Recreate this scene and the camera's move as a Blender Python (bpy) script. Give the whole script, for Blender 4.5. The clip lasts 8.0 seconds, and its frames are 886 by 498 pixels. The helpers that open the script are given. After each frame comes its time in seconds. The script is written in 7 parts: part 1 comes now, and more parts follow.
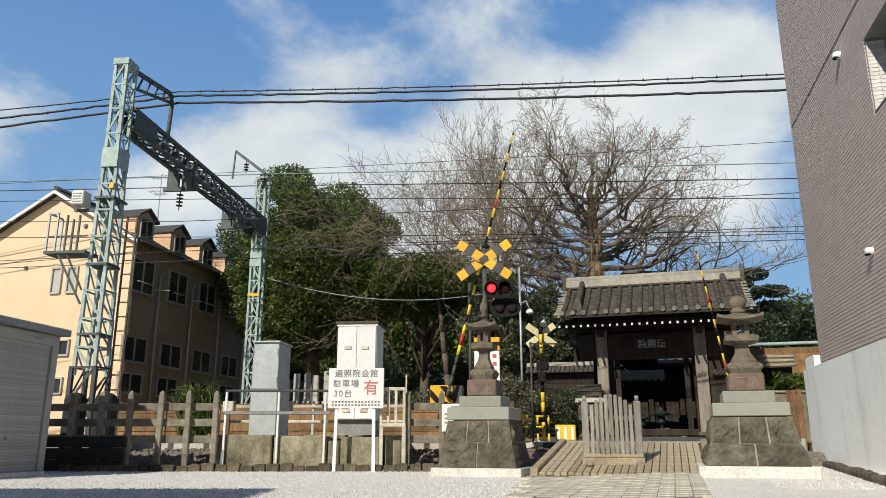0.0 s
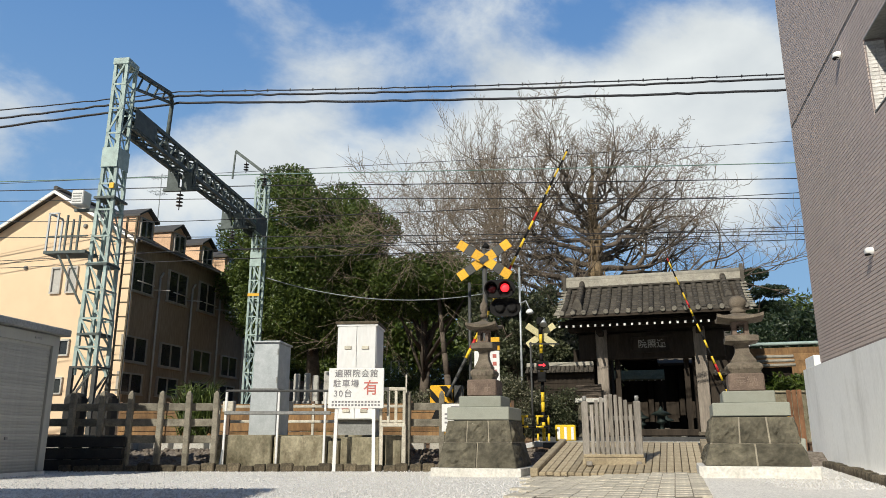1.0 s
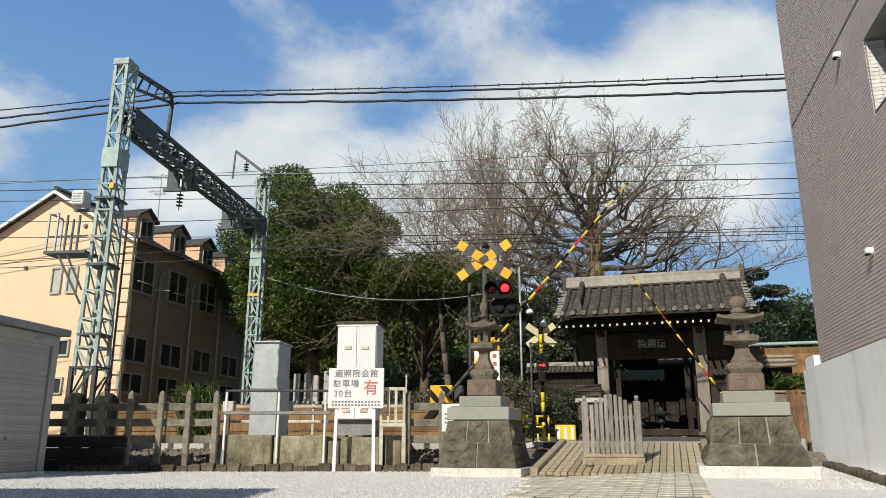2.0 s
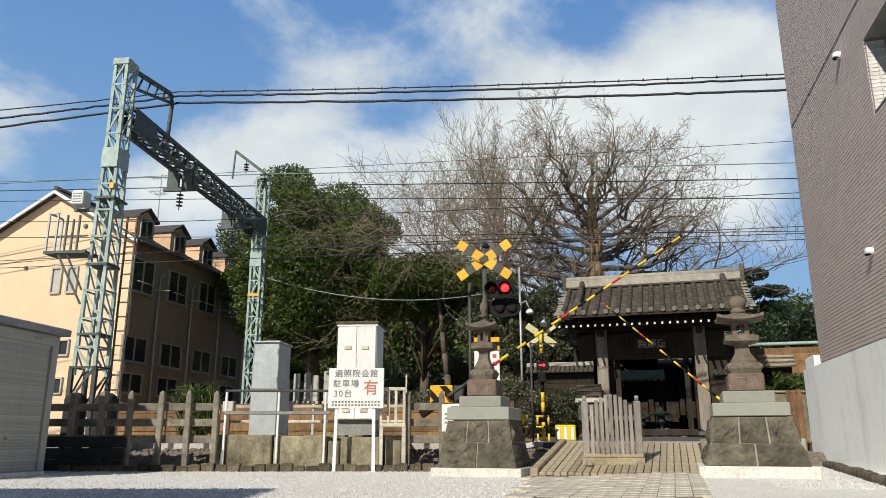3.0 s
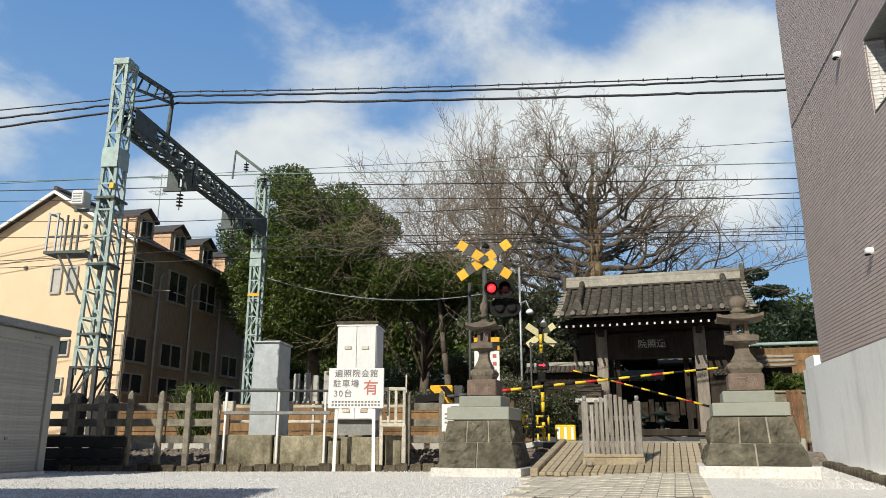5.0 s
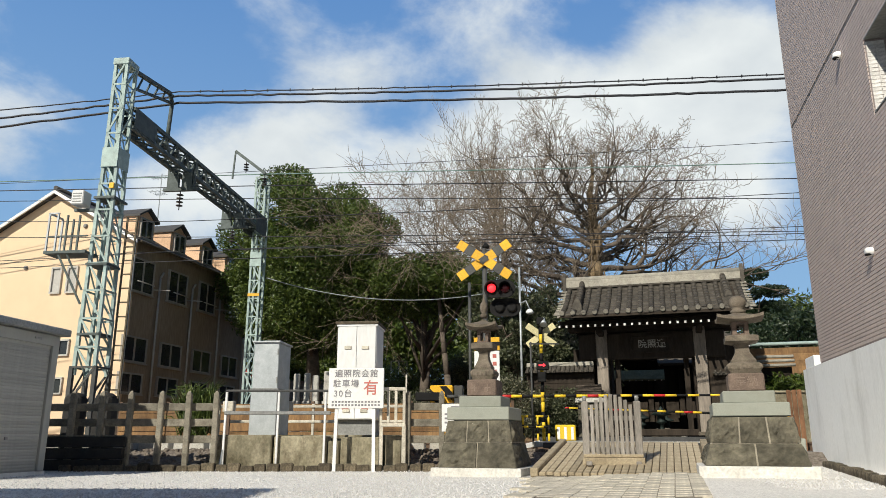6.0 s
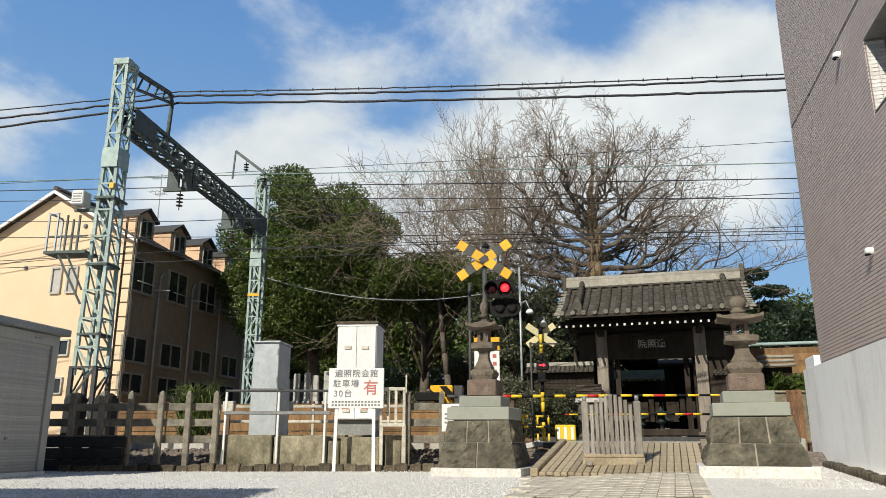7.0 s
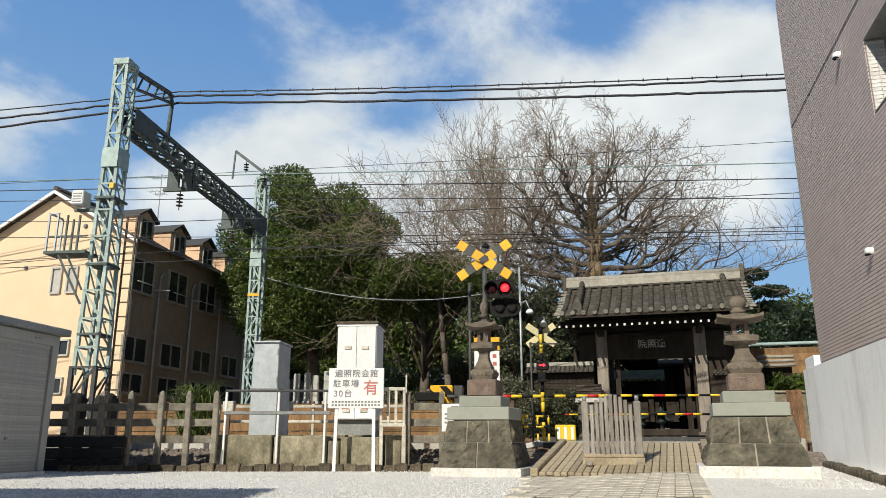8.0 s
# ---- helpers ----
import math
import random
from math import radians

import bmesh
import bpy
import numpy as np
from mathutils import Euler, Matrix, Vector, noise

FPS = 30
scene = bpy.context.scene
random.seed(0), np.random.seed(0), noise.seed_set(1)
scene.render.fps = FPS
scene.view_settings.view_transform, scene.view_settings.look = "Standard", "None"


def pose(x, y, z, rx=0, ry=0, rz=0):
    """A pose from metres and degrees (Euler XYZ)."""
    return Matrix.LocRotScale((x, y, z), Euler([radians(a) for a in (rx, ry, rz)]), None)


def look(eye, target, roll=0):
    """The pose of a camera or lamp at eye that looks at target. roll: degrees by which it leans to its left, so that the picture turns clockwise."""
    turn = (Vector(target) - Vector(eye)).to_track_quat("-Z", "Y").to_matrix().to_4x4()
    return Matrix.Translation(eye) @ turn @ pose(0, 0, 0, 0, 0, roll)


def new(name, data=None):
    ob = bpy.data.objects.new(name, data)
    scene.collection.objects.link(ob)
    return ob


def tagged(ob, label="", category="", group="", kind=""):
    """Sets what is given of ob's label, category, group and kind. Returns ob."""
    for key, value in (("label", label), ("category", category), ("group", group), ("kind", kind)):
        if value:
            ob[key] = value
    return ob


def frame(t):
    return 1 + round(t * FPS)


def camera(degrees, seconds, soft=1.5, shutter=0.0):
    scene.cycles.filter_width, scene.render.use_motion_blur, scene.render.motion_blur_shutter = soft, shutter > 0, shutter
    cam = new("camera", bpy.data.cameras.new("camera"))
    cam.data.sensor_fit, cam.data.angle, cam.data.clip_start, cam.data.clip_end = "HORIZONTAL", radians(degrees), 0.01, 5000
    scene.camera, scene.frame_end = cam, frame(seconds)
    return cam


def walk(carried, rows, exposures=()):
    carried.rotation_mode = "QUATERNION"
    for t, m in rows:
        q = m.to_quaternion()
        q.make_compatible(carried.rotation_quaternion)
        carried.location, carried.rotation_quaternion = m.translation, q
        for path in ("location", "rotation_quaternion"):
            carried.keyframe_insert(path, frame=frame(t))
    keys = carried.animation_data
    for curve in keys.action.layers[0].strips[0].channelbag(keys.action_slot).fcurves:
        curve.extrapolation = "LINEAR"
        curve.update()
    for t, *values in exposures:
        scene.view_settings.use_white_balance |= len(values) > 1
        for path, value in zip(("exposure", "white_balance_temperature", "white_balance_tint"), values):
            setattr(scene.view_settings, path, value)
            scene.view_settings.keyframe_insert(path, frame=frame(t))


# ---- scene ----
# ---------------------------------------------------------------- camera
cam = camera(62, 8.0, soft=0.7)
EYE = pose(0, 0, 0.55, 90 + 14.36, 0, 0)
walk(cam, [(0.0, EYE), (8.0, EYE)], exposures=[(0.0, -0.12, 6450, 6), (8.0, -0.05, 6450, 6)])

# ---------------------------------------------------------------- world and sun
SUN_AZ, SUN_EL = 30.0, 36.0        # the light travels SUN_AZ degrees to the right of +y
world = bpy.data.worlds.new("world")
scene.world = world
world.use_nodes = True
wn = world.node_tree.nodes
sky = wn.new("ShaderNodeTexSky")
sky.sky_type, sky.sun_disc = "NISHITA", False
sky.sun_elevation, sky.sun_rotation = radians(SUN_EL), radians(180 + SUN_AZ)
sky.altitude, sky.air_density, sky.dust_density, sky.ozone_density = 20, 1.0, 0.4, 2.0
wn["Background"].inputs["Strength"].default_value = 0.05
world.node_tree.links.new(sky.outputs[0], wn["Background"].inputs["Color"])
sun = new("sun", bpy.data.lights.new("sun", "SUN"))
sun.data.energy, sun.data.angle, sun.data.color = 5.0, radians(0.5), (1.0, 0.93, 0.82)
sx, sy, sz = math.sin(radians(SUN_AZ)), math.cos(radians(SUN_AZ)), math.tan(radians(SUN_EL))
sun.matrix_world = look((-40 * sx, -40 * sy, 40 * sz), (0, 0, 0))


# ---------------------------------------------------------------- materials
def mat(name, c1, c2=None, scale=6.0, rough=0.8, metal=0.0, bump=0.15, fine=None, streak=0.0, vary=0.12, spec=0.4, stain=None, stain_amount=0.35, stain_scale=1.3, grain=0.18):
    """Two colours mixed by a coarse and a fine noise, with fine relief, optional streaks down and a stain colour in blotches."""
    m = bpy.data.materials.new(name)
    m.use_nodes = True
    n, l = m.node_tree.nodes, m.node_tree.links
    b = n["Principled BSDF"]
    c2 = c2 or tuple(c * 0.7 for c in c1)
    tc = n.new("ShaderNodeTexCoord")
    n1 = n.new("ShaderNodeTexNoise")
    n1.inputs["Scale"].default_value, n1.inputs["Detail"].default_value, n1.inputs["Roughness"].default_value = scale, 6, 0.65
    src = tc.outputs["Object"]
    if streak:
        mp = n.new("ShaderNodeMapping")
        mp.inputs["Scale"].default_value = (1, 1, streak)
        l.new(src, mp.inputs["Vector"])
        src = mp.outputs["Vector"]
    l.new(src, n1.inputs["Vector"])
    ramp = n.new("ShaderNodeValToRGB")
    ramp.color_ramp.elements[0].position, ramp.color_ramp.elements[1].position = 0.35, 0.68
    ramp.color_ramp.elements[0].color, ramp.color_ramp.elements[1].color = (*c2, 1), (*c1, 1)
    l.new(n1.outputs["Fac"], ramp.inputs["Fac"])
    col = ramp.outputs["Color"]
    n2 = n.new("ShaderNodeTexNoise")
    n2.inputs["Scale"].default_value, n2.inputs["Detail"].default_value = fine or scale * 9, 4
    l.new(src, n2.inputs["Vector"])
    if stain:
        n3 = n.new("ShaderNodeTexNoise")
        n3.inputs["Scale"].default_value, n3.inputs["Detail"].default_value, n3.inputs["Roughness"].default_value = stain_scale, 8, 0.7
        l.new(src, n3.inputs["Vector"])
        r3 = n.new("ShaderNodeValToRGB")
        r3.color_ramp.elements[0].position, r3.color_ramp.elements[1].position = 0.5, 0.72
        r3.color_ramp.elements[0].color, r3.color_ramp.elements[1].color = (0, 0, 0, 1), (stain_amount * 2, stain_amount * 2, stain_amount * 2, 1)
        l.new(n3.outputs["Fac"], r3.inputs["Fac"])
        mx3 = n.new("ShaderNodeMixRGB")
        mx3.inputs[2].default_value = (*stain, 1)
        l.new(r3.outputs["Color"], mx3.inputs[0])
        l.new(col, mx3.inputs[1])
        col = mx3.outputs[0]
    info = n.new("ShaderNodeObjectInfo")
    hsv = n.new("ShaderNodeHueSaturation")
    mr = n.new("ShaderNodeMapRange")
    mr.inputs[3].default_value, mr.inputs[4].default_value = 1 - vary, 1 + vary
    l.new(info.outputs["Random"], mr.inputs[0])
    mm = n.new("ShaderNodeMath")
    mm.operation = "MULTIPLY"
    mr2 = n.new("ShaderNodeMapRange")
    mr2.inputs[1].default_value, mr2.inputs[2].default_value, mr2.inputs[3].default_value, mr2.inputs[4].default_value = 0.3, 0.7, 1 - grain, 1 + grain
    l.new(n2.outputs["Fac"], mr2.inputs[0])
    l.new(mr.outputs[0], mm.inputs[0])
    l.new(mr2.outputs[0], mm.inputs[1])
    l.new(mm.outputs[0], hsv.inputs["Value"])
    l.new(col, hsv.inputs["Color"])
    l.new(hsv.outputs["Color"], b.inputs["Base Color"])
    b.inputs["Roughness"].default_value, b.inputs["Metallic"].default_value = rough, metal
    b.inputs["Specular IOR Level"].default_value = spec
    if bump:
        bp = n.new("ShaderNodeBump")
        bp.inputs["Strength"].default_value, bp.inputs["Distance"].default_value = bump, 0.02
        l.new(n2.outputs["Fac"], bp.inputs["Height"])
        l.new(bp.outputs[0], b.inputs["Normal"])
    return m


def glow(name, colour, strength):
    m = bpy.data.materials.new(name)
    m.use_nodes = True
    b = m.node_tree.nodes["Principled BSDF"]
    b.inputs["Base Color"].default_value = (*colour, 1)
    b.inputs["Emission Color"].default_value = (*colour, 1)
    b.inputs["Emission Strength"].default_value = strength
    return m


def glass(name, tint, rough=0.05):
    m = mat(name, tint, tint, 2.0, rough, bump=0.02, spec=0.8, vary=0.3)
    return m


def leaf_mat(name, c1, c2, c3):
    """Foliage: colour by leaf (random per island), a little light through it."""
    m = bpy.data.materials.new(name)
    m.use_nodes = True
    n, l = m.node_tree.nodes, m.node_tree.links
    b = n["Principled BSDF"]
    g = n.new("ShaderNodeNewGeometry")
    r = n.new("ShaderNodeValToRGB")
    r.color_ramp.elements[0].color, r.color_ramp.elements[1].color = (*c1, 1), (*c3, 1)
    e = r.color_ramp.elements.new(0.55)
    e.color = (*c2, 1)
    l.new(g.outputs["Random Per Island"], r.inputs["Fac"])
    l.new(r.outputs["Color"], b.inputs["Base Color"])
    b.inputs["Roughness"].default_value = 0.45
    b.inputs["Subsurface Weight"].default_value = 0.0
    t = n.new("ShaderNodeBsdfTranslucent")
    l.new(r.outputs["Color"], t.inputs["Color"])
    mx = n.new("ShaderNodeMixShader")
    mx.inputs[0].default_value = 0.2
    l.new(b.outputs[0], mx.inputs[1])
    l.new(t.outputs[0], mx.inputs[2])
    l.new(mx.outputs[0], n["Material Output"].inputs["Surface"])
    return m


GRAVEL = mat("white_gravel", (0.86, 0.83, 0.78), (0.60, 0.57, 0.53), 28, 0.95, bump=0.8, fine=80, stain=(0.45, 0.43, 0.42), stain_amount=0.15, stain_scale=0.5)
STONECHIP = mat("stone_chips", (0.80, 0.78, 0.76), (0.55, 0.53, 0.52), 30, 0.95, bump=0.2)
BALLAST = mat("ballast", (0.26, 0.22, 0.18), (0.10, 0.08, 0.065), 14, 0.95, bump=1.0, fine=45)
ASPHALT = mat("asphalt", (0.10, 0.10, 0.10), (0.06, 0.06, 0.06), 3, 0.9, bump=0.5, fine=120)
JOINT = mat("sandy_joint", (0.24, 0.21, 0.165), (0.17, 0.15, 0.115), 9, 0.95)
BRONZE = mat("dark_bronze", (0.035, 0.05, 0.045), (0.02, 0.03, 0.026), 6, 0.6, metal=0.3)
PAVER = mat("pavers", (0.56, 0.51, 0.42), (0.42, 0.38, 0.31), 4, 0.9, bump=0.3, vary=0.12)
PLANK = mat("ramp_planks", (0.46, 0.38, 0.26), (0.29, 0.235, 0.155), 5, 0.85, bump=0.3, vary=0.2)
FENCEWOOD = mat("fence_wood", (0.30, 0.272, 0.215), (0.14, 0.124, 0.095), 6, 0.88, bump=0.4, vary=0.2)
GREYWOOD = mat("grey_wood", (0.34, 0.31, 0.28), (0.20, 0.18, 0.155), 8, 0.88, bump=0.35, streak=0.2, vary=0.15)
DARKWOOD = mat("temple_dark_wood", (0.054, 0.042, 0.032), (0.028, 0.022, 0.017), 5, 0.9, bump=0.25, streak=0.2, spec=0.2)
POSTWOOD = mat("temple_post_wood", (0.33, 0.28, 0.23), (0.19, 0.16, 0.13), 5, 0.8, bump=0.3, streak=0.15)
STAKE = mat("stake_brown", (0.155, 0.125, 0.085), (0.06, 0.05, 0.034), 9, 0.95, bump=0.7, fine=50, vary=0.4, grain=0.35)
GRANITE = mat("lantern_stone", (0.205, 0.17, 0.13), (0.105, 0.085, 0.065), 7, 0.9, bump=0.5, fine=80, stain=(0.10, 0.10, 0.06), stain_amount=0.3, stain_scale=4)
BROWNSTONE = mat("brown_stone", (0.205, 0.15, 0.118), (0.12, 0.088, 0.07), 8, 0.9, bump=0.5, fine=80)
GREENSLAB = mat("slab_stone", (0.34, 0.35, 0.30), (0.27, 0.28, 0.24), 3, 0.85, bump=0.12, fine=90, grain=0.07, stain=(0.12, 0.11, 0.08), stain_amount=0.2, stain_scale=3)
ROCKBLOCK = mat("plinth_block_stone", (0.165, 0.148, 0.108), (0.06, 0.055, 0.040), 5, 0.92, bump=0.8, fine=22, grain=0.2, stain=(0.05, 0.045, 0.035), stain_amount=0.3, stain_scale=4, vary=0.2)
MORTAR = mat("pale_mortar", (0.38, 0.34, 0.27), (0.26, 0.23, 0.18), 10, 0.9)
PADCON = mat("pale_concrete_pad", (0.66, 0.64, 0.60), (0.52, 0.50, 0.46), 3, 0.9, bump=0.25)
CONCRETE = mat("grey_concrete", (0.90, 0.885, 0.85), (0.82, 0.81, 0.77), 1.6, 0.85, bump=0.03, streak=0.25, fine=60, stain=(0.55, 0.54, 0.49), stain_amount=0.32, stain_scale=1.6, grain=0.05)
MOSSCON = mat("mossy_concrete", (0.40, 0.355, 0.25), (0.13, 0.115, 0.07), 2.2, 0.92, bump=0.5, fine=30, streak=0.7, stain=(0.075, 0.05, 0.028), stain_amount=0.42, stain_scale=2.6, vary=0.2, grain=0.22)
TILEPINK = mat("wall_tile", (0.56, 0.465, 0.42), (0.50, 0.415, 0.375), 1.1, 0.6, bump=0.02, vary=0.05, grain=0.07)
GROUT = mat("tile_grout", (0.43, 0.365, 0.335), (0.37, 0.31, 0.285), 6, 0.9)
WHITETILE = mat("white_tile", (0.78, 0.75, 0.72), (0.68, 0.65, 0.62), 5, 0.5)
SHUTTER = mat("grey_shutter", (0.40, 0.40, 0.365), (0.345, 0.345, 0.315), 2, 0.5, bump=0.03, streak=0.15, grain=0.04)
NEARBLACK = mat("near_black", (0.035, 0.032, 0.029), (0.018, 0.017, 0.016), 5, 0.8, bump=0.2)
TRIMGREY = mat("grey_metal_trim", (0.30, 0.30, 0.29), (0.22, 0.22, 0.21), 3, 0.5, metal=0.3)
STEELGREEN = mat("pale_green_painted_steel", (0.40, 0.50, 0.47), (0.28, 0.36, 0.34), 6, 0.6, bump=0.1, stain=(0.15, 0.09, 0.06), stain_amount=0.12, stain_scale=5, grain=0.1)
# Darkened copy of the pale green steel, with shade put into the colour.
STEELDARK = mat("shaded_green_steel", (0.11, 0.135, 0.13), (0.06, 0.075, 0.072), 6, 0.65, bump=0.1)
GALV = mat("galvanised_steel", (0.47, 0.495, 0.51), (0.36, 0.385, 0.40), 5, 0.55, metal=0.35, bump=0.04, grain=0.08, stain=(0.60, 0.62, 0.63), stain_amount=0.2, stain_scale=4)
CABWHITE = mat("white_painted_steel", (0.86, 0.86, 0.855), (0.79, 0.785, 0.775), 2, 0.5, bump=0.03, streak=0.3, stain=(0.42, 0.35, 0.27), stain_amount=0.10, stain_scale=4, grain=0.05)
PAINTWHITE = mat("white_paint", (0.86, 0.855, 0.84), (0.79, 0.78, 0.76), 3, 0.6, bump=0.03, grain=0.05)
RAILWHITE = mat("worn_cream_rail", (0.66, 0.62, 0.52), (0.48, 0.44, 0.36), 7, 0.7, stain=(0.22, 0.14, 0.08), stain_amount=0.25, stain_scale=6)
YELLOW = mat("signal_yellow", (0.84, 0.46, 0.02), (0.72, 0.38, 0.02), 6, 0.5, bump=0.03)
LEMON = mat("lemon_yellow_paint", (0.86, 0.60, 0.03), (0.76, 0.50, 0.03), 6, 0.5, bump=0.03)
PALEYELLOW = mat("faded_yellow", (0.66, 0.60, 0.34), (0.56, 0.50, 0.27), 6, 0.6, bump=0.03)
BLACK = mat("black_paint", (0.013, 0.012, 0.012), (0.008, 0.008, 0.008), 6, 0.7, bump=0.05, spec=0.2)
GREYBLACK = mat("grey_black_paint", (0.075, 0.075, 0.07), (0.05, 0.05, 0.05), 6, 0.6)
REDPAINT = mat("red_paint", (0.60, 0.03, 0.03), (0.48, 0.02, 0.02), 6, 0.5)
CARRED = mat("car_red", (0.62, 0.02, 0.03), (0.55, 0.02, 0.03), 3, 0.25, bump=0.0)
DARKLENS = mat("dark_red_lens", (0.035, 0.003, 0.004), (0.025, 0.002, 0.003), 5, 0.25, bump=0.0)
LIT = glow("lit_red_lens", (1.0, 0.02, 0.03), 1.6)
DIMLIT = glow("lit_red_arrow", (1.0, 0.03, 0.05), 1.1)
WIRE = mat("cable_black", (0.035, 0.035, 0.04), (0.025, 0.025, 0.03), 5, 0.6, bump=0)
COPPERGREEN = mat("verdigris_wire", (0.20, 0.30, 0.26), (0.15, 0.24, 0.20), 5, 0.6, bump=0)
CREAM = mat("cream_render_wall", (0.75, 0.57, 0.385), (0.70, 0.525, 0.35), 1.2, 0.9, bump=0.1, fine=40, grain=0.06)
TANWALL = mat("tan_wall", (0.33, 0.265, 0.195), (0.285, 0.225, 0.16), 1.5, 0.85, bump=0.08, streak=0.2)
DORMER = mat("dormer_orange_render", (0.76, 0.51, 0.34), (0.69, 0.45, 0.29), 3, 0.9)
SLATE = mat("dark_slate_roof", (0.085, 0.08, 0.078), (0.055, 0.052, 0.05), 5, 0.75, bump=0.3)
KAWARA = mat("roof_tile_grey", (0.098, 0.084, 0.067), (0.048, 0.041, 0.033), 6, 0.75, bump=0.25, vary=0.2, stain=(0.13, 0.12, 0.098), stain_amount=0.2, stain_scale=3)
EAVETILE = mat("eave_end_tile_grey", (0.24, 0.22, 0.18), (0.15, 0.135, 0.11), 7, 0.75, bump=0.25)
KAWARALIGHT = mat("ridge_tile_pale", (0.40, 0.37, 0.31), (0.27, 0.25, 0.21), 5, 0.8, bump=0.25)
PLASTERW = mat("white_plaster", (0.80, 0.78, 0.74), (0.70, 0.68, 0.64), 4, 0.9)
PANE = glass("window_pane", (0.035, 0.038, 0.042), 0.08)
WINFRAME = mat("brown_grey_window_frame", (0.42, 0.385, 0.34), (0.32, 0.29, 0.25), 5, 0.5)
FRAMEW = mat("pale_window_frame", (0.52, 0.50, 0.46), (0.42, 0.40, 0.37), 5, 0.5)
GINKGOBARK = mat("golden_brown_furrowed_bark", (0.31, 0.22, 0.125), (0.09, 0.066, 0.042), 5, 0.95, bump=0.9, fine=24, streak=0.22, grain=0.35)
BARK = mat("grey_brown_bark", (0.17, 0.135, 0.105), (0.075, 0.06, 0.048), 3, 0.95, bump=0.5, fine=20)
TWIG = mat("twig_brown", (0.32, 0.25, 0.185), (0.20, 0.158, 0.115), 2, 0.9, bump=0.0)
LEAF = leaf_mat("evergreen_leaves", (0.033, 0.056, 0.010), (0.078, 0.118, 0.018), (0.155, 0.195, 0.040))
LEAFGREY = leaf_mat("dusty_camellia_leaves", (0.030, 0.040, 0.018), (0.075, 0.088, 0.042), (0.17, 0.175, 0.10))
LEAFLIGHT = leaf_mat("shrub_leaves", (0.04, 0.045, 0.025), (0.11, 0.115, 0.06), (0.34, 0.32, 0.22))
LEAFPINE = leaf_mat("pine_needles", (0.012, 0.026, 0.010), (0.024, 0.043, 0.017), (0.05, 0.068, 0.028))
SOIL = mat("brown_soil", (0.20, 0.13, 0.07), (0.10, 0.065, 0.04), 5, 0.95, bump=0.6)
RUSTWALL = mat("rusty_boarding", (0.32, 0.19, 0.085), (0.17, 0.095, 0.045), 3, 0.9, bump=0.2, streak=0.3, stain=(0.10, 0.07, 0.05), stain_amount=0.3, stain_scale=2, vary=0.25)
RUSTBOARD = mat("orange_brown_board", (0.30, 0.15, 0.075), (0.13, 0.065, 0.035), 5, 0.9, bump=0.3, streak=0.25, vary=0.2)
RUSTRAIL = mat("rail_steel", (0.20, 0.13, 0.09), (0.12, 0.08, 0.055), 8, 0.6, metal=0.5)
PALECON = mat("pale_precast", (0.55, 0.53, 0.48), (0.42, 0.40, 0.36), 4, 0.9, bump=0.2, vary=0.15)
INK = mat("sign_ink_grey", (0.27, 0.26, 0.27), (0.19, 0.18, 0.19), 5, 0.7, bump=0)
INKRED = mat("sign_ink_red", (0.50, 0.16, 0.13), (0.42, 0.12, 0.10), 5, 0.7, bump=0)
CARVED = mat("carved_stone_stroke", (0.27, 0.205, 0.165), (0.19, 0.145, 0.115), 8, 0.9)
MOSSROOF = mat("mossy_pale_tile", (0.42, 0.41, 0.25), (0.28, 0.28, 0.16), 5, 0.85, bump=0.3)
GILT = mat("worn_pale_lettering", (0.46, 0.44, 0.39), (0.20, 0.19, 0.17), 14, 0.7)
PORCELAIN = mat("brown_insulator", (0.06, 0.05, 0.05), (0.04, 0.035, 0.035), 5, 0.3, bump=0)
PLASTIC = mat("offwhite_plastic", (0.62, 0.61, 0.58), (0.52, 0.51, 0.48), 4, 0.5)


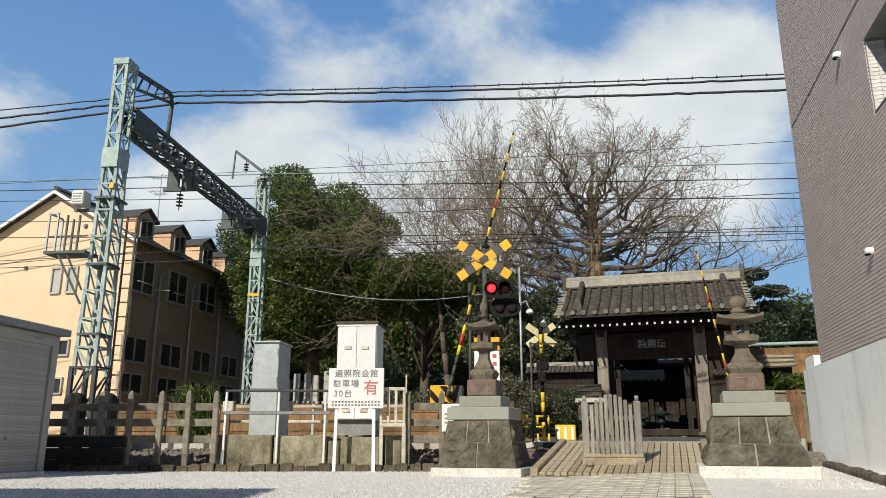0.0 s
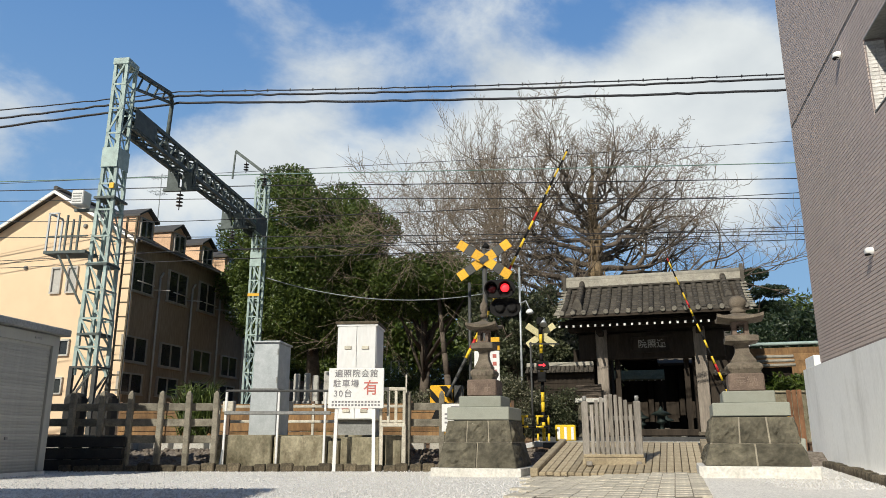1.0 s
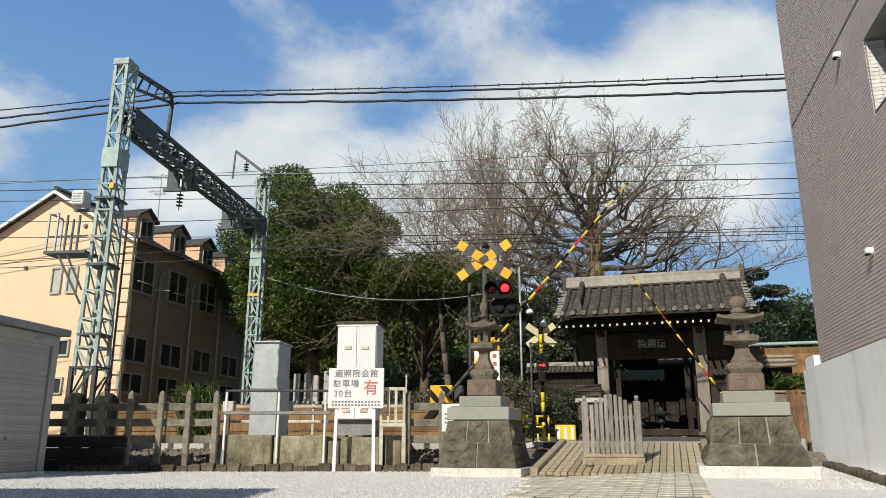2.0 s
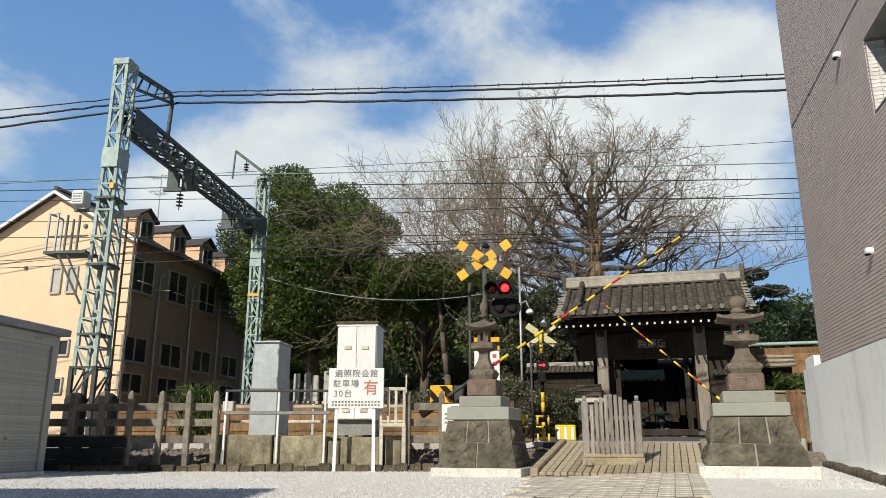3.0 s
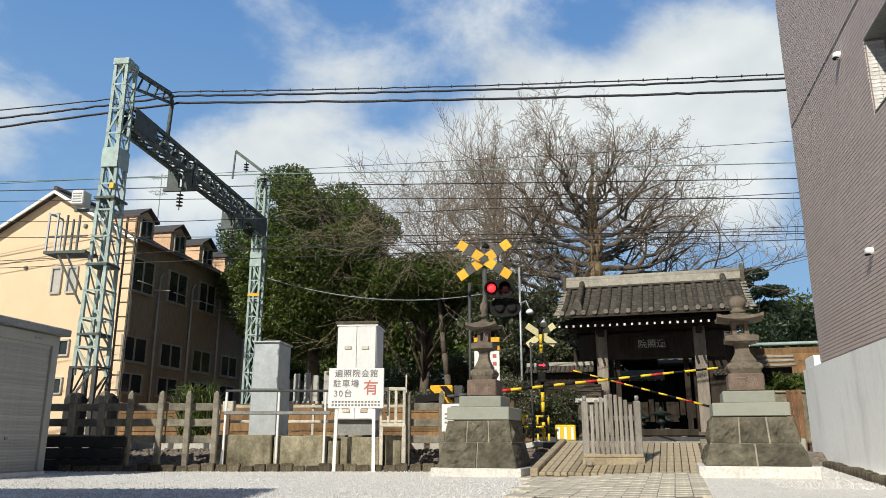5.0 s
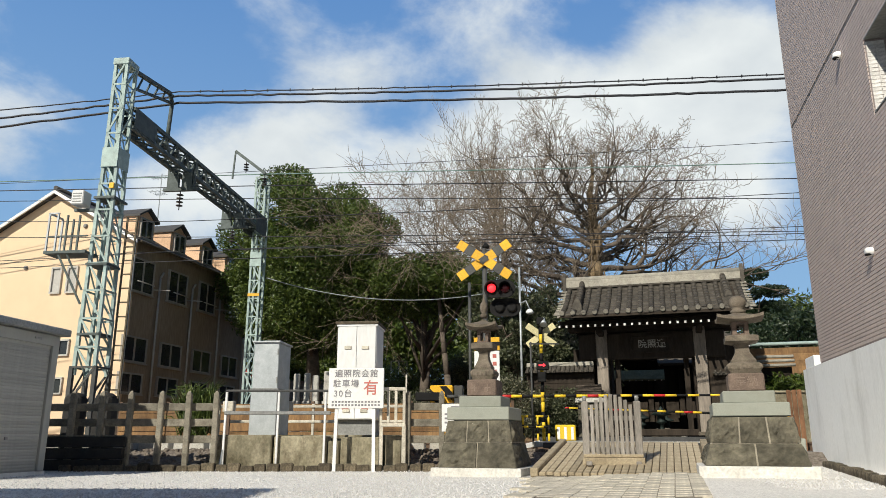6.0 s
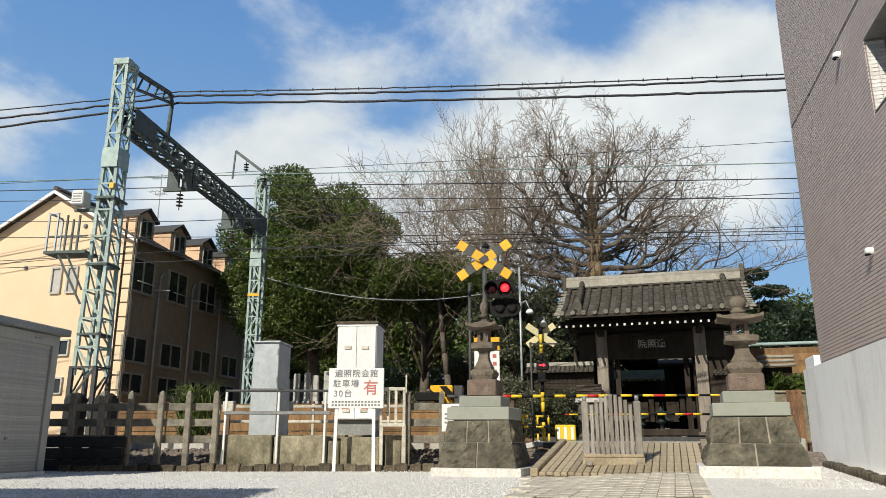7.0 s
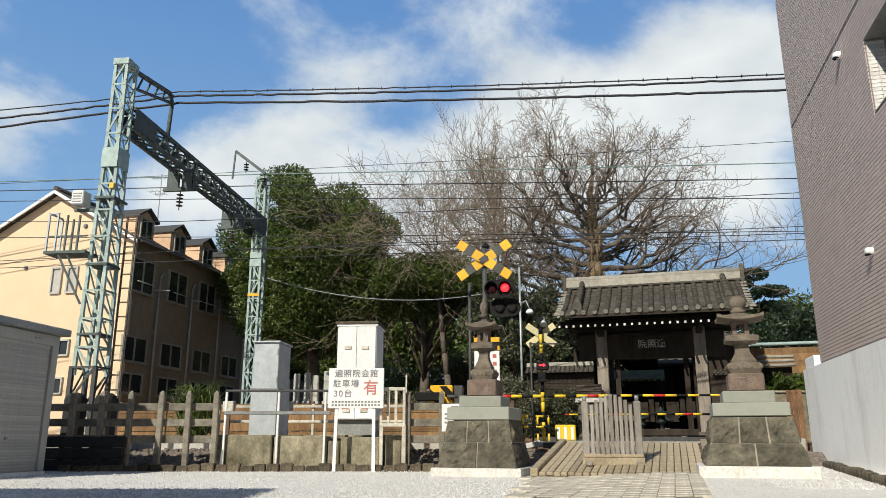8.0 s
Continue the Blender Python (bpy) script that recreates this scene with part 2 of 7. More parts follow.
# ---------------------------------------------------------------- mesh helpers
class Mesh:
    """Collects faces; every solid is closed, with outward faces."""

    def __init__(self):
        self.v, self.f, self.s = [], [], []

    def add(self, vs, fs, smooth=False, m=None):
        k = len(self.v)
        self.v += [tuple(m @ Vector(p)) for p in vs] if m else [tuple(p) for p in vs]
        self.f += [tuple(i + k for i in f) for f in fs]
        self.s += [smooth] * len(fs)
        return self

    def box(self, cx, cy, cz, sx, sy, sz, bev=0.0, m=None):
        hx, hy, hz = sx / 2, sy / 2, sz / 2
        b = min(bev, hx * 0.9, hy * 0.9, hz * 0.9)
        vs, idx = [], {}
        if b <= 0:
            for x in (-1, 1):
                for y in (-1, 1):
                    for z in (-1, 1):
                        vs.append((cx + x * hx, cy + y * hy, cz + z * hz))
            return self.add(vs, [(0, 1, 3, 2), (4, 6, 7, 5), (0, 4, 5, 1), (2, 3, 7, 6), (0, 2, 6, 4), (1, 5, 7, 3)], m=m)
        h, c = (hx, hy, hz), (cx, cy, cz)
        for x in (-1, 1):
            for y in (-1, 1):
                for z in (-1, 1):
                    for a in range(3):
                        sg = (x, y, z)
                        idx[sg, a] = len(vs)
                        vs.append(tuple(c[i] + sg[i] * (h[i] if i == a else h[i] - b) for i in range(3)))
        fs = []
        for a in range(3):
            o1, o2 = (a + 1) % 3, (a + 2) % 3
            for sg in (-1, 1):
                q = []
                for u, w in ((-1, -1), (1, -1), (1, 1), (-1, 1)):
                    k = [0, 0, 0]
                    k[a], k[o1], k[o2] = sg, u, w
                    q.append(idx[tuple(k), a])
                fs.append(tuple(q) if sg > 0 else tuple(q[::-1]))
            for u in (-1, 1):
                for w in (-1, 1):
                    k0, k1 = [0, 0, 0], [0, 0, 0]
                    k0[a], k0[o1], k0[o2] = -1, u, w
                    k1[a], k1[o1], k1[o2] = 1, u, w
                    q = [idx[tuple(k0), o1], idx[tuple(k1), o1], idx[tuple(k1), o2], idx[tuple(k0), o2]]
                    fs.append(tuple(q) if u * w > 0 else tuple(q[::-1]))
        for x in (-1, 1):
            for y in (-1, 1):
                for z in (-1, 1):
                    q = [idx[(x, y, z), i] for i in range(3)]
                    fs.append(tuple(q) if x * y * z > 0 else tuple(q[::-1]))
        return self.add(vs, fs, m=m)

    def tube(self, p, q, r, r2=None, n=8, smooth=True):
        p, q = Vector(p), Vector(q)
        r2 = r if r2 is None else r2
        d = (q - p).normalized()
        a = d.orthogonal().normalized()
        b = d.cross(a)
        vs = []
        for c, rr in ((p, r), (q, r2)):
            for i in range(n):
                t = 2 * math.pi * i / n
                vs.append(c + (a * math.cos(t) + b * math.sin(t)) * rr)
        self.add(vs, [(i, (i + 1) % n, n + (i + 1) % n, n + i) for i in range(n)], smooth)
        k = len(self.v) - 2 * n
        self.f += [tuple(k + i for i in range(n - 1, -1, -1)), tuple(k + n + i for i in range(n))]
        self.s += [False, False]
        return self

    def beam(self, p, q, w, h, up=(0, 0, 1), bev=0.0):
        """A square bar from p to q, w across and h along up."""
        p, q = Vector(p), Vector(q)
        y = (q - p).normalized()
        x = y.cross(Vector(up))
        x = x.normalized() if x.length > 1e-4 else y.orthogonal().normalized()
        z = x.cross(y)
        m = Matrix((x, y, z)).transposed().to_4x4()
        m.translation = (p + q) / 2
        return self.box(0, 0, 0, w, (q - p).length, h, bev, m)

    def lathe(self, prof, n=16, cx=0.0, cy=0.0, turn=0.0, smooth=True, m=None):
        vs = []
        for r, z in prof:
            for i in range(n):
                t = turn + 2 * math.pi * i / n
                vs.append((cx + r * math.cos(t), cy + r * math.sin(t), z))
        fs = []
        for j in range(len(prof) - 1):
            for i in range(n):
                fs.append((j * n + i, j * n + (i + 1) % n, (j + 1) * n + (i + 1) % n, (j + 1) * n + i))
        self.add(vs, fs, smooth, m)
        k = len(self.v) - len(vs)
        e = len(vs) - n
        self.f += [tuple(k + i for i in range(n - 1, -1, -1)), tuple(k + e + i for i in range(n))]
        self.s += [False, False]
        return self

    def square(self, prof, cx=0.0, cy=0.0, m=None):
        """Square in plan: (half width, z) from the bottom up."""
        return self.lathe([(h * math.sqrt(2), z) for h, z in prof], 4, cx, cy, math.pi / 4, False, m)

    def prism(self, pts, a, b, axis="y", m=None):
        """A flat outline pushed from a to b along an axis (pts run round it)."""
        n = len(pts)
        put = {"y": lambda u, w, t: (u, t, w), "x": lambda u, w, t: (t, u, w), "z": lambda u, w, t: (u, w, t)}[axis]
        vs = [put(u, w, a) for u, w in pts] + [put(u, w, b) for u, w in pts]
        fs = [tuple(range(n)), tuple(range(2 * n - 1, n - 1, -1))] + [(i, n + i, n + (i + 1) % n, (i + 1) % n) for i in range(n)]
        return self.add(vs, fs, m=m)

    def data(self, name, fix=False):
        me = bpy.data.meshes.new(name)
        me.from_pydata(self.v, [], self.f)
        me.polygons.foreach_set("use_smooth", self.s)
        if fix:
            bm = bmesh.new()
            bm.from_mesh(me)
            bmesh.ops.recalc_face_normals(bm, faces=bm.faces)
            bm.to_mesh(me)
            bm.free()
        me.update()
        return me


def part(name, mesh, material, parent=None, label="", at=None, fix=False):
    """Links a mesh as one object under a thing, or at top level."""
    me = mesh.data(name, fix) if isinstance(mesh, Mesh) else mesh
    if material is not None and not me.materials:
        me.materials.append(material)
    ob = new(name, me)
    ob.parent = parent
    if at is not None:
        ob.matrix_basis = at
    return tagged(ob, label)


def thing(name, at, label, category, group="", kind=""):
    e = new(name)
    e.empty_display_size = 0.2
    e.matrix_basis = at
    return tagged(e, label, category, group, kind)


def curve_pts(p, q, sag, n=14):
    p, q = Vector(p), Vector(q)
    return [p.lerp(q, i / n) - Vector((0, 0, 4 * sag * (i / n) * (1 - i / n))) for i in range(n + 1)]


def cable(mesh, p, q, r, sag=0.0, n=14, sides=5, sway=0.0):
    """One continuous round cable from p to q, hanging by sag, with small uneven waves of height sway."""
    pts = curve_pts(p, q, sag, n)
    pts = [c + Vector((0, 0, sway * noise.noise(Vector((i * 0.83, p[2] * 9, 0))))) for i, c in enumerate(pts)]
    d = (pts[-1] - pts[0]).normalized()
    a = d.orthogonal().normalized()
    b = d.cross(a)
    vs = [c + (a * math.cos(2 * math.pi * i / sides) + b * math.sin(2 * math.pi * i / sides)) * r for c in pts for i in range(sides)]
    fs = [(j * sides + i, j * sides + (i + 1) % sides, (j + 1) * sides + (i + 1) % sides, (j + 1) * sides + i) for j in range(n) for i in range(sides)]
    return mesh.add(vs, fs, True)


def lettering(text, size, depth=0.002, weight=0.0, gap=1.0):
    """A mesh of lettering, centred, in the x-z plane and facing -y."""
    cu = bpy.data.curves.new("lettering", "FONT")
    cu.body, cu.size, cu.extrude, cu.align_x, cu.align_y = text, size, depth, "CENTER", "CENTER"
    cu.offset, cu.space_character = weight, gap
    ob = new("lettering", cu)
    ob.matrix_basis = pose(0, 0, 0, 90, 0, 0)
    bpy.context.view_layer.update()
    dg = bpy.context.evaluated_depsgraph_get()
    me = bpy.data.meshes.new_from_object(ob.evaluated_get(dg))
    me.transform(pose(0, 0, 0, 90, 0, 0))
    me.materials.clear()
    bpy.data.objects.remove(ob)
    return me


def leaves(centres, radii, count, size, seed, flat=0.75, shell=0.55, droop=0.0):
    """Many small bent leaves in the outer shell of a set of clumps."""
    rng = np.random.default_rng(seed)
    centres, radii = np.array(centres, float), np.array(radii, float)
    w = radii ** 2 / (radii ** 2).sum()
    k = rng.choice(len(centres), count, p=w)
    d = rng.normal(size=(count, 3))
    d /= np.linalg.norm(d, axis=1)[:, None]
    r = radii[k] * (shell + (1.08 - shell) * rng.random(count) ** 0.6)
    pos = centres[k] + d * r[:, None] * np.array((1, 1, flat))
    u = rng.normal(size=(count, 3)) + d * 0.6
    u[:, 2] -= droop
    u /= np.linalg.norm(u, axis=1)[:, None]
    t = np.cross(u, rng.normal(size=(count, 3)))
    t /= np.linalg.norm(t, axis=1)[:, None]
    s = size * (0.6 + 0.8 * rng.random(count))
    u, t = u * s[:, None], t * (s * 0.42)[:, None]
    nrm = np.cross(u, t)
    nrm = nrm / np.linalg.norm(nrm, axis=1)[:, None] * (s * 0.12)[:, None]
    vs = np.stack([pos - u, pos + t + nrm, pos + u, pos - t + nrm], 1).reshape(-1, 3)
    i = np.arange(count)[:, None] * 4
    fs = np.concatenate([i + [[0, 1, 2]], i + [[0, 2, 3]]], 1).reshape(-1, 3)
    me = bpy.data.meshes.new("leaves")
    me.from_pydata(vs.tolist(), [], fs.tolist())
    me.update()
    return me


def grow(mesh_big, mesh_twig, p, d, length, r, level, rng, levels, bend=0.22, split=(2, 4), up=0.12, ratio=0.68, twig_level=3, min_r=0.0075, sides=6):
    """A limb in bent, tapering pieces, with side limbs, down to twigs."""
    steps = 5 if level < 2 else (4 if level < 4 else 3)
    pts, rad = [Vector(p)], [r]
    d = Vector(d).normalized()
    for i in range(steps):
        d = (d + Vector(rng.normal(0, bend, 3)) + Vector((0, 0, up))).normalized()
        pts.append(pts[-1] + d * (length / steps))
        rad.append(max(min_r, r * (1 - 0.62 * (i + 1) / steps)))
    m = mesh_big if level < twig_level else mesh_twig
    n = sides if level < 2 else (5 if level < 3 else 3)
    for i in range(steps):
        m.tube(pts[i], pts[i + 1], rad[i], rad[i + 1], n)
    if level >= levels:
        return
    for i in range(1, steps + 1):
        for _ in range(rng.integers(split[0], split[1]) if i > 1 or level > 0 else 1):
            a = rng.uniform(0.35, 1.05)
            side = d.orthogonal().normalized()
            side.rotate(Matrix.Rotation(rng.uniform(0, 2 * math.pi), 3, d))
            nd = d * math.cos(a) + side * math.sin(a)
            grow(mesh_big, mesh_twig, pts[i], nd, length * ratio * rng.uniform(0.7, 1.1), max(min_r, rad[i] * 0.62), level + 1, rng, levels, bend, split, up, ratio, twig_level, min_r, sides)


# ---------------------------------------------------------------- ground
TRACK = -4.5       # the railway's turn about z
PATH = -17.0       # the temple path's turn about z


def ground_height(x, y):
    a = min(1.0, max(0.0, (x - 1.2) / 2.0))
    return 0.08 * a * a * (3 - 2 * a)


def ground():
    m = Mesh()
    xs = [-3000, -300, -60, -20] + [-12 + 0.5 * i for i in range(49)] + [20, 60, 300, 3000]
    ys = [-3000, -300, -40, -10] + [-4 + 0.5 * i for i in range(39)] + [25, 60, 300, 3000]
    vs = [(x, y, ground_height(x, y) + (0.012 * noise.noise(Vector((x * 1.3, y * 1.3, 0))) if abs(x) < 13 and -5 < y < 16 else 0)) for y in ys for x in xs]
    w = len(xs)
    m.add(vs, [(j * w + i, j * w + i + 1, (j + 1) * w + i + 1, (j + 1) * w + i) for j in range(len(ys) - 1) for i in range(w - 1)], True)
    tagged(part("ground", m, GRAVEL), "white gravel car park ground", "ground", kind="structure")
    rng = np.random.default_rng(4)
    c = Mesh()
    for _ in range(13000):
        y = 7.2 + 6.2 * rng.random() ** 1.3
        x = rng.uniform(-0.66, 0.66) * y
        if 0.9 + 0.3 * (y - 8) < x < 3.4 + 0.2 * (y - 8) or y > 12.9:
            continue
        s = rng.uniform(0.007, 0.018)
        z = ground_height(x, y)
        m4 = Matrix.Translation((x, y, z + s * 0.25)) @ Euler(rng.uniform(0, 6.28, 3)).to_matrix().to_4x4()
        c.add([(s, 0, 0), (-s, 0, 0), (0, s * 0.8, 0), (0, -s * 0.8, 0), (0, 0, s * 0.7), (0, 0, -s * 0.7)],
              [(0, 2, 4), (2, 1, 4), (1, 3, 4), (3, 0, 4), (2, 0, 5), (1, 2, 5), (3, 1, 5), (0, 3, 5)], m=m4)
    tagged(part("gravel", c, STONECHIP), "loose white gravel stones on the car park", "gravel", kind="stuff")


def railway():
    base = thing("railway_bed", pose(0, 18.6, 0, 0, 0, TRACK), "ballasted double railway track bed behind the wooden fence", "track bed", kind="structure")
    m = Mesh()
    m.prism([(-5.2, 0.0), (5.4, 0.0), (4.6, 0.30), (-4.5, 0.30)], -90, 90, "x")
    part("ballast_bed", m, BALLAST, base, fix=True)
    rng = np.random.default_rng(8)
    st = Mesh()
    for _ in range(2600):
        x, y, s = rng.uniform(-11, 4.5), rng.uniform(-5.1, -3.4), rng.uniform(0.03, 0.07)
        z = min(0.30, (y + 5.2) / 0.7 * 0.30)
        m4 = Matrix.Translation((x, y, z)) @ Euler(rng.uniform(0, 6.28, 3)).to_matrix().to_4x4()
        st.box(0, 0, 0, s * 1.6, s * 1.2, s, s * 0.3, m4)
    tagged(part("ballast_stones", st, BALLAST, base, "loose brown ballast stones"), kind="stuff")
    rail = Mesh()
    rail.prism([(-0.065, 0.0), (0.065, 0.0), (0.065, 0.02), (0.012, 0.035), (0.012, 0.11), (0.034, 0.12), (0.034, 0.15), (-0.034, 0.15), (-0.034, 0.12), (-0.012, 0.11), (-0.012, 0.035), (-0.065, 0.02)], -90, 90, "x")
    me = rail.data("rail", True)
    for y in (-2.7, -1.27, 1.27, 2.7):
        part("rail", me, RUSTRAIL, base, "brown steel rail", pose(0, y, 0.30))


def far_ground():
    """Beyond the railway: a low bank, the temple yard and the raised lane behind the trees."""
    m = Mesh()
    m.prism([(23.9, 0.0), (120, 0.0), (120, 4.0), (40, 3.5), (36.5, 2.4), (33, 0.9), (24.3, 0.55)], -70, 3.0, "x")
    tagged(part("ground_bank", m, SOIL, None, fix=True), "brown earth bank beyond the railway", "ground", kind="structure")
    m = Mesh()
    m.prism([(24.2, 0.0), (120, 0.0), (120, 4.0), (43.5, 3.53), (41, 0.6), (24.2, 0.58)], 3.02, 70, "x")
    tagged(part("ground_yard", m, ASPHALT, None, fix=True), "grey temple yard ground", "ground", kind="structure")


ground()
railway()
far_ground()


# ---------------------------------------------------------------- right-hand building
def right_building():
    b = thing("apartment_building", pose(6.62, 13.0, 0, 0, 0, -14), "building with mauve-grey tiled wall above a concrete base", "building")
    # local: the seen wall is the plane x = 0, running back along -y; a window opening goes through it
    w = Mesh()
    w.box(1.5, -2.2, 6.3, 3.0, 4.4, 9.0)
    w.box(1.5, -12.6, 6.3, 3.0, 11.2, 9.0)
    w.box(1.5, -5.7, 3.19, 3.0, 2.6, 2.78)
    w.box(1.5, -5.7, 8.22, 3.0, 2.6, 5.16)
    part("wall", w, GROUT, b)
    base = Mesh()
    base.prism([(1.3, 0.0), (-18, 0.0), (-18, 1.8), (1.3, 1.8)], -0.03, 3.0, "x")
    part("concrete_base", base, CONCRETE, b, "smooth pale grey concrete base", fix=True)
    cap = Mesh().box(0.12, 0.75, 1.90, 0.28, 0.7, 0.2, 0.01)
    part("corner_block", cap, PAINTWHITE, b, "small white corner block")
    return b


BUILDING = right_building()


# ---------------------------------------------------------------- storage garage
def garage():
    g = thing("storage_shed", pose(-6.12, 11.75, 0.04, 0, 0, -8.6), "grey metal storage shed with a closed slatted roller shutter", "shed")
    ln = 2.15
    part("body", Mesh().box(-1.6, -ln / 2, 1.05, 3.2, ln, 2.1, 0.01), SHUTTER, g)
    part("roof", Mesh().box(-1.51, -ln / 2, 2.13, 3.3, ln + 0.2, 0.11, 0.015), TRIMGREY, g, "dark grey metal roof edge")
    sl = Mesh()
    sl.prism([(0, -0.022), (0.005, -0.019), (0.009, 0.0), (0.005, 0.019), (0, 0.022)], -ln + 0.2, -0.2, "y")
    me = sl.data("shutter_slat", True)
    for i in range(41):
        part("shutter_slat", me, SHUTTER, g, "", pose(0.002, 0, 0.05 + i * 0.0445))
    for y in (-0.11, -ln + 0.11):
        part("jamb", Mesh().box(0.02, y, 0.97, 0.05, 0.14, 1.9, 0.006), SHUTTER, g)
    part("lintel", Mesh().box(0.02, -ln / 2, 1.98, 0.05, ln - 0.06, 0.16, 0.006), SHUTTER, g)
    part("vent_plate", Mesh().box(0.05, -0.55, 1.98, 0.02, 0.14, 0.03), TRIMGREY, g, "small dark vent plate")
    part("lock", Mesh().box(0.02, -0.9, 0.5, 0.02, 0.05, 0.04), TRIMGREY, g)
    part("footing", Mesh().box(-1.6, -ln / 2, -0.03, 3.24, ln + 0.04, 0.10), CONCRETE, g)


garage()


# ---------------------------------------------------------------- cream house
def window_unit(parent, at, w, h, n=2):
    """A sliding window: frame, sill, panes; it faces +x in its own space."""
    fr = Mesh()
    for z in (-h / 2, h / 2):
        fr.box(0, 0, z, 0.10, w + 0.08, 0.06)
    for y in (-w / 2, w / 2):
        fr.box(0, y, 0, 0.10, 0.06, h - 0.06)
    win = part("window", fr, WINFRAME, parent, "", at)
    for i in range(n):
        pw = w / n
        part("pane", Mesh().box(0.005 * (i % 2), -w / 2 + pw * (i + 0.5), 0, 0.012, pw - 0.03, h - 0.06), PANE, win)
        part("sash", Mesh().box(0.012, -w / 2 + pw * (i + 0.5) + (pw / 2 - 0.02) * (1 if i == 0 else -1), 0, 0.03, 0.045, h - 0.07), WINFRAME, win)
    part("sill", Mesh().box(0.03, 0, -h / 2 - 0.05, 0.12, w + 0.14, 0.04), WINFRAME, win)
    return win


def house():
    # origin at the near right corner; local x to the right along the gable, y along the long side
    h = thing("house", pose(-11.7, 27.0, 0.5, 0, 0, -12.8), "cream rendered house with four dormers and tan side wall", "house")
    W, L, E, A = 7.15, 9.3, 7.38, 9.42
    mid = -W / 2
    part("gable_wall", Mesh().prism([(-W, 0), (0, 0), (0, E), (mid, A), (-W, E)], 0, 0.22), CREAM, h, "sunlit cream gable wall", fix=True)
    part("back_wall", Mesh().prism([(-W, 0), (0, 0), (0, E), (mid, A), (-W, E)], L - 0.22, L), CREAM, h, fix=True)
    # side walls in a darker tan than the cream gables
    part("side_wall", Mesh().box(-0.11, L / 2, E / 2, 0.22, L - 0.46, E), TANWALL, h, "tan side wall, darker than the gable")
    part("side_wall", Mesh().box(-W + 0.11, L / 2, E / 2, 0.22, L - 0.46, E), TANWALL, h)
    s = (A - E) / (W / 2)
    for sg in (-1, 1):
        x0, x1 = mid, mid + sg * (W / 2 + 0.35)
        z1 = A - s * (W / 2 + 0.35)
        part("roof_slope", Mesh().prism([(x0, A + 0.02), (x1, z1 + 0.02), (x1, z1 + 0.10), (x0, A + 0.12)], -0.28, L + 0.2), SLATE, h, fix=True)
        part("barge_board", Mesh().prism([(x0, A - 0.07), (x1, z1 - 0.07), (x1, z1 + 0.06), (x0, A + 0.06)], -0.34, -0.283), PAINTWHITE, h, "white barge board", fix=True)
    part("gutter", Mesh().box(0.40, L / 2, E - 0.17, 0.09, L + 0.3, 0.07, 0.02), STAKE, h, "dark mossy gutter")
    for i, y in enumerate((0.72, 3.03, 5.26, 7.50)):
        # a dormer with its own gable and roof
        zb, w, hh = E + 0.05, 1.15, 0.92
        d = part("dormer", Mesh().prism([(y - w / 2, zb), (y + w / 2, zb), (y + w / 2, zb + hh), (y, zb + hh + 0.38), (y - w / 2, zb + hh)], -2.6, -0.10, "x"), DORMER, h, "dormer with orange-cream render", fix=True)
        for sg in (-1, 1):
            part("dormer_roof", Mesh().prism([(y, zb + hh + 0.36), (y + sg * (w / 2 + 0.08), zb + hh - 0.05), (y + sg * (w / 2 + 0.08), zb + hh + 0.03), (y, zb + hh + 0.44)], -3.2, 0.08, "x"), SLATE, d, fix=True)
        window_unit(d, pose(-0.05, y, zb + 0.50), 0.74, 0.74)
    for i, y in enumerate((0.72, 3.08, 5.40, 7.80)):
        window_unit(h, pose(0.04, y - 0.04, 6.04), 1.32, 1.26)
        window_unit(h, pose(0.04, y - 0.12, 3.24), 1.42, 0.90)
        window_unit(h, pose(0.04, y - 0.18, 2.0), 1.36, 0.70)
        part("downpipe", Mesh().tube((0.1, y + 1.02, 0.1), (0.1, y + 1.02, 6.2), 0.04).tube((0.1, y + 1.02, 6.2), (0.1, y + 1.2, 6.45), 0.04), FRAMEW, h, "pale grey downpipe")
    part("corner_pipe", Mesh().tube((0.08, -0.06, 0.0), (0.08, -0.06, E), 0.055), PAINTWHITE, h, "white corner downpipe")
    for x in (-3.20, -2.50):
        win = Mesh()
        for z in (5.40, 6.38):
            win.box(x, -0.03, z, 0.46, 0.10, 0.07)
        for dx in (-0.2, 0.2):
            win.box(x + dx, -0.03, 5.89, 0.07, 0.10, 0.98)
        wu = part("window", win, FRAMEW, h)
        part("pane", Mesh().box(x, 0.0, 5.89, 0.36, 0.03, 0.94), FRAMEW, wu, "frosted pale pane")
    for x, z in ((-2.5, 3.3), (-2.6, 1.9)):
        win = Mesh()
        for dz in (-0.28, 0.28):
            win.box(x, -0.03, z + dz, 0.5, 0.1, 0.06)
        for dx in (-0.22, 0.22):
            win.box(x + dx, -0.03, z, 0.06, 0.1, 0.56)
        wu = part("window", win, FRAMEW, h)
        part("pane", Mesh().box(x, 0, z, 0.4, 0.03, 0.52), PANE, wu)
    for x, z in ((-4.66, 6.46), (-2.2, 8.0)):
        part("wall_vent", Mesh().lathe([(0.09, 0), (0.09, 0.05), (0.05, 0.09)], 12, m=pose(x, 0, z, 90, 0, 0)), TRIMGREY, h)
    ant = part("tv_antenna", Mesh().tube((-1.6, 3.6, 8.3), (-1.6, 3.6, 11.4), 0.02), GALV, h, "thin metal television antenna")
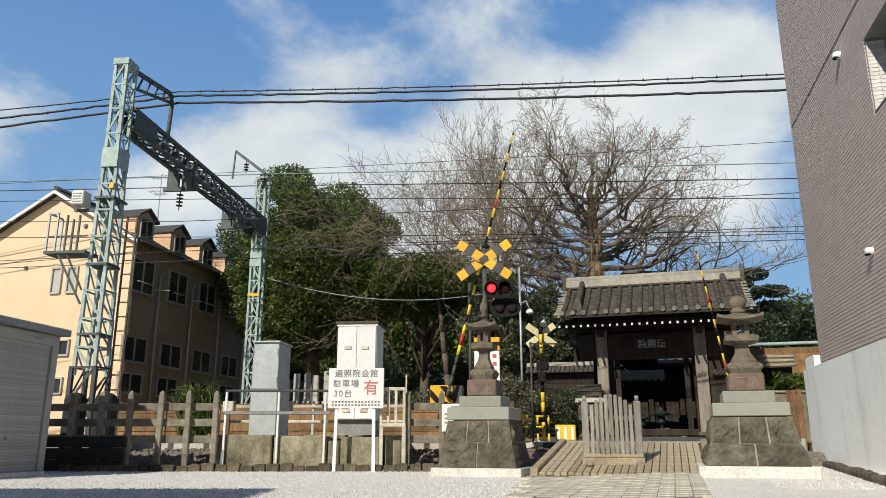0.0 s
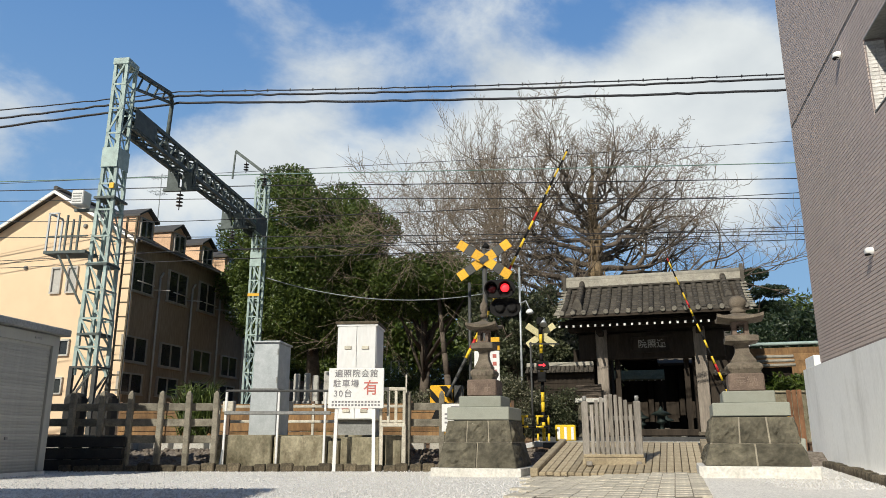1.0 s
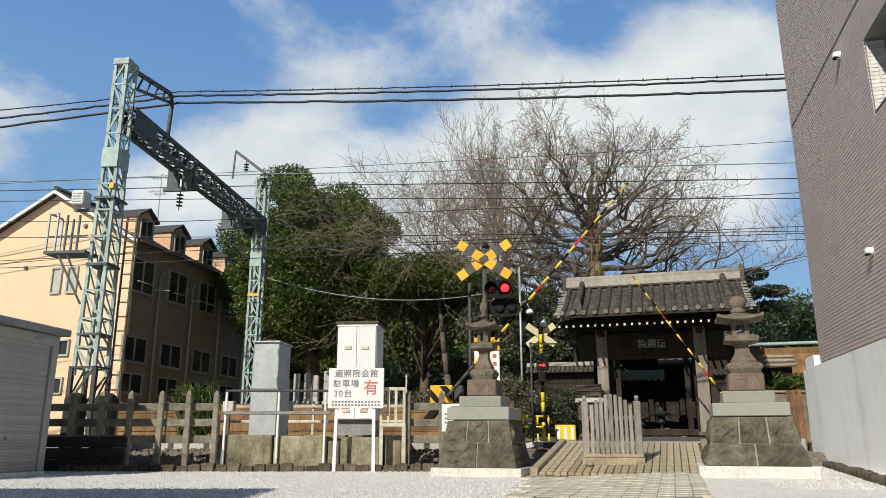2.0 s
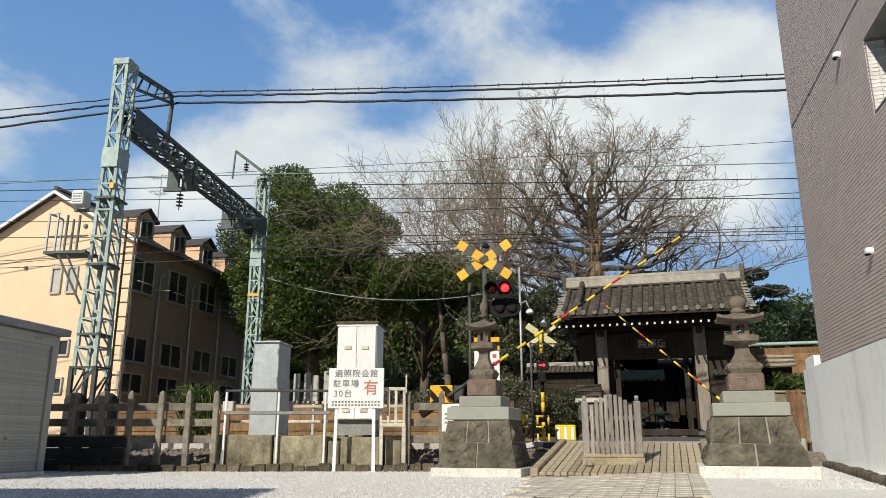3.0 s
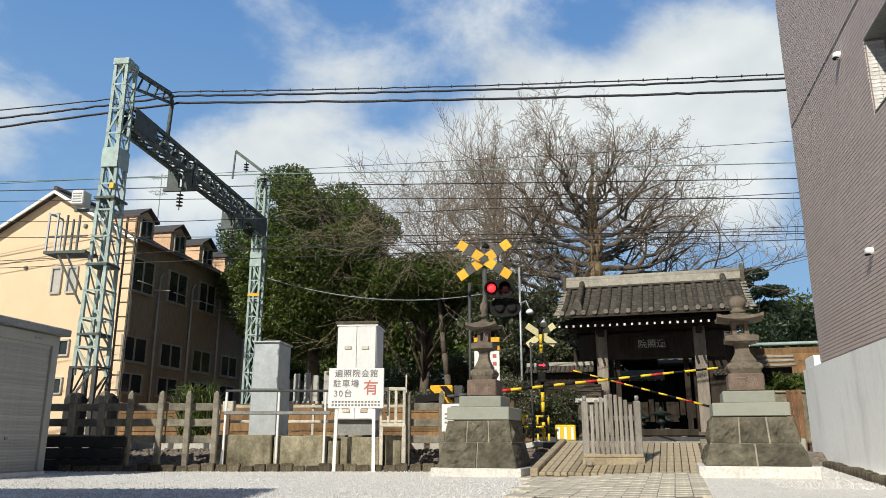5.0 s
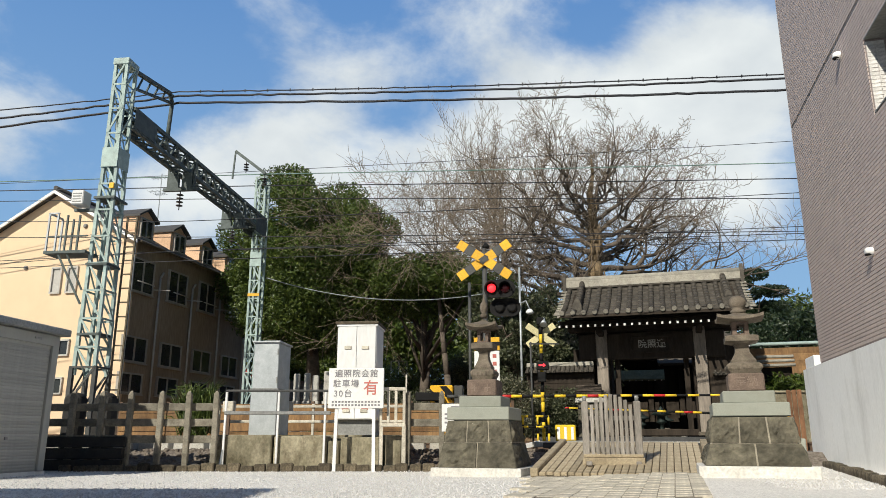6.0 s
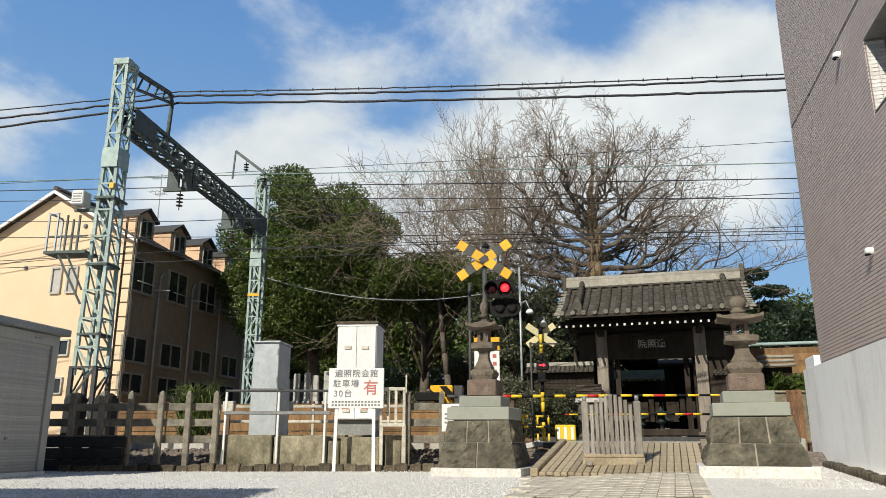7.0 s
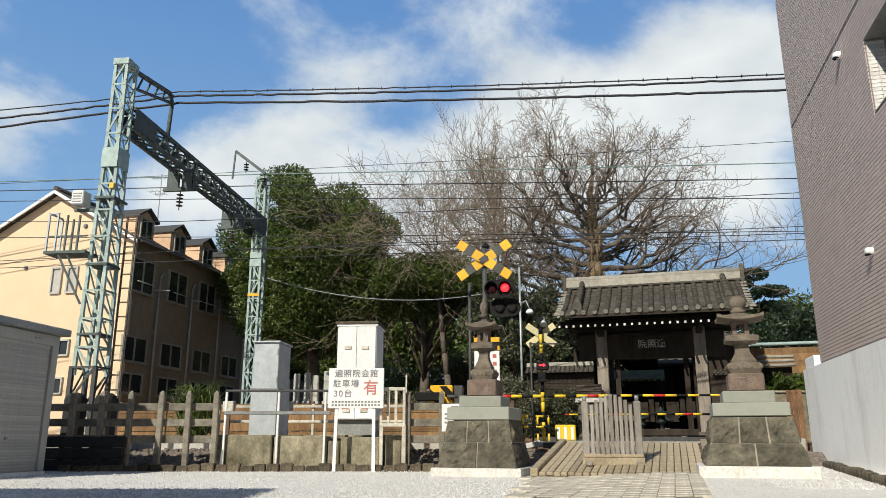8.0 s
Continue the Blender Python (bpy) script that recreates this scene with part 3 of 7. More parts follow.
    for z, w in ((11.2, 0.9), (10.6, 1.1), (10.45, 0.5)):
        part("antenna_bar", Mesh().tube((-1.6 - w / 2, 3.6, z), (-1.6 + w / 2, 3.6, z), 0.014), GALV, ant)
        for i in range(6):
            part("antenna_rod", Mesh().tube((-1.6 - w / 2 + i * w / 5, 3.42, z), (-1.6 - w / 2 + i * w / 5, 3.78, z), 0.008, n=5), GALV, ant)
    for y in (0.72, 3.08, 5.40, 7.80):
        part("drying_rod", Mesh().tube((0.35, y - 0.75, 5.72), (0.35, y + 0.3, 5.72), 0.022).tube((0.05, y + 0.7, 5.66), (0.75, y + 0.75, 5.60), 0.022), FRAMEW, h, "pale laundry rod bracket")
    part("ridge_cap", Mesh().tube((mid, -0.28, A + 0.16), (mid, L + 0.2, A + 0.16), 0.10), SLATE, h)


house()


# ---------------------------------------------------------------- temple gate
def temple_gate():
    g = thing("temple_gate", pose(7.09, 25.29, 0.606, 0, 0, PATH) @ Matrix.Scale(1.12, 4), "weathered dark wooden temple gate with a grey tiled roof", "temple gate")
    for x in (-1.44, 1.44):
        p = part("post", Mesh().box(x, 0, 1.6, 0.34, 0.34, 3.2, 0.02), POSTWOOD, g, "greyed square wooden post")
        part("post_base", Mesh().box(x, 0, 0.06, 0.5, 0.5, 0.12, 0.03), GRANITE, p)
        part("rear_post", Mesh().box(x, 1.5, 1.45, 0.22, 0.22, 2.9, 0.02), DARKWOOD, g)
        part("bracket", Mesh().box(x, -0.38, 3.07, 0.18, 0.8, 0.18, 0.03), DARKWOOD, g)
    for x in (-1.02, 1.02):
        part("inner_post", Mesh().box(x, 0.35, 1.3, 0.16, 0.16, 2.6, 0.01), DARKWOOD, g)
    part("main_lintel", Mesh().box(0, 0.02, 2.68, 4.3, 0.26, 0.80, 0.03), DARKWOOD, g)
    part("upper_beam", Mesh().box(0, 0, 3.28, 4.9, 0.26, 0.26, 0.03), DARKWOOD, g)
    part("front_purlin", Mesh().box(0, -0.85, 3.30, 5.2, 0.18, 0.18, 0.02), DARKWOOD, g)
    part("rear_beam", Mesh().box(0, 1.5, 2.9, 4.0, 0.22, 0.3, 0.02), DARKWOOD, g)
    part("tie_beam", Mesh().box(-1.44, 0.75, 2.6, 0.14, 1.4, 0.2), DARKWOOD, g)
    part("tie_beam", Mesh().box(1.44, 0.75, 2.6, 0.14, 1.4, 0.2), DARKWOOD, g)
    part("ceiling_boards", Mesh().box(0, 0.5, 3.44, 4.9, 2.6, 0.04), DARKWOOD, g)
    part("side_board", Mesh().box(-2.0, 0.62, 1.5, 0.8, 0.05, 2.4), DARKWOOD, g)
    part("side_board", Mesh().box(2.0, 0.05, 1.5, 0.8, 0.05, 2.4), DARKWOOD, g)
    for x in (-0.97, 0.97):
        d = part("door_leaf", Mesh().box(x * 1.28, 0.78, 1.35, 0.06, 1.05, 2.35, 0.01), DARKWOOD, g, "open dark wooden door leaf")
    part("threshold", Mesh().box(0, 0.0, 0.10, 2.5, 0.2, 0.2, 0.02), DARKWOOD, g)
    # name board
    pl = part("name_board", Mesh().box(0.05, -0.20, 2.70, 1.15, 0.07, 0.44, 0.015), DARKWOOD, g, "dark carved wooden name board")
    fr = Mesh()
    for z in (2.46, 2.94):
        fr.box(0.05, -0.24, z, 1.25, 0.06, 0.05, 0.01)
    for x in (-0.55, 0.65):
        fr.box(x, -0.24, 2.70, 0.05, 0.06, 0.44, 0.01)
    part("board_frame", fr, DARKWOOD, pl)
    part("lettering", lettering("院照遍", 0.27, 0.002, 0.004, 1.02), GILT, pl, "pale carved lettering", pose(0.06, -0.24, 2.695))
    # rafters with white painted ends
    raf = Mesh().box(0, 0, 0, 0.055, 1.9, 0.065).data("rafter")
    end = Mesh().box(0, 0, 0, 0.056, 0.012, 0.066, 0.004).data("rafter_end")
    for i in range(25):
        x = -2.52 + i * 0.21
        r = part("rafter", raf, DARKWOOD, g, "", pose(x, -0.62, 3.29, 9, 0, 0))
        part("rafter_end", end, PLASTERW, r, "white painted rafter end", pose(0, -0.955, 0))
    # the roof: a concave slope in tile courses, front and back
    def slope(t):
        """t from the eave (0) to the ridge (1): (distance from the ridge, height)."""
        return 2.15 * (1 - t), 3.46 + 1.20 * (0.62 * t + 0.38 * t * t)

    half, n = 2.66, 11
    roof = part("roof", Mesh().box(0, 0.55, 3.52, 4.6, 2.4, 0.05), DARKWOOD, g, "grey tiled roof with pale ridge", pose(0.14, 0, 0))
    for sg in (-1, 1):
        under = Mesh()
        pts = [(0.55 + sg * slope(i / 8)[0], slope(i / 8)[1]) for i in range(9)]
        under.prism(pts + [(y, z - 0.07) for y, z in reversed(pts)], -half, half, "x")
        part("roof_board", under, DARKWOOD, roof, fix=True)
        cols = 17
        gap = (2 * half - 0.2) / (cols - 1)
        xs = [-half + 0.10 + i * gap for i in range(cols)]
        for i in range(n):
            (d0, z0), (d1, z1) = slope(i / n), slope((i + 1.12) / n)
            sec = [(0.55 + sg * d0, z0 + 0.055), (0.55 + sg * d1, z1 + 0.02), (0.55 + sg * d1, z1 + 0.002), (0.55 + sg * d0, z0 + 0.005)]
            if sg > 0:
                part("tile_course", Mesh().prism(sec, -half, half, "x"), KAWARA, roof, fix=True)
                continue
            me = Mesh().prism(sec, -gap / 2 + 0.004, gap / 2 - 0.004, "x").data("pan_tile", True)
            for x in xs[:-1]:
                part("pan_tile", me, KAWARA, roof, "", pose(x + gap / 2, 0, random.uniform(-0.004, 0.004)))
        cap = Mesh().lathe([(0.074, 0.0), (0.074, 0.05), (0.058, 0.06), (0.052, 0.05)], 12, m=pose(0, 0.55 + sg * 2.15, 3.53, 90 * -sg, 0, 0)).data("eave_tile_cap")
        segs = []
        for i in range(n):
            (d0, z0), (d1, z1) = slope(i / n), slope((i + 1.04) / n)
            segs.append(Mesh().tube((0, 0.55 + sg * d0, z0 + 0.062), (0, 0.55 + sg * d1, z1 + 0.05), 0.081, 0.077, 8).data("cover_tile"))
        for x in xs:
            for me in segs[:n if sg < 0 else 3]:
                part("cover_tile", me, KAWARA, roof, "", pose(x, 0, random.uniform(-0.003, 0.003)))
            part("eave_tile_cap", cap, EAVETILE, roof, "round pale end tile", pose(x, 0, 0))
        for x in (-2.15, 2.15):
            dm = Mesh()
            for i in range(2, n):
                (d0, z0), (d1, z1) = slope(i / n), slope((i + 1) / n)
                dm.beam((x, 0.55 + sg * d0, z0 + 0.13), (x, 0.55 + sg * d1, z1 + 0.13), 0.17, 0.18, bev=0.03)
                dm.tube((x, 0.55 + sg * d0, z0 + 0.25), (x, 0.55 + sg * d1, z1 + 0.24), 0.085, 0.075, 10)
            d0, z0 = slope(2 / n)
            dm.prism([(x - 0.14, z0), (x + 0.14, z0), (x + 0.13, z0 + 0.22), (x + 0.05, z0 + 0.42), (x - 0.05, z0 + 0.42), (x - 0.13, z0 + 0.22)], 0.55 + sg * d0 - 0.04, 0.55 + sg * d0 + 0.04)
            part("descending_ridge", dm, KAWARA, roof, fix=True)
        for x in (-half - 0.04, half + 0.04):
            for i in range(n):
                (d0, z0), (d1, z1) = slope(i / n), slope((i + 0.9) / n)
                v = Mesh().beam((x, 0.55 + sg * (d0 + 0.02), z0 + 0.035), (x, 0.55 + sg * (d1 - 0.03), z0 + 0.035 + 0.45 * (z1 - z0)), 0.24, 0.042, bev=0.008)
                v.beam((x * 0.99, 0.55 + sg * d0, z0 - 0.03), (x * 0.99, 0.55 + sg * d1, z1 - 0.05), 0.10, 0.05)
                part("verge_tile", v, KAWARALIGHT, roof)
    top = slope(1)[1]
    part("main_ridge", Mesh().box(0, 0.55, top + 0.13, 2 * half + 0.06, 0.24, 0.30, 0.03), KAWARALIGHT, roof, "pale sunlit layered ridge")
    part("ridge_course", Mesh().box(0, 0.55, top + 0.01, 2 * half + 0.08, 0.34, 0.06, 0.01), KAWARA, roof, "dark tile course under the ridge")
    part("ridge_cap", Mesh().tube((-half - 0.05, 0.55, top + 0.29), (half + 0.05, 0.55, top + 0.29), 0.115, n=14), KAWARALIGHT, roof)
    for sg in (-1, 1):
        x = sg * (half + 0.06)
        part("ridge_end_tile", Mesh().prism([(0.37, top - 0.1), (0.73, top - 0.1), (0.73, top + 0.3), (0.62, top + 0.52), (0.48, top + 0.52), (0.37, top + 0.3)], x - 0.05, x + 0.05, "x"), KAWARA, roof, fix=True)
        part("gable_board", Mesh().prism([(0.55 - 1.7, 3.62), (0.55 + 1.7, 3.62), (0.55, top)], sg * (half - 0.3) - 0.03, sg * (half - 0.3) + 0.03, "x"), DARKWOOD, roof, fix=True)


temple_gate()


# ---------------------------------------------------------------- stone lanterns
def stone_lantern(name, at, label, text, tall=1.0, wide=1.0, foot=0.12, squat=1.0, knob=False):
    b = thing(name, at, label, "stone lantern", "pair of stone lanterns")
    part("pad", Mesh().box(0, 0, foot / 2 - 0.06, 1.36, 1.34, foot + 0.12, 0.008), PADCON, b, "pale cast concrete pad")
    core = Mesh().square([(0.575, foot), (0.505, 0.48), (0.465, 0.80)])
    pl = part("plinth_core", core, MORTAR, b, "pale mortar joints")
    # facing blocks of the plinth, two in the lower course and three in the upper
    rng = random.Random(len(name) + len(text))
    for side in range(4):
        turn = Matrix.Rotation(side * math.pi / 2, 4, "Z")
        for (z0, z1, h0, h1, k) in ((foot + 0.005, 0.475, 0.60, 0.525, 2), (0.49, 0.80, 0.518, 0.472, 3)):
            for i in range(k):
                a, c = -1 + 2 * i / k + 0.02, -1 + 2 * (i + 1) / k - 0.02
                o, ku, kv = 0.012, 9, 7
                off = Vector((rng.uniform(-50, 50), rng.uniform(-50, 50), 0))
                vs = []
                for back in (0, 1):
                    for v in range(kv + 1):
                        for u in range(ku + 1):
                            tu, tv = u / ku, v / kv
                            hh = h0 + (h1 - h0) * tv
                            x = (a + (c - a) * tu) * hh
                            edge = min(1.0, 5 * min(tu, 1 - tu, tv, 1 - tv))
                            out = (0.016 * edge ** 0.5 + 0.040 * edge * noise.noise(off + Vector((tu * 3, tv * 2.4, 0))) + 0.030 * edge * noise.noise(off + Vector((tu * 8, tv * 7, 3)))) if not back else -0.05
                            vs.append((x, -hh - o + 0.012 - out, z0 + (z1 - z0) * tv))
                w = ku + 1
                fs = [(q * w + p, q * w + p + 1, (q + 1) * w + p + 1, (q + 1) * w + p) for q in range(kv) for p in range(ku)]
                e = w * (kv + 1)
                fs += [tuple(e + r for r in f[::-1]) for f in fs]
                ring = [p for p in range(w)] + [q * w + ku for q in range(1, kv + 1)] + [kv * w + p for p in range(ku - 1, -1, -1)] + [q * w for q in range(kv - 1, 0, -1)]
                fs += [(ring[r], e + ring[r], e + ring[(r + 1) % len(ring)], ring[(r + 1) % len(ring)]) for r in range(len(ring))]
                bl = Mesh().add(vs, fs, m=turn)
                part("block", bl, ROCKBLOCK, pl)
    for qx in (-1, 1):
        for qy in (-1, 1):
            part("corner_joint", Mesh().beam((qx * 0.580, qy * 0.580, foot), (qx * 0.502, qy * 0.502, 0.485), 0.024, 0.024).beam((qx * 0.496, qy * 0.496, 0.475), (qx * 0.456, qy * 0.456, 0.80), 0.024, 0.024), MORTAR, pl)
    low = Matrix.Translation((0, 0, 0.81)) @ Matrix.Diagonal((0.5 + squat / 2, 0.5 + squat / 2, squat, 1)) @ Matrix.Translation((0, 0, -0.81))
    part("wide_slab", Mesh().box(0, 0, 0.905, 0.96, 0.96, 0.19, 0.012, low), GREENSLAB, b, "smooth grey-green stone slab")
    part("upper_slab", Mesh().box(0, 0, 1.085, 0.66, 0.66, 0.17, 0.012, low), GREENSLAB, b)
    blk = part("inscribed_block", Mesh().box(0, 0, 1.30, 0.465, 0.465, 0.26, 0.02, low), BROWNSTONE, b, "brown stone block with carved characters")
    if text:
        part("carving", lettering(text, 0.15, 0.003), CARVED, blk, "carved pale characters", low @ pose(0, -0.2355, 1.30))
    else:
        for x in (-0.11, 0.1):
            part("carving", Mesh().box(x, -0.2345, 1.3, 0.09, 0.006, 0.02).box(x, -0.2345, 1.3, 0.02, 0.006, 0.10), CARVED, blk, "worn carved strokes")
    up = Matrix.Translation((0, 0, 0.81 + 0.62 * squat)) @ Matrix.Diagonal((wide, wide, tall, 1)) @ Matrix.Translation((0, 0, -1.43))
    lot = [(0.19, 1.43), (0.20, 1.455), (0.225, 1.50), (0.23, 1.56), (0.20, 1.59), (0.165, 1.60), (0.165, 1.635), (0.14, 1.67), (0.105, 1.74), (0.088, 1.82), (0.092, 1.86), (0.105, 1.88), (0.105, 1.90)]
    part("shaft", Mesh().square(lot, m=up), GRANITE, b, "curved stone shaft")
    for i in range(16):
        t = i * math.pi / 8
        u = max(abs(math.cos(t)), abs(math.sin(t)))
        part("petal", Mesh().lathe([(0.015, -0.05), (0.035, -0.02), (0.035, 0.02), (0.015, 0.03)], 6, m=up @ pose(0.205 * math.cos(t) / u, 0.205 * math.sin(t) / u, 1.535)), GRANITE, b)
    part("platform", Mesh().square([(0.14, 1.895), (0.22, 1.92), (0.22, 2.00), (0.17, 2.015)], m=up), GRANITE, b)
    fb = Mesh()
    for x in (-0.10, 0.10):
        for y in (-0.10, 0.10):
            fb.box(x * 0.8, y * 0.8, 2.12, 0.06, 0.06, 0.22, m=up)
    fb.box(0, 0, 2.03, 0.23, 0.23, 0.03, m=up).box(0, 0, 2.21, 0.23, 0.23, 0.04, m=up)
    part("fire_box", fb, BROWNSTONE, b, "pierced brown stone fire box")
    # the cap with upturned corners
    cap = Mesh()
    k, vs, fs = 8, [], []
    for layer in range(2):
        for j in range(k + 1):
            for i in range(k + 1):
                u, v = -1 + 2 * i / k, -1 + 2 * j / k
                e = max(abs(u), abs(v))
                lift = 0.075 * (abs(u) * abs(v)) ** 2.2
                z = (2.36 - 0.125 * e ** 0.75 + lift * 0.7) if layer == 0 else (2.175 + 0.018 * e + lift * 0.65)
                vs.append((u * 0.31, v * 0.31, z))
    w = k + 1
    for layer in range(2):
        o = layer * w * w
        for j in range(k):
            for i in range(k):
                q = (o + j * w + i, o + j * w + i + 1, o + (j + 1) * w + i + 1, o + (j + 1) * w + i)
                fs.append(q if layer == 0 else q[::-1])
    for i in range(k):
        for a, c in ((i, i + 1), (k * w + i + 1, k * w + i), ((i + 1) * w, i * w), (i * w + k, (i + 1) * w + k)):
            fs.append((w * w + a, w * w + c, c, a))
    lift_up = up @ Matrix.Translation((0, 0, 0.05))
    cap.add(vs, fs, False, lift_up)
    part("cap", cap, GRANITE, b, "mossy stone cap with upturned corners", fix=True)
    if knob:
        part("finial", Mesh().lathe([(0.09, 2.31), (0.11, 2.36), (0.075, 2.39), (0.10, 2.42), (0.125, 2.47), (0.12, 2.53), (0.08, 2.58), (0.04, 2.60)], 14, m=lift_up), GRANITE, b, "worn rounded stone knob")
        return b
    part("finial", Mesh().lathe([(0.06, 2.37), (0.08, 2.42), (0.042, 2.45), (0.07, 2.49), (0.084, 2.54), (0.07, 2.60), (0.03, 2.65), (0.016, 2.70), (0.008, 2.76)], 14, m=lift_up), GRANITE, b)
    return b


stone_lantern("stone_lantern", pose(0.66, 11.82, 0.0, 0, 0, PATH), "brown stone lantern on tapered block plinth beside signal", "", 1.0, 0.80)
stone_lantern("stone_lantern", pose(3.98, 9.85, 0.0, 0, 0, PATH), "brown stone lantern on tapered block plinth beside the building", "奉納", 0.86, 0.93, 0.215, 0.89, True)

# ---------------------------------------------------------------- railway gantry
def lattice(parent, material, x, y, z0, z1, w, d, step, leg=0.07, bar=0.042):
    """Four corner legs, rungs and diagonals on all sides, each a part; w along x, d along y."""
    for sx_ in (-1, 1):
        for sy_ in (-1, 1):
            part("leg", Mesh().box(x + sx_ * (w - leg) / 2, y + sy_ * (d - leg) / 2, (z0 + z1) / 2, leg, leg, z1 - z0), material, parent)
    n = max(1, round((z1 - z0) / step))
    for i in range(n):
        a, c = z0 + (z1 - z0) * i / n, z0 + (z1 - z0) * (i + 1) / n
        s = 1 if i % 2 else -1
        for sy_ in (-1, 1):
            yy = y + sy_ * d / 2
            part("brace", Mesh().beam((x - s * (w / 2 - 0.03), yy, a), (x + s * (w / 2 - 0.03), yy, c), bar, 0.012, (0, 1, 0)), material, parent)
            part("rung", Mesh().box(x, yy, c - 0.02, w - 0.02, 0.012, 0.04), material, parent)
        for sx_ in (-1, 1):
            xx = x + sx_ * w / 2
            part("brace", Mesh().beam((xx, y - s * (d / 2 - 0.03), a), (xx, y + s * (d / 2 - 0.03), c), bar, 0.012, (1, 0, 0)), material, parent)
            part("rung", Mesh().box(xx, y, c - 0.02, 0.012, d - 0.02, 0.04), material, parent)


def insulator(m, x, y, z, n=4):
    for i in range(n):
        m.lathe([(0.03, z - i * 0.10), (0.09, z - 0.02 - i * 0.10), (0.09, z - 0.035 - i * 0.10), (0.025, z - 0.05 - i * 0.10)][::-1], 10, x, y)
    m.tube((x, y, z + 0.1), (x, y, z - n * 0.10 - 0.05), 0.014, n=5)


def gantry():
    # origin at the near mast's foot; local y runs across the tracks to the far mast
    g = thing("catenary_gantry", pose(-7.38, 15.6, 0.3, 0, 0, -6.0), "pale green lattice steel catenary gantry over tracks", "gantry")
    far = 9.3
    mast = part("mast", Mesh().box(0, 0, 0.04, 0.8, 0.8, 0.08, 0.01), STEELGREEN, g, "pale green lattice mast")
    lattice(mast, STEELGREEN, 0.0, 0, 6.3, 8.7, 0.34, 0.44, 0.6)
    for i in range(1, 9):
        wz = 0.53 - 0.019 * i
        lattice(mast, STEELGREEN, 0.0, 0, 0.9 + i * 0.6, 1.5 + i * 0.6, wz, wz + 0.04, 0.6)
    lattice(mast, GREYBLACK, 0.0, 0, 0.08, 1.68, 0.60, 0.62, 0.8, 0.085, 0.05)
    part("joint_plate", Mesh().box(0, -0.232, 6.3, 0.38, 0.02, 0.46).box(-0.19, 0, 6.3, 0.02, 0.44, 0.46).box(0.19, 0, 6.3, 0.02, 0.44, 0.46), STEELGREEN, mast)
    part("cap_plate", Mesh().box(0, 0, 8.66, 0.38, 0.48, 0.16, 0.01), STEELGREEN, mast)
    for z in (2.35, 3.85, 5.35):
        part("cross_plate", Mesh().box(0, 0, z, 0.48, 0.56, 0.05), STEELDARK, mast)
    part("yellow_band", Mesh().box(0.13, -0.25, 5.62, 0.10, 0.03, 0.12), YELLOW, mast, "yellow band")
    fm = part("mast", Mesh().box(0, far, 0.2, 0.7, 0.7, 0.6, 0.01), STEELGREEN, g, "pale green lattice mast")
    lattice(fm, STEELGREEN, 0, far, 0.5, 9.2, 0.40, 0.45, 0.62)
    part("joint_plate", Mesh().box(0, far - 0.24, 6.2, 0.40, 0.02, 0.5), STEELGREEN, fm)
    part("yellow_band", Mesh().box(0, far - 0.24, 4.95, 0.40, 0.02, 0.10), YELLOW, fm)
    # the cross beam: a lattice box girder
    bm_ = Mesh()
    zt, zb, w = 7.66, 7.20, 0.36
    for x in (-w / 2, w / 2):
        for z in (zt, zb):
            bm_.beam((x, 0.2, z), (x, far, z), 0.09, 0.09)
        n = 15
        for i in range(n):
            y0, y1 = 0.3 + (far - 0.4) * i / n, 0.3 + (far - 0.4) * (i + 1) / n
            ym = (y0 + y1) / 2
            bm_.beam((x, y0, zb), (x, ym, zt), 0.05, 0.05, (1, 0, 0))
            bm_.beam((x, ym, zt), (x, y1, zb), 0.05, 0.05, (1, 0, 0))
    n = 14
    for z in (zt, zb):
        for i in range(n):
            y0, y1 = 0.3 + (far - 0.4) * i / n, 0.3 + (far - 0.4) * (i + 1) / n
            bm_.beam((-w / 2, y0, z), (w / 2, y1, z), 0.04, 0.04)
            bm_.beam((-w / 2, y0, z), (w / 2, y0, z), 0.05, 0.05)
    gird = part("cross_beam", bm_, STEELDARK, g, "dark green lattice cross beam")
    # Gusset plates in the darkened steel: their silhouette against the sky is coloured in.
    part("gusset_plate", Mesh().box(w / 2 + 0.05, 0.72, 7.43, 0.02, 1.0, 0.46).box(-w / 2 - 0.05, 0.72, 7.43, 0.02, 1.0, 0.46), STEELDARK, gird)
    part("gusset_plate", Mesh().box(w / 2 + 0.05, far - 0.5, 7.28, 0.02, 1.0, 0.58).box(-w / 2 - 0.05, far - 0.5, 7.28, 0.02, 1.0, 0.58), STEELDARK, gird)
    # brackets
    br = Mesh()
    br.beam((0.1, 0.2, 8.62), (0.1, 1.95, 8.9), 0.10, 0.08)
    br.beam((0.1, 0.25, 8.2), (0.1, 2.2, 8.72), 0.06, 0.06)
    for i in range(5):
        br.beam((0.1, 0.4 + 0.38 * i, 8.25 + 0.10 * i), (0.1, 0.6 + 0.38 * i, 8.66 + 0.07 * i), 0.035, 0.035)
    br.tube((0.1, 1.93, 8.92), (0.1, 2.1, 8.68), 0.06).tube((0.1, 2.1, 8.68), (0.1, 2.02, 7.6), 0.055)
    part("cable_bracket", br, STEELDARK, mast, "bent bracket carrying the feeder cables")
    fb = Mesh()
    fb.beam((-1.05, far - 0.1, 10.25), (0.1, far - 0.1, 9.35), 0.08, 0.10)
    fb.beam((-1.05, far - 0.1, 10.25), (-1.10, far - 0.1, 9.2), 0.05, 0.05)
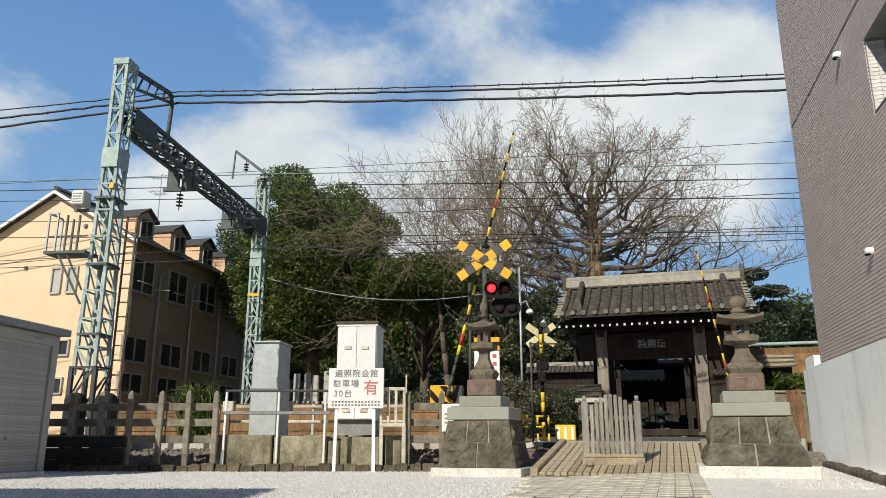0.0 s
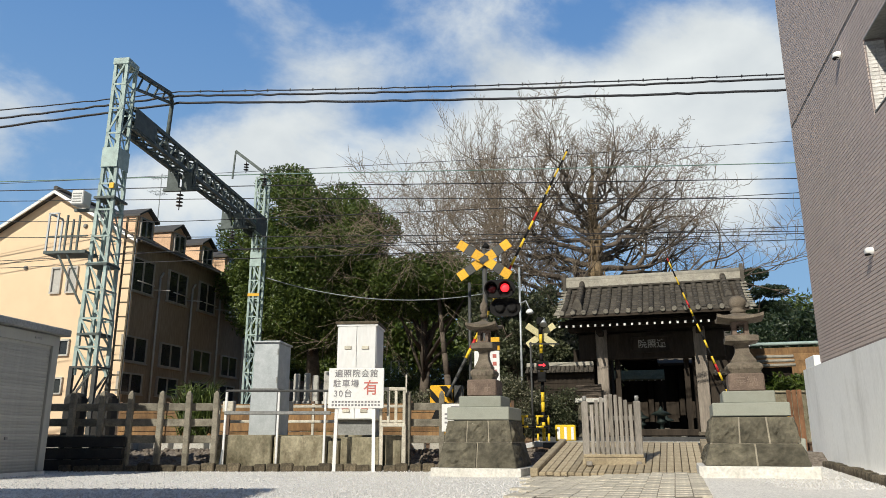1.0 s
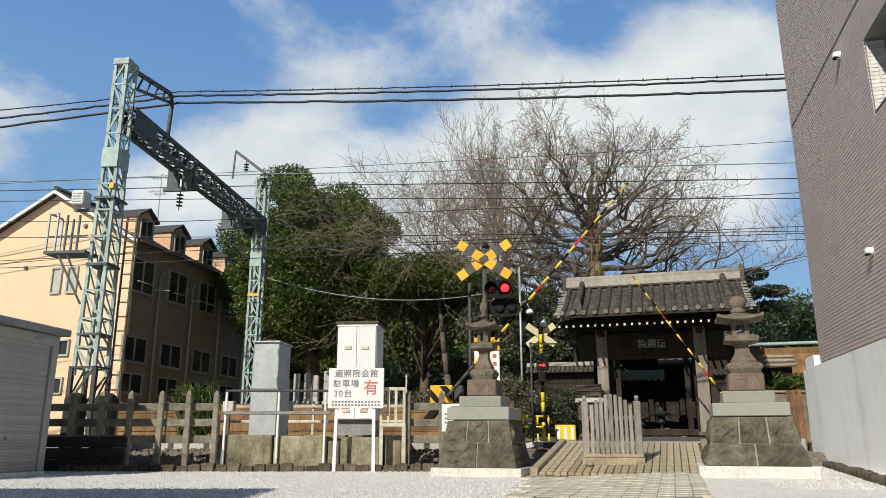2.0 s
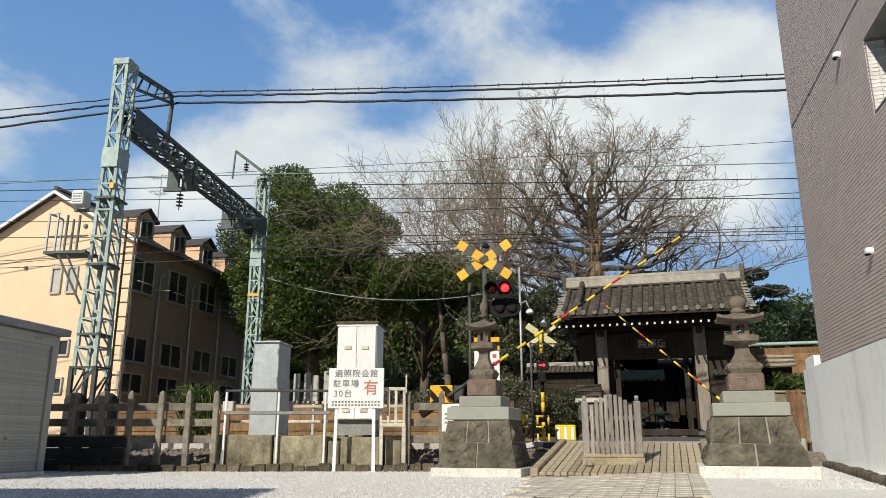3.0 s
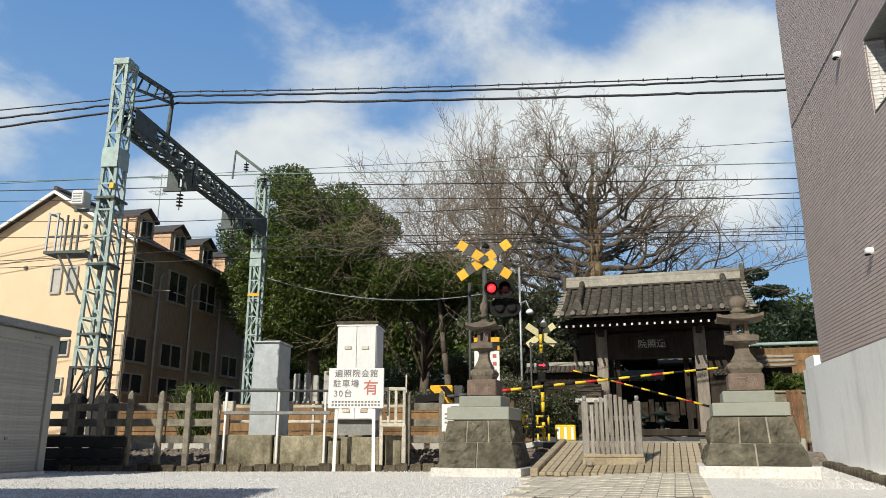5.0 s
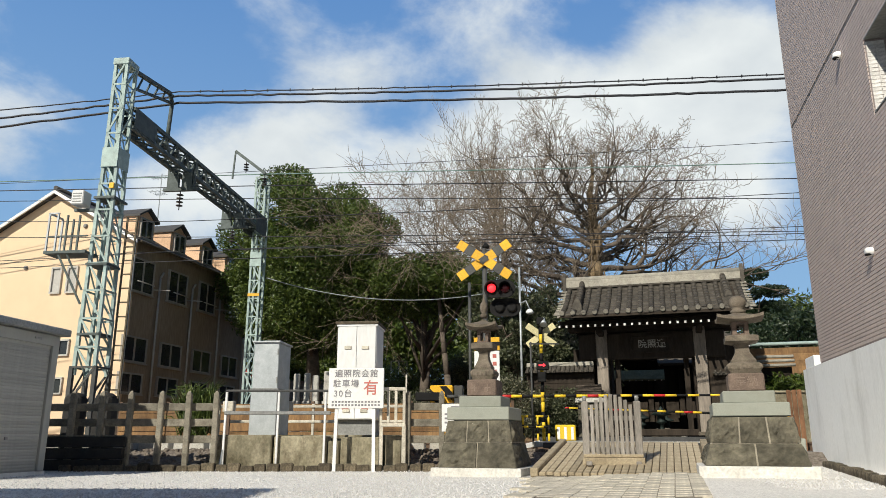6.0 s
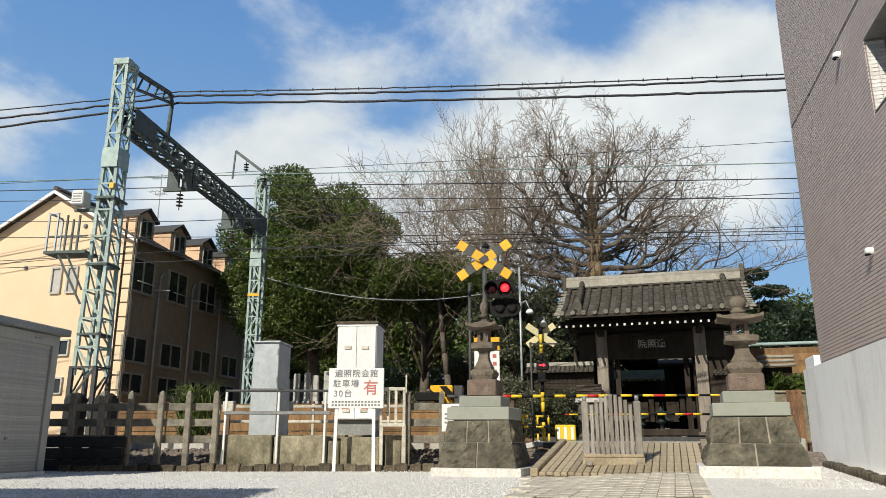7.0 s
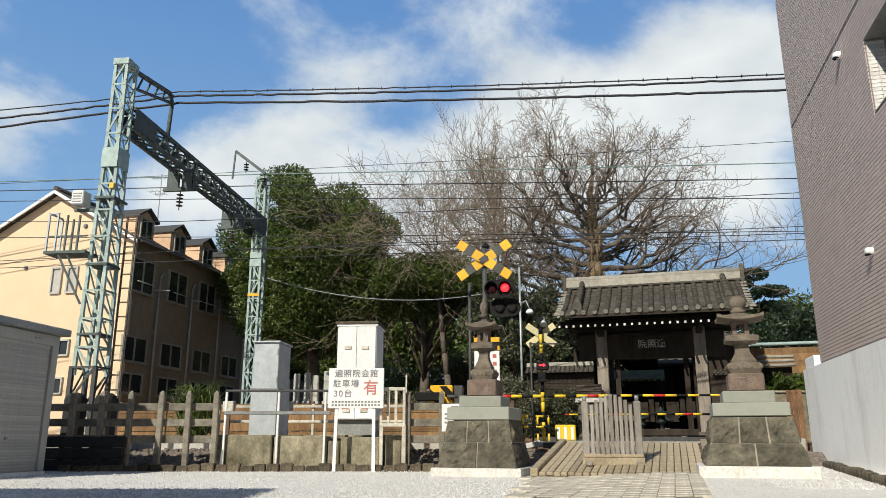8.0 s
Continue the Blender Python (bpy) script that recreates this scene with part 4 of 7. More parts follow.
    part("arm_bracket", fb, STEELDARK, fm, "slanted bracket arm")
    ins = Mesh()
    insulator(ins, -0.62, far - 0.1, 9.75, 3)
    insulator(ins, 0.16, far - 0.3, 9.1, 3)
    part("insulator", ins, PORCELAIN, fm)
    # Hanger frames, likewise darkened by colour to stand out against the bright sky.
    for y in (3.2, 6.9):
        hg = Mesh()
        for x in (-0.36, 0.36):
            hg.box(x, y, 7.1, 0.05, 0.06, 0.85)
        hg.box(0, y, 6.70, 0.95, 0.10, 0.08).box(-0.2, y, 6.96, 0.28, 0.10, 0.45).box(0.18, y, 6.96, 0.28, 0.10, 0.45)
        h = part("hanger_frame", hg, STEELDARK, gird)
        i2 = Mesh()
        insulator(i2, 0, y, 6.58, 4)
        part("insulator", i2, PORCELAIN, h)
    # the box on the near mast, with its arm, and the platform
    bx = part("equipment_box", Mesh().box(-0.60, -0.15, 5.36, 0.28, 0.32, 0.33, 0.02), PAINTWHITE, mast, "off-white equipment box")
    for k in range(4):
        part("louvre", Mesh().box(-0.60, -0.315, 5.26 + k * 0.06, 0.2, 0.012, 0.02), TRIMGREY, bx)
    part("box_arm", Mesh().beam((-0.15, -0.1, 5.10), (-0.75, -0.1, 5.12), 0.06, 0.07), STEELDARK, bx)
    pf = part("platform", Mesh().box(-0.68, -0.15, 4.10, 0.95, 0.5, 0.06), STEELDARK, mast, "small service platform with railings")
    for x, y, hh in ((-1.12, -0.38, 0.85), (-0.92, -0.38, 0.85), (-0.70, -0.38, 0.8), (-0.42, -0.38, 0.8), (-1.12, 0.08, 0.85), (-0.86, 0.08, 0.85)):
        part("rail_post", Mesh().box(x, y, 4.12 + hh / 2, 0.035, 0.035, hh), STEELDARK if x > -0.9 else GALV, pf)
    part("top_rail", Mesh().box(-1.02, -0.38, 4.97, 0.24, 0.035, 0.035).box(-1.12, -0.15, 4.97, 0.035, 0.44, 0.035), GALV, pf)
    part("mid_rail", Mesh().box(-0.66, -0.38, 4.45, 0.9, 0.03, 0.03), STEELDARK, pf)
    part("strut", Mesh().beam((-0.85, -0.35, 4.07), (-0.3, -0.2, 3.0), 0.04, 0.04), STEELDARK, pf)
    part("strut", Mesh().beam((-0.65, -0.35, 4.07), (-0.3, -0.2, 3.3), 0.04, 0.04), STEELDARK, pf)
    ld = Mesh()
    for x in (0.36, 0.58):
        ld.box(x, 0.15, 2.75, 0.035, 0.035, 4.5)
    for i in range(15):
        ld.box(0.47, 0.15, 0.6 + i * 0.31, 0.2, 0.03, 0.03)
    part("ladder", ld, STAKE, mast, "narrow brown ladder")


gantry()


def along(x, y, z):
    """A point by its place along and across the railway."""
    a = radians(TRACK)
    return (x * math.cos(a) - y * math.sin(a) - 7.2, x * math.sin(a) + y * math.cos(a) + 15.6, z)


def wires():
    def run(name, across, pts, r, sag, mt, label, cat, group, sway=0.0):
        """pts: (along, height) at the left end, the gantry and the right end."""
        m = Mesh()
        cable(m, along(pts[1][0], across, pts[1][1]), along(pts[2][0], across, pts[2][1]), r, sag, 14 if not sway else 110, 5, sway)
        cable(m, along(pts[1][0], across, pts[1][1]), along(pts[0][0], across, pts[0][1]), r, sag * 0.3, 14 if not sway else 50, 5, sway)
        tagged(part(name, m, mt), label, cat, group)

    feeders = ((2.1, ((-14, 8.55), (0.1, 9.33), (30, 9.62)), 0.018), (2.12, ((-14, 8.1), (0.1, 9.22), (30, 9.52)), 0.030), (2.2, ((-14, 7.8), (0.1, 9.06), (30, 9.15)), 0.033))
    for y, pts, r in feeders:
        run("feeder_cable", y, pts, r, 0.28, WIRE, "black feeder cable on the gantry brackets", "cable", "feeder cables", 0.024)
    tie = Mesh()
    for i in range(1, 46):
        t = i / 50
        p = Vector(along(0.1, 2.11, 9.29)).lerp(Vector(along(30, 2.11, 9.58)), t) - Vector((0, 0, 4 * 0.28 * t * (1 - t)))
        tie.box(p.x, p.y, p.z + 0.05, 0.025, 0.03, 0.07)
    tagged(part("cable_spacers", tie, WIRE), "small black spacers clipped on the feeder cable", "spacer", kind="stuff")
    spec = ((9.4, ((-30, 9.3), (0.0, 9.84), (38, 11.2)), 0.010, 0.12, WIRE), (9.2, ((-30, 9.7), (0.0, 9.64), (38, 9.6)), 0.018, 0.1, COPPERGREEN),
            (9.2, ((-30, 9.5), (0.0, 9.21), (38, 8.9)), 0.018, 0.1, WIRE), (9.2, ((-30, 9.2), (0.0, 8.74), (38, 7.85)), 0.014, 0.05, WIRE),
            (3.2, ((-30, 7.0), (0.0, 6.12), (38, 7.6)), 0.010, 0.25, WIRE), (6.9, ((-30, 7.3), (0.0, 6.7), (38, 6.4)), 0.012, 0.06, WIRE),
            (6.9, ((-30, 5.4), (0.0, 5.98), (38, 6.65)), 0.012, 0.04, WIRE), (3.2, ((-30, 4.3), (0.0, 5.3), (38, 5.75)), 0.010, 0.05, WIRE), (0.6, ((-20, 3.4), (0.0, 4.6), (38, 5.6)), 0.008, 0.1, WIRE))
    for y, pts, r, sag, mt in spec:
        run("overhead_wire", y, pts, r, sag, mt, "thin overhead railway wire", "wire", "overhead wires")
    m = cable(Mesh(), (-6.1, 24.9, 5.9), (2.6, 25.5, 5.7), 0.015, 0.62, 24)
    tagged(part("hanging_cable", m, GALV), "slack grey cable hanging across the dark trees", "cable")


wires()


# ---------------------------------------------------------------- trees
def clumps(seed, n, c, r, size, low=-1.0):
    rng = np.random.default_rng(seed)
    out, rad = [], []
    while len(out) < n:
        p = rng.normal(size=3)
        p /= np.linalg.norm(p)
        p *= rng.random() ** 0.33
        if p[2] < low:
            continue
        out.append((c[0] + p[0] * r[0], c[1] + p[1] * r[1], c[2] + p[2] * r[2]))
        rad.append(size * rng.uniform(0.6, 1.25))
    return out, rad


def leafy_tree(name, at, c, r, n, size, count, leaf, lm, seed, label, trunk_r=0.25, cat="tree", flat=0.75, shell=0.55):
    t = thing(name, at, label, cat)
    tr = Mesh()
    rng = np.random.default_rng(seed)
    cs, rs = clumps(seed, n, c, r, size)
    top = Vector((c[0], c[1], c[2] + r[2] * 0.4))
    prev, pr = Vector((0, 0, -0.1)), trunk_r
    for i in range(1, 6):
        q = Vector((0, 0, 0)).lerp(top, i / 5) + Vector(rng.normal(0, 0.06 * r[0], 3)) * (i / 5)
        tr.tube(prev, q, pr, pr * 0.78, 8)
        prev, pr = q, pr * 0.78
    for p in cs[::max(1, n // 30)]:
        a = Vector((0, 0, 0)).lerp(top, rng.uniform(0.3, 0.9))
        tr.tube(a, p, trunk_r * 0.28, trunk_r * 0.06, 5)
    part("trunk", tr, BARK, t)
    part("crown", leaves(cs, rs, count, leaf, seed, flat, shell), lm, t)
    return t


def bare_tree(name, at, height, r, seed, label, limbs, levels=4, lean=(0, 0, 1), first=0.35, ratio=0.68, up=0.12, bend=0.19, spread=0.46, flat=0.9, fall=0.5, fine_from=3, split=(1, 3)):
    t = thing(name, at, label, "tree")
    rng = np.random.default_rng(seed)
    big, tw = Mesh(), Mesh()
    pts = [Vector((0, 0, -0.2))]
    d = Vector(lean).normalized()
    n = 9
    rad = [r * (1 - 0.75 * i / n) for i in range(n + 1)]
    for i in range(n):
        d = (d + Vector(rng.normal(0, 0.06, 3)) + Vector((0, 0, 0.08))).normalized()
        pts.append(pts[-1] + d * height * 0.64 / n)
        big.tube(pts[i], pts[i + 1], rad[i], rad[i + 1], 9)
    for k in range(limbs):
        i = first + (1 - first) * (k + 0.5) / limbs
        j = min(n - 1, int(i * n))
        p = pts[j].lerp(pts[j + 1], i * n - j)
        az = k * 2.4 + rng.uniform(-0.4, 0.4)
        el = min(1.1, 0.16 + flat * ((k + 0.5) / limbs) + rng.uniform(-0.15, 0.15))
        grow(big, tw, p, (math.cos(az) * math.cos(el), math.sin(az) * math.cos(el), math.sin(el)), height * (spread - fall * spread * k / limbs) * rng.uniform(0.85, 1.1), rad[j] * 0.46, 1, rng, levels, bend, split, up, ratio, fine_from)
    part("trunk", big, BARK, t, "grey-brown trunk and limbs")
    tagged(part("fine_branching", tw, TWIG, t, "fine bare twigs"), kind="stuff")
    return t


leafy_tree("evergreen_tree", pose(-5.6, 32.5, 0.9), (-0.25, 0, 7.3), (3.8, 3.4, 4.35), 250, 0.92, 190000, 0.074, LEAF, 11, "large dark green evergreen tree with dense glossy crown", 0.4, flat=0.72, shell=0.66)
leafy_tree("evergreen_tree", pose(-0.8, 31.4, 0.8), (0, 0, 6.0), (3.5, 2.6, 1.0), 110, 0.75, 70000, 0.075, LEAF, 12, "lower dark evergreen tree beneath bare branches", 0.3)
leafy_tree("evergreen_tree", pose(3.0, 28.4, 0.6), (0, 0, 3.7), (2.2, 1.7, 2.3), 70, 0.55, 34000, 0.070, LEAFGREY, 13, "drooping evergreen shrub tree beside the temple gate", 0.2)
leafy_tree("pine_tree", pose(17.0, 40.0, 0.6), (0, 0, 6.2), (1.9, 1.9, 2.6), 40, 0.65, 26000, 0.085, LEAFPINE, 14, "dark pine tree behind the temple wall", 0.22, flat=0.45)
leafy_tree("evergreen_tree", pose(-10.4, 42.0, 2.5), (0, 0, 5.2), (2.6, 2.2, 2.6), 50, 0.7, 22000, 0.10, LEAF, 15, "dark evergreen tree behind the house", 0.3)

def ginkgo_tree(at, seed):
    t = thing("ginkgo_tree", at, "large bare ginkgo tree with crooked spreading limbs", "tree")
    rng = np.random.default_rng(seed)
    stem, tw = Mesh(), Mesh()
    n, top = 16, 15.4
    pts = [Vector((rng.normal(0, 0.07), rng.normal(0, 0.07), -0.2 + top * i / n)) for i in range(n + 1)]
    rad = [0.70 - 0.66 * (i / n) ** 1.25 for i in range(n + 1)]
    for i in range(n):
        stem.tube(pts[i], pts[i + 1], rad[i], rad[i + 1], 12)
    # knotty swellings and stubs that crowd the old stem
    for k in range(30):
        h = rng.uniform(0.46, 0.86)
        j = int(h * n)
        az = rng.uniform(0, 6.28)
        side = Vector((math.cos(az), math.sin(az), 0))
        p = pts[j].lerp(pts[j + 1], h * n - j) + side * rad[j] * 0.85
        stem.tube(p - Vector((0, 0, 0.3)), p + side * 0.05 + Vector((0, 0, rng.uniform(0.2, 0.7))), 0.11, 0.03, 5)
        grow(stem, tw, p, (side.x * 0.8, side.y * 0.8, 0.9), rng.uniform(0.6, 1.5), 0.035, 2, rng, 3, 0.25, (1, 3), 0.15, 0.5, 3, 0.010)
    # limbs that leave the stem flat, then turn up; the lowest reach furthest
    limbs = 27
    for k in range(limbs):
        f = (k + 0.5) / limbs
        h = (7.5 + 5.6 * f) / top
        j = min(n - 1, int(h * n))
        p = pts[j].lerp(pts[j + 1], h * n - j)
        az = k * 2.4 + rng.uniform(-0.35, 0.35)
        if math.sin(az) < -0.3 and k % 4:
            az = -az
        reach = (1.2 + 7.2 * (1 - f) ** 0.62) * rng.uniform(0.82, 1.08)
        rise = 1.5 + 2.9 * f ** 0.7 + rng.uniform(-0.5, 0.5)
        out = Vector((math.cos(az), 0.65 * math.sin(az), 0)) * reach
        steps = 9
        lp, big = [], Mesh()
        for i in range(steps + 1):
            u = i / steps
            c = p + out * (u * (1.12 - 0.12 * u)) + Vector((0, 0, rise * (0.25 * u + 0.75 * u * u)))
            lp.append(c + Vector(rng.normal(0, 0.16, 3)) * min(1, 3 * u))
        r0 = 0.20 - 0.09 * f
        lr = [max(0.025, r0 * (1 - 0.82 * (i / steps))) for i in range(steps + 1)]
        for i in range(steps):
            big.tube(lp[i], lp[i + 1], lr[i], lr[i + 1], 7)
        for i in range(3, steps + 1):
            d = (lp[i] - lp[i - 1]).normalized()
            for _ in range(2 if i % 3 == 0 else 1):
                side = d.orthogonal().normalized()
                side.rotate(Matrix.Rotation(rng.uniform(0, 2 * math.pi), 3, d))
                nd = d * 0.72 + side * 0.62 + Vector((0, 0, 0.25))
                grow(big, tw, lp[i], nd, (1.3 + 0.26 * reach) * rng.uniform(0.75, 1.2), lr[i] * 0.62, 2, rng, 4, 0.30, (1, 2) if i < 6 else (1, 3), 0.07, 0.55, 3, 0.0105)
        part("limb", big, BARK, t)
    part("trunk", stem, GINKGOBARK, t, "golden-brown furrowed trunk with short stubs")
    tagged(part("fine_branching", tw, TWIG, t, "fine bare twigs"), kind="stuff")


ginkgo_tree(pose(8.1, 38.0, 0.15), 19)
bare_tree("bare_tree", pose(0.5, 29.6, 0.6), 12.2, 0.17, 9, "bare brown tree with drooping thin branches", 12, 4, lean=(-0.12, 0, 1), first=0.86, up=-0.02, spread=0.34, flat=0.7, fine_from=2)
bare_tree("bare_tree", pose(3.3, 37.0, 1.0), 18.2, 0.30, 21, "bare tree with upright thin branches", 10, 4, lean=(-0.08, 0, 1), first=0.45, ratio=0.55, up=0.24, spread=0.34, flat=1.0, fall=0.35, fine_from=3)

# ---------------------------------------------------------------- temple path, ramp and crossing
def path_and_ramp():
    """Local frame: y along the path away from the car park, origin at the foot of the ramp."""
    at = pose(2.42, 10.55, 0.06, 0, 0, PATH)
    p = thing("path", at, "sunlit grey-brown paved temple path over the car park", "path", kind="structure")
    bed = Mesh()
    for i in range(14):
        for j in range(10):
            q = []
            for a, c in ((0, 0), (1, 0), (1, 1), (0, 1)):
                y = 6.4 + (i + c) * 0.28
                lo, hi = 0.72 + 0.152 * (y - 7.05), 2.34 + 0.335 * (y - 7.0)
                x = lo + (hi - lo) * (j + a) / 10
                q.append((x, y, ground_height(x, y) + 0.014))
            bed.add(q, [(0, 1, 2, 3)])
    part("sand_bed", bed, JOINT, p, "sandy paving joints", at.inverted())
    me = [Mesh().box(0, 0, 0, 0.150, 0.06 * k - 0.006, 0.05, 0.004).data("paver") for k in (3, 4)]
    rng = random.Random(3)
    for i in range(-6, 26):
        y = -0.02 - rng.uniform(0, 0.2)
        while y > -3.6:
            k = rng.randint(0, 1)
            L = 0.18 + 0.06 * k
            w = at @ Vector((-1.22 + i * 0.156, y - L / 2, 0))
            if 0.66 + 0.152 * (w.y - 7.05) + rng.uniform(-0.08, 0.05) < w.x < 2.38 + 0.335 * (w.y - 7.0):
                part("paver", me[k], PAVER, p, "", pose(-1.22 + i * 0.156, y - L / 2, -0.004 - 0.06 + ground_height(w.x, w.y) + rng.uniform(-0.003, 0.003)))
            y -= L
    r = thing("crossing_ramp", at, "weathered plank ramp rising to the level crossing", "ramp", kind="structure")
    ln, rise = 3.05, 0.40
    tilt = math.degrees(math.atan2(rise, ln))
    part("ramp_body", Mesh().prism([(0, -0.05), (ln, -0.05), (ln, rise - 0.03), (0, -0.03)], -1.12, 1.16, "x"), STAKE, r, fix=True)
    pm = Mesh().box(0, 0, 0, 0.093, math.hypot(ln, rise) - 0.02, 0.05, 0.007).data("plank")
    for i in range(22):
        part("plank", pm, PLANK, r, "", pose(-1.07 + i * 0.1025, ln / 2, rise / 2 - 0.005 + random.uniform(-0.006, 0.004), tilt, random.uniform(-0.8, 0.8), 0))
    for x in (-1.185, 1.22):
        part("edge_beam", Mesh().box(x, ln / 2, rise / 2 + 0.01, 0.115, ln, 0.13, 0.015), PLANK, r, "", pose(0, 0, 0)).matrix_basis = Matrix.Translation((0, 0, 0)) @ Matrix.Translation((0, ln / 2, rise / 2)) @ Matrix.Rotation(radians(tilt), 4, "X") @ Matrix.Translation((0, -ln / 2, -rise / 2))
    c = thing("level_crossing", at, "flat dark panelled road surface across the railway", "crossing", kind="structure")
    part("crossing_surface", Mesh().box(0.1, ln + 4.6, 0.355, 3.3, 9.3, 0.1, 0.01), ASPHALT, c)
    for x in (-1.72, 1.92):
        part("crossing_edge", Mesh().box(x, ln + 4.6, 0.37, 0.08, 9.2, 0.1, 0.01), PALECON, c, "pale edge line")
    part("threshold_strip", Mesh().box(0.1, ln + 0.02, 0.41, 3.2, 0.05, 0.03), PALECON, c, "pale strip at ramp top")
    # the slatted wooden barrier that stands on the ramp
    b = thing("wooden_barrier", pose(2.52, 11.33, 0.155, 0, 0, PATH + 9), "grey slatted wooden barrier with curved top on the ramp", "barrier")
    for x in (-0.385, 0.385):
        ps = part("post", Mesh().box(x, 0, 0.50, 0.10, 0.09, 0.86, 0.012), GREYWOOD, b)
        part("knob", Mesh().lathe([(0.03, 0.93), (0.026, 0.96), (0.036, 0.985), (0.022, 1.01)], 10, x, 0), TRIMGREY, ps, "dark post knob")
    for i in range(9):
        x = -0.285 + i * 0.0713
        h = 0.70 + 0.20 * (1 - ((i - 4) / 4.6) ** 2)
        part("slat", Mesh().box(x, -0.02, 0.13 + h / 2, 0.052, 0.03, h, 0.006), GREYWOOD, b)
    for z in (0.22, 0.68):
        part("rail", Mesh().box(0, 0.02, z, 0.70, 0.04, 0.07, 0.006), GREYWOOD, b)
    part("base_beam", Mesh().box(0, -0.02, 0.055, 0.90, 0.12, 0.11, 0.01), PLANK, b)
    part("base_beam", Mesh().box(0, -0.01, 0.135, 0.87, 0.10, 0.045, 0.008), PLANK, b)
    for y in (-0.2, 0.2):
        part("foot", Mesh().box(0.36 if y > 0 else -0.36, y * 0.4, 0.03, 0.08, 0.36, 0.06, 0.01), GREYWOOD, b)


path_and_ramp()


# ---------------------------------------------------------------- fences and edging along the railway
def rail_fence(x0, x1, y, posts, label):
    f = thing("wooden_fence", pose(0, y, 0, 0, 0, 0), label, "fence", "wooden fences")
    pm = Mesh().box(0, 0, 0.62, 0.098, 0.09, 1.24, 0.012).square([(0.045, 1.24), (0.038, 1.28), (0.012, 1.325)]).data("post")
    for x in posts:
        part("post", pm, FENCEWOOD, f, "", pose(x, 0, 0.02, 0, random.uniform(-0.6, 0.6), 0))
    for z in (0.52, 0.80, 1.07):
        seg = [x0] + [x for x in posts if x0 < x < x1][::2] + [x1]
        for a, b in zip(seg, seg[1:]):
            part("rail", Mesh().box((a + b) / 2, 0.085, z + random.uniform(-0.008, 0.008), b - a - 0.006, 0.045, 0.13, 0.008), FENCEWOOD, f)


rail_fence(-8.3, -3.88, 13.1, [-7.96, -7.45, -6.94, -6.43, -5.93, -5.43, -4.90, -4.41, -3.93], "weathered brown wooden post-and-rail fence beside the track")
rail_fence(-0.68, 0.9, 13.1, [-0.62, -0.02, 0.55], "short weathered wooden fence behind the stone lantern")


def edging():
    e = thing("stake_edging", pose(0, 12.96, 0), "row of short brown timber stakes edging the gravel", "edging", kind="structure")
    me = [Mesh().box(0, 0, 0.03, w, 0.13, 0.16, 0.018).data("stake") for w in (0.19, 0.205, 0.212)]
    n = 34
    for i in range(n):
        x = -6.35 + i * 0.218
        part("stake", me[i % 3], STAKE, e, "", pose(x + random.uniform(-0.015, 0.015), random.uniform(-0.02, 0.02), random.uniform(-0.02, 0.028), random.uniform(-4, 4), random.uniform(-3, 3), random.uniform(-6, 6)))
    e2 = thing("stake_edging", pose(6.30, 12.55, 0.05, 0, 0, -20.9), "row of short dark timber stakes beside the concrete base", "edging", kind="structure")
    me2 = Mesh().lathe([(0.06, -0.05), (0.062, 0.09), (0.05, 0.11)], 7).data("stake")
    for i in range(60):
        part("stake", me2, STAKE, e2, "", pose(0.0, 0.3 - i * 0.125, random.uniform(0, 0.03)))
    k = thing("retaining_blocks", pose(0, 13.5, 0), "stained concrete retaining blocks behind the stakes", "retaining wall", kind="structure")
    for x0, x1, z in ((-3.86, -2.98, 0.60), (-2.94, -2.02, 0.58), (-1.78, -1.10, 0.56), (-1.0, -0.72, 0.60), (-2.0, -1.8, 0.5)):
        part("block", Mesh().box((x0 + x1) / 2, 0, z / 2, x1 - x0, 0.5, z, 0.02), MOSSCON, k)
    part("block", Mesh().box(-2.4, 1.1, 0.3, 3.4, 1.7, 0.6, 0.02), MOSSCON, k)
    t = thing("cable_trough", pose(-4.0, 15.0, 0.0, 0, 0, TRACK), "pale precast concrete cable trough beside the track", "cable trough")
    me3 = Mesh().box(0, 0, 0.36, 0.62, 0.34, 0.22, 0.015).data("trough_lid")
    for i in range(16):
        part("trough_lid", me3, PALECON, t, "", pose(-6 + i * 0.72, 0, 0.0))

    # Near-black boards added for the deep shade under the fence by the shed.
    d = thing("kerb_shade", pose(-6.42, 13.02, 0), "near-black boards standing for the deep shade beside the shed", "kerb")
    for j in range(3):
        part("sleeper", Mesh().box(0.02 * j, 0, 0.10 + j * 0.19, 1.92, 0.12, 0.18, 0.015), NEARBLACK, d)
    # two near-black boxes for the dark mass behind the fence
    for x, w in ((-6.93, 0.32), (-6.36, 0.34)):
        c = thing("trackside_case", pose(x, 14.2, 0.0), "near-black trackside equipment case with a rounded top", "equipment case", "trackside cases")
        part("case", Mesh().box(0, 0, 0.70, w, 0.36, 1.22, 0.05), NEARBLACK, c)
        part("lid", Mesh().lathe([(w * 0.54, 1.27), (w * 0.54, 1.31), (w * 0.36, 1.36), (0.02, 1.38)], 10), NEARBLACK, c)
        part("foot", Mesh().box(0, 0, 0.06, w * 0.8, 0.3, 0.14), NEARBLACK, c)


edging()


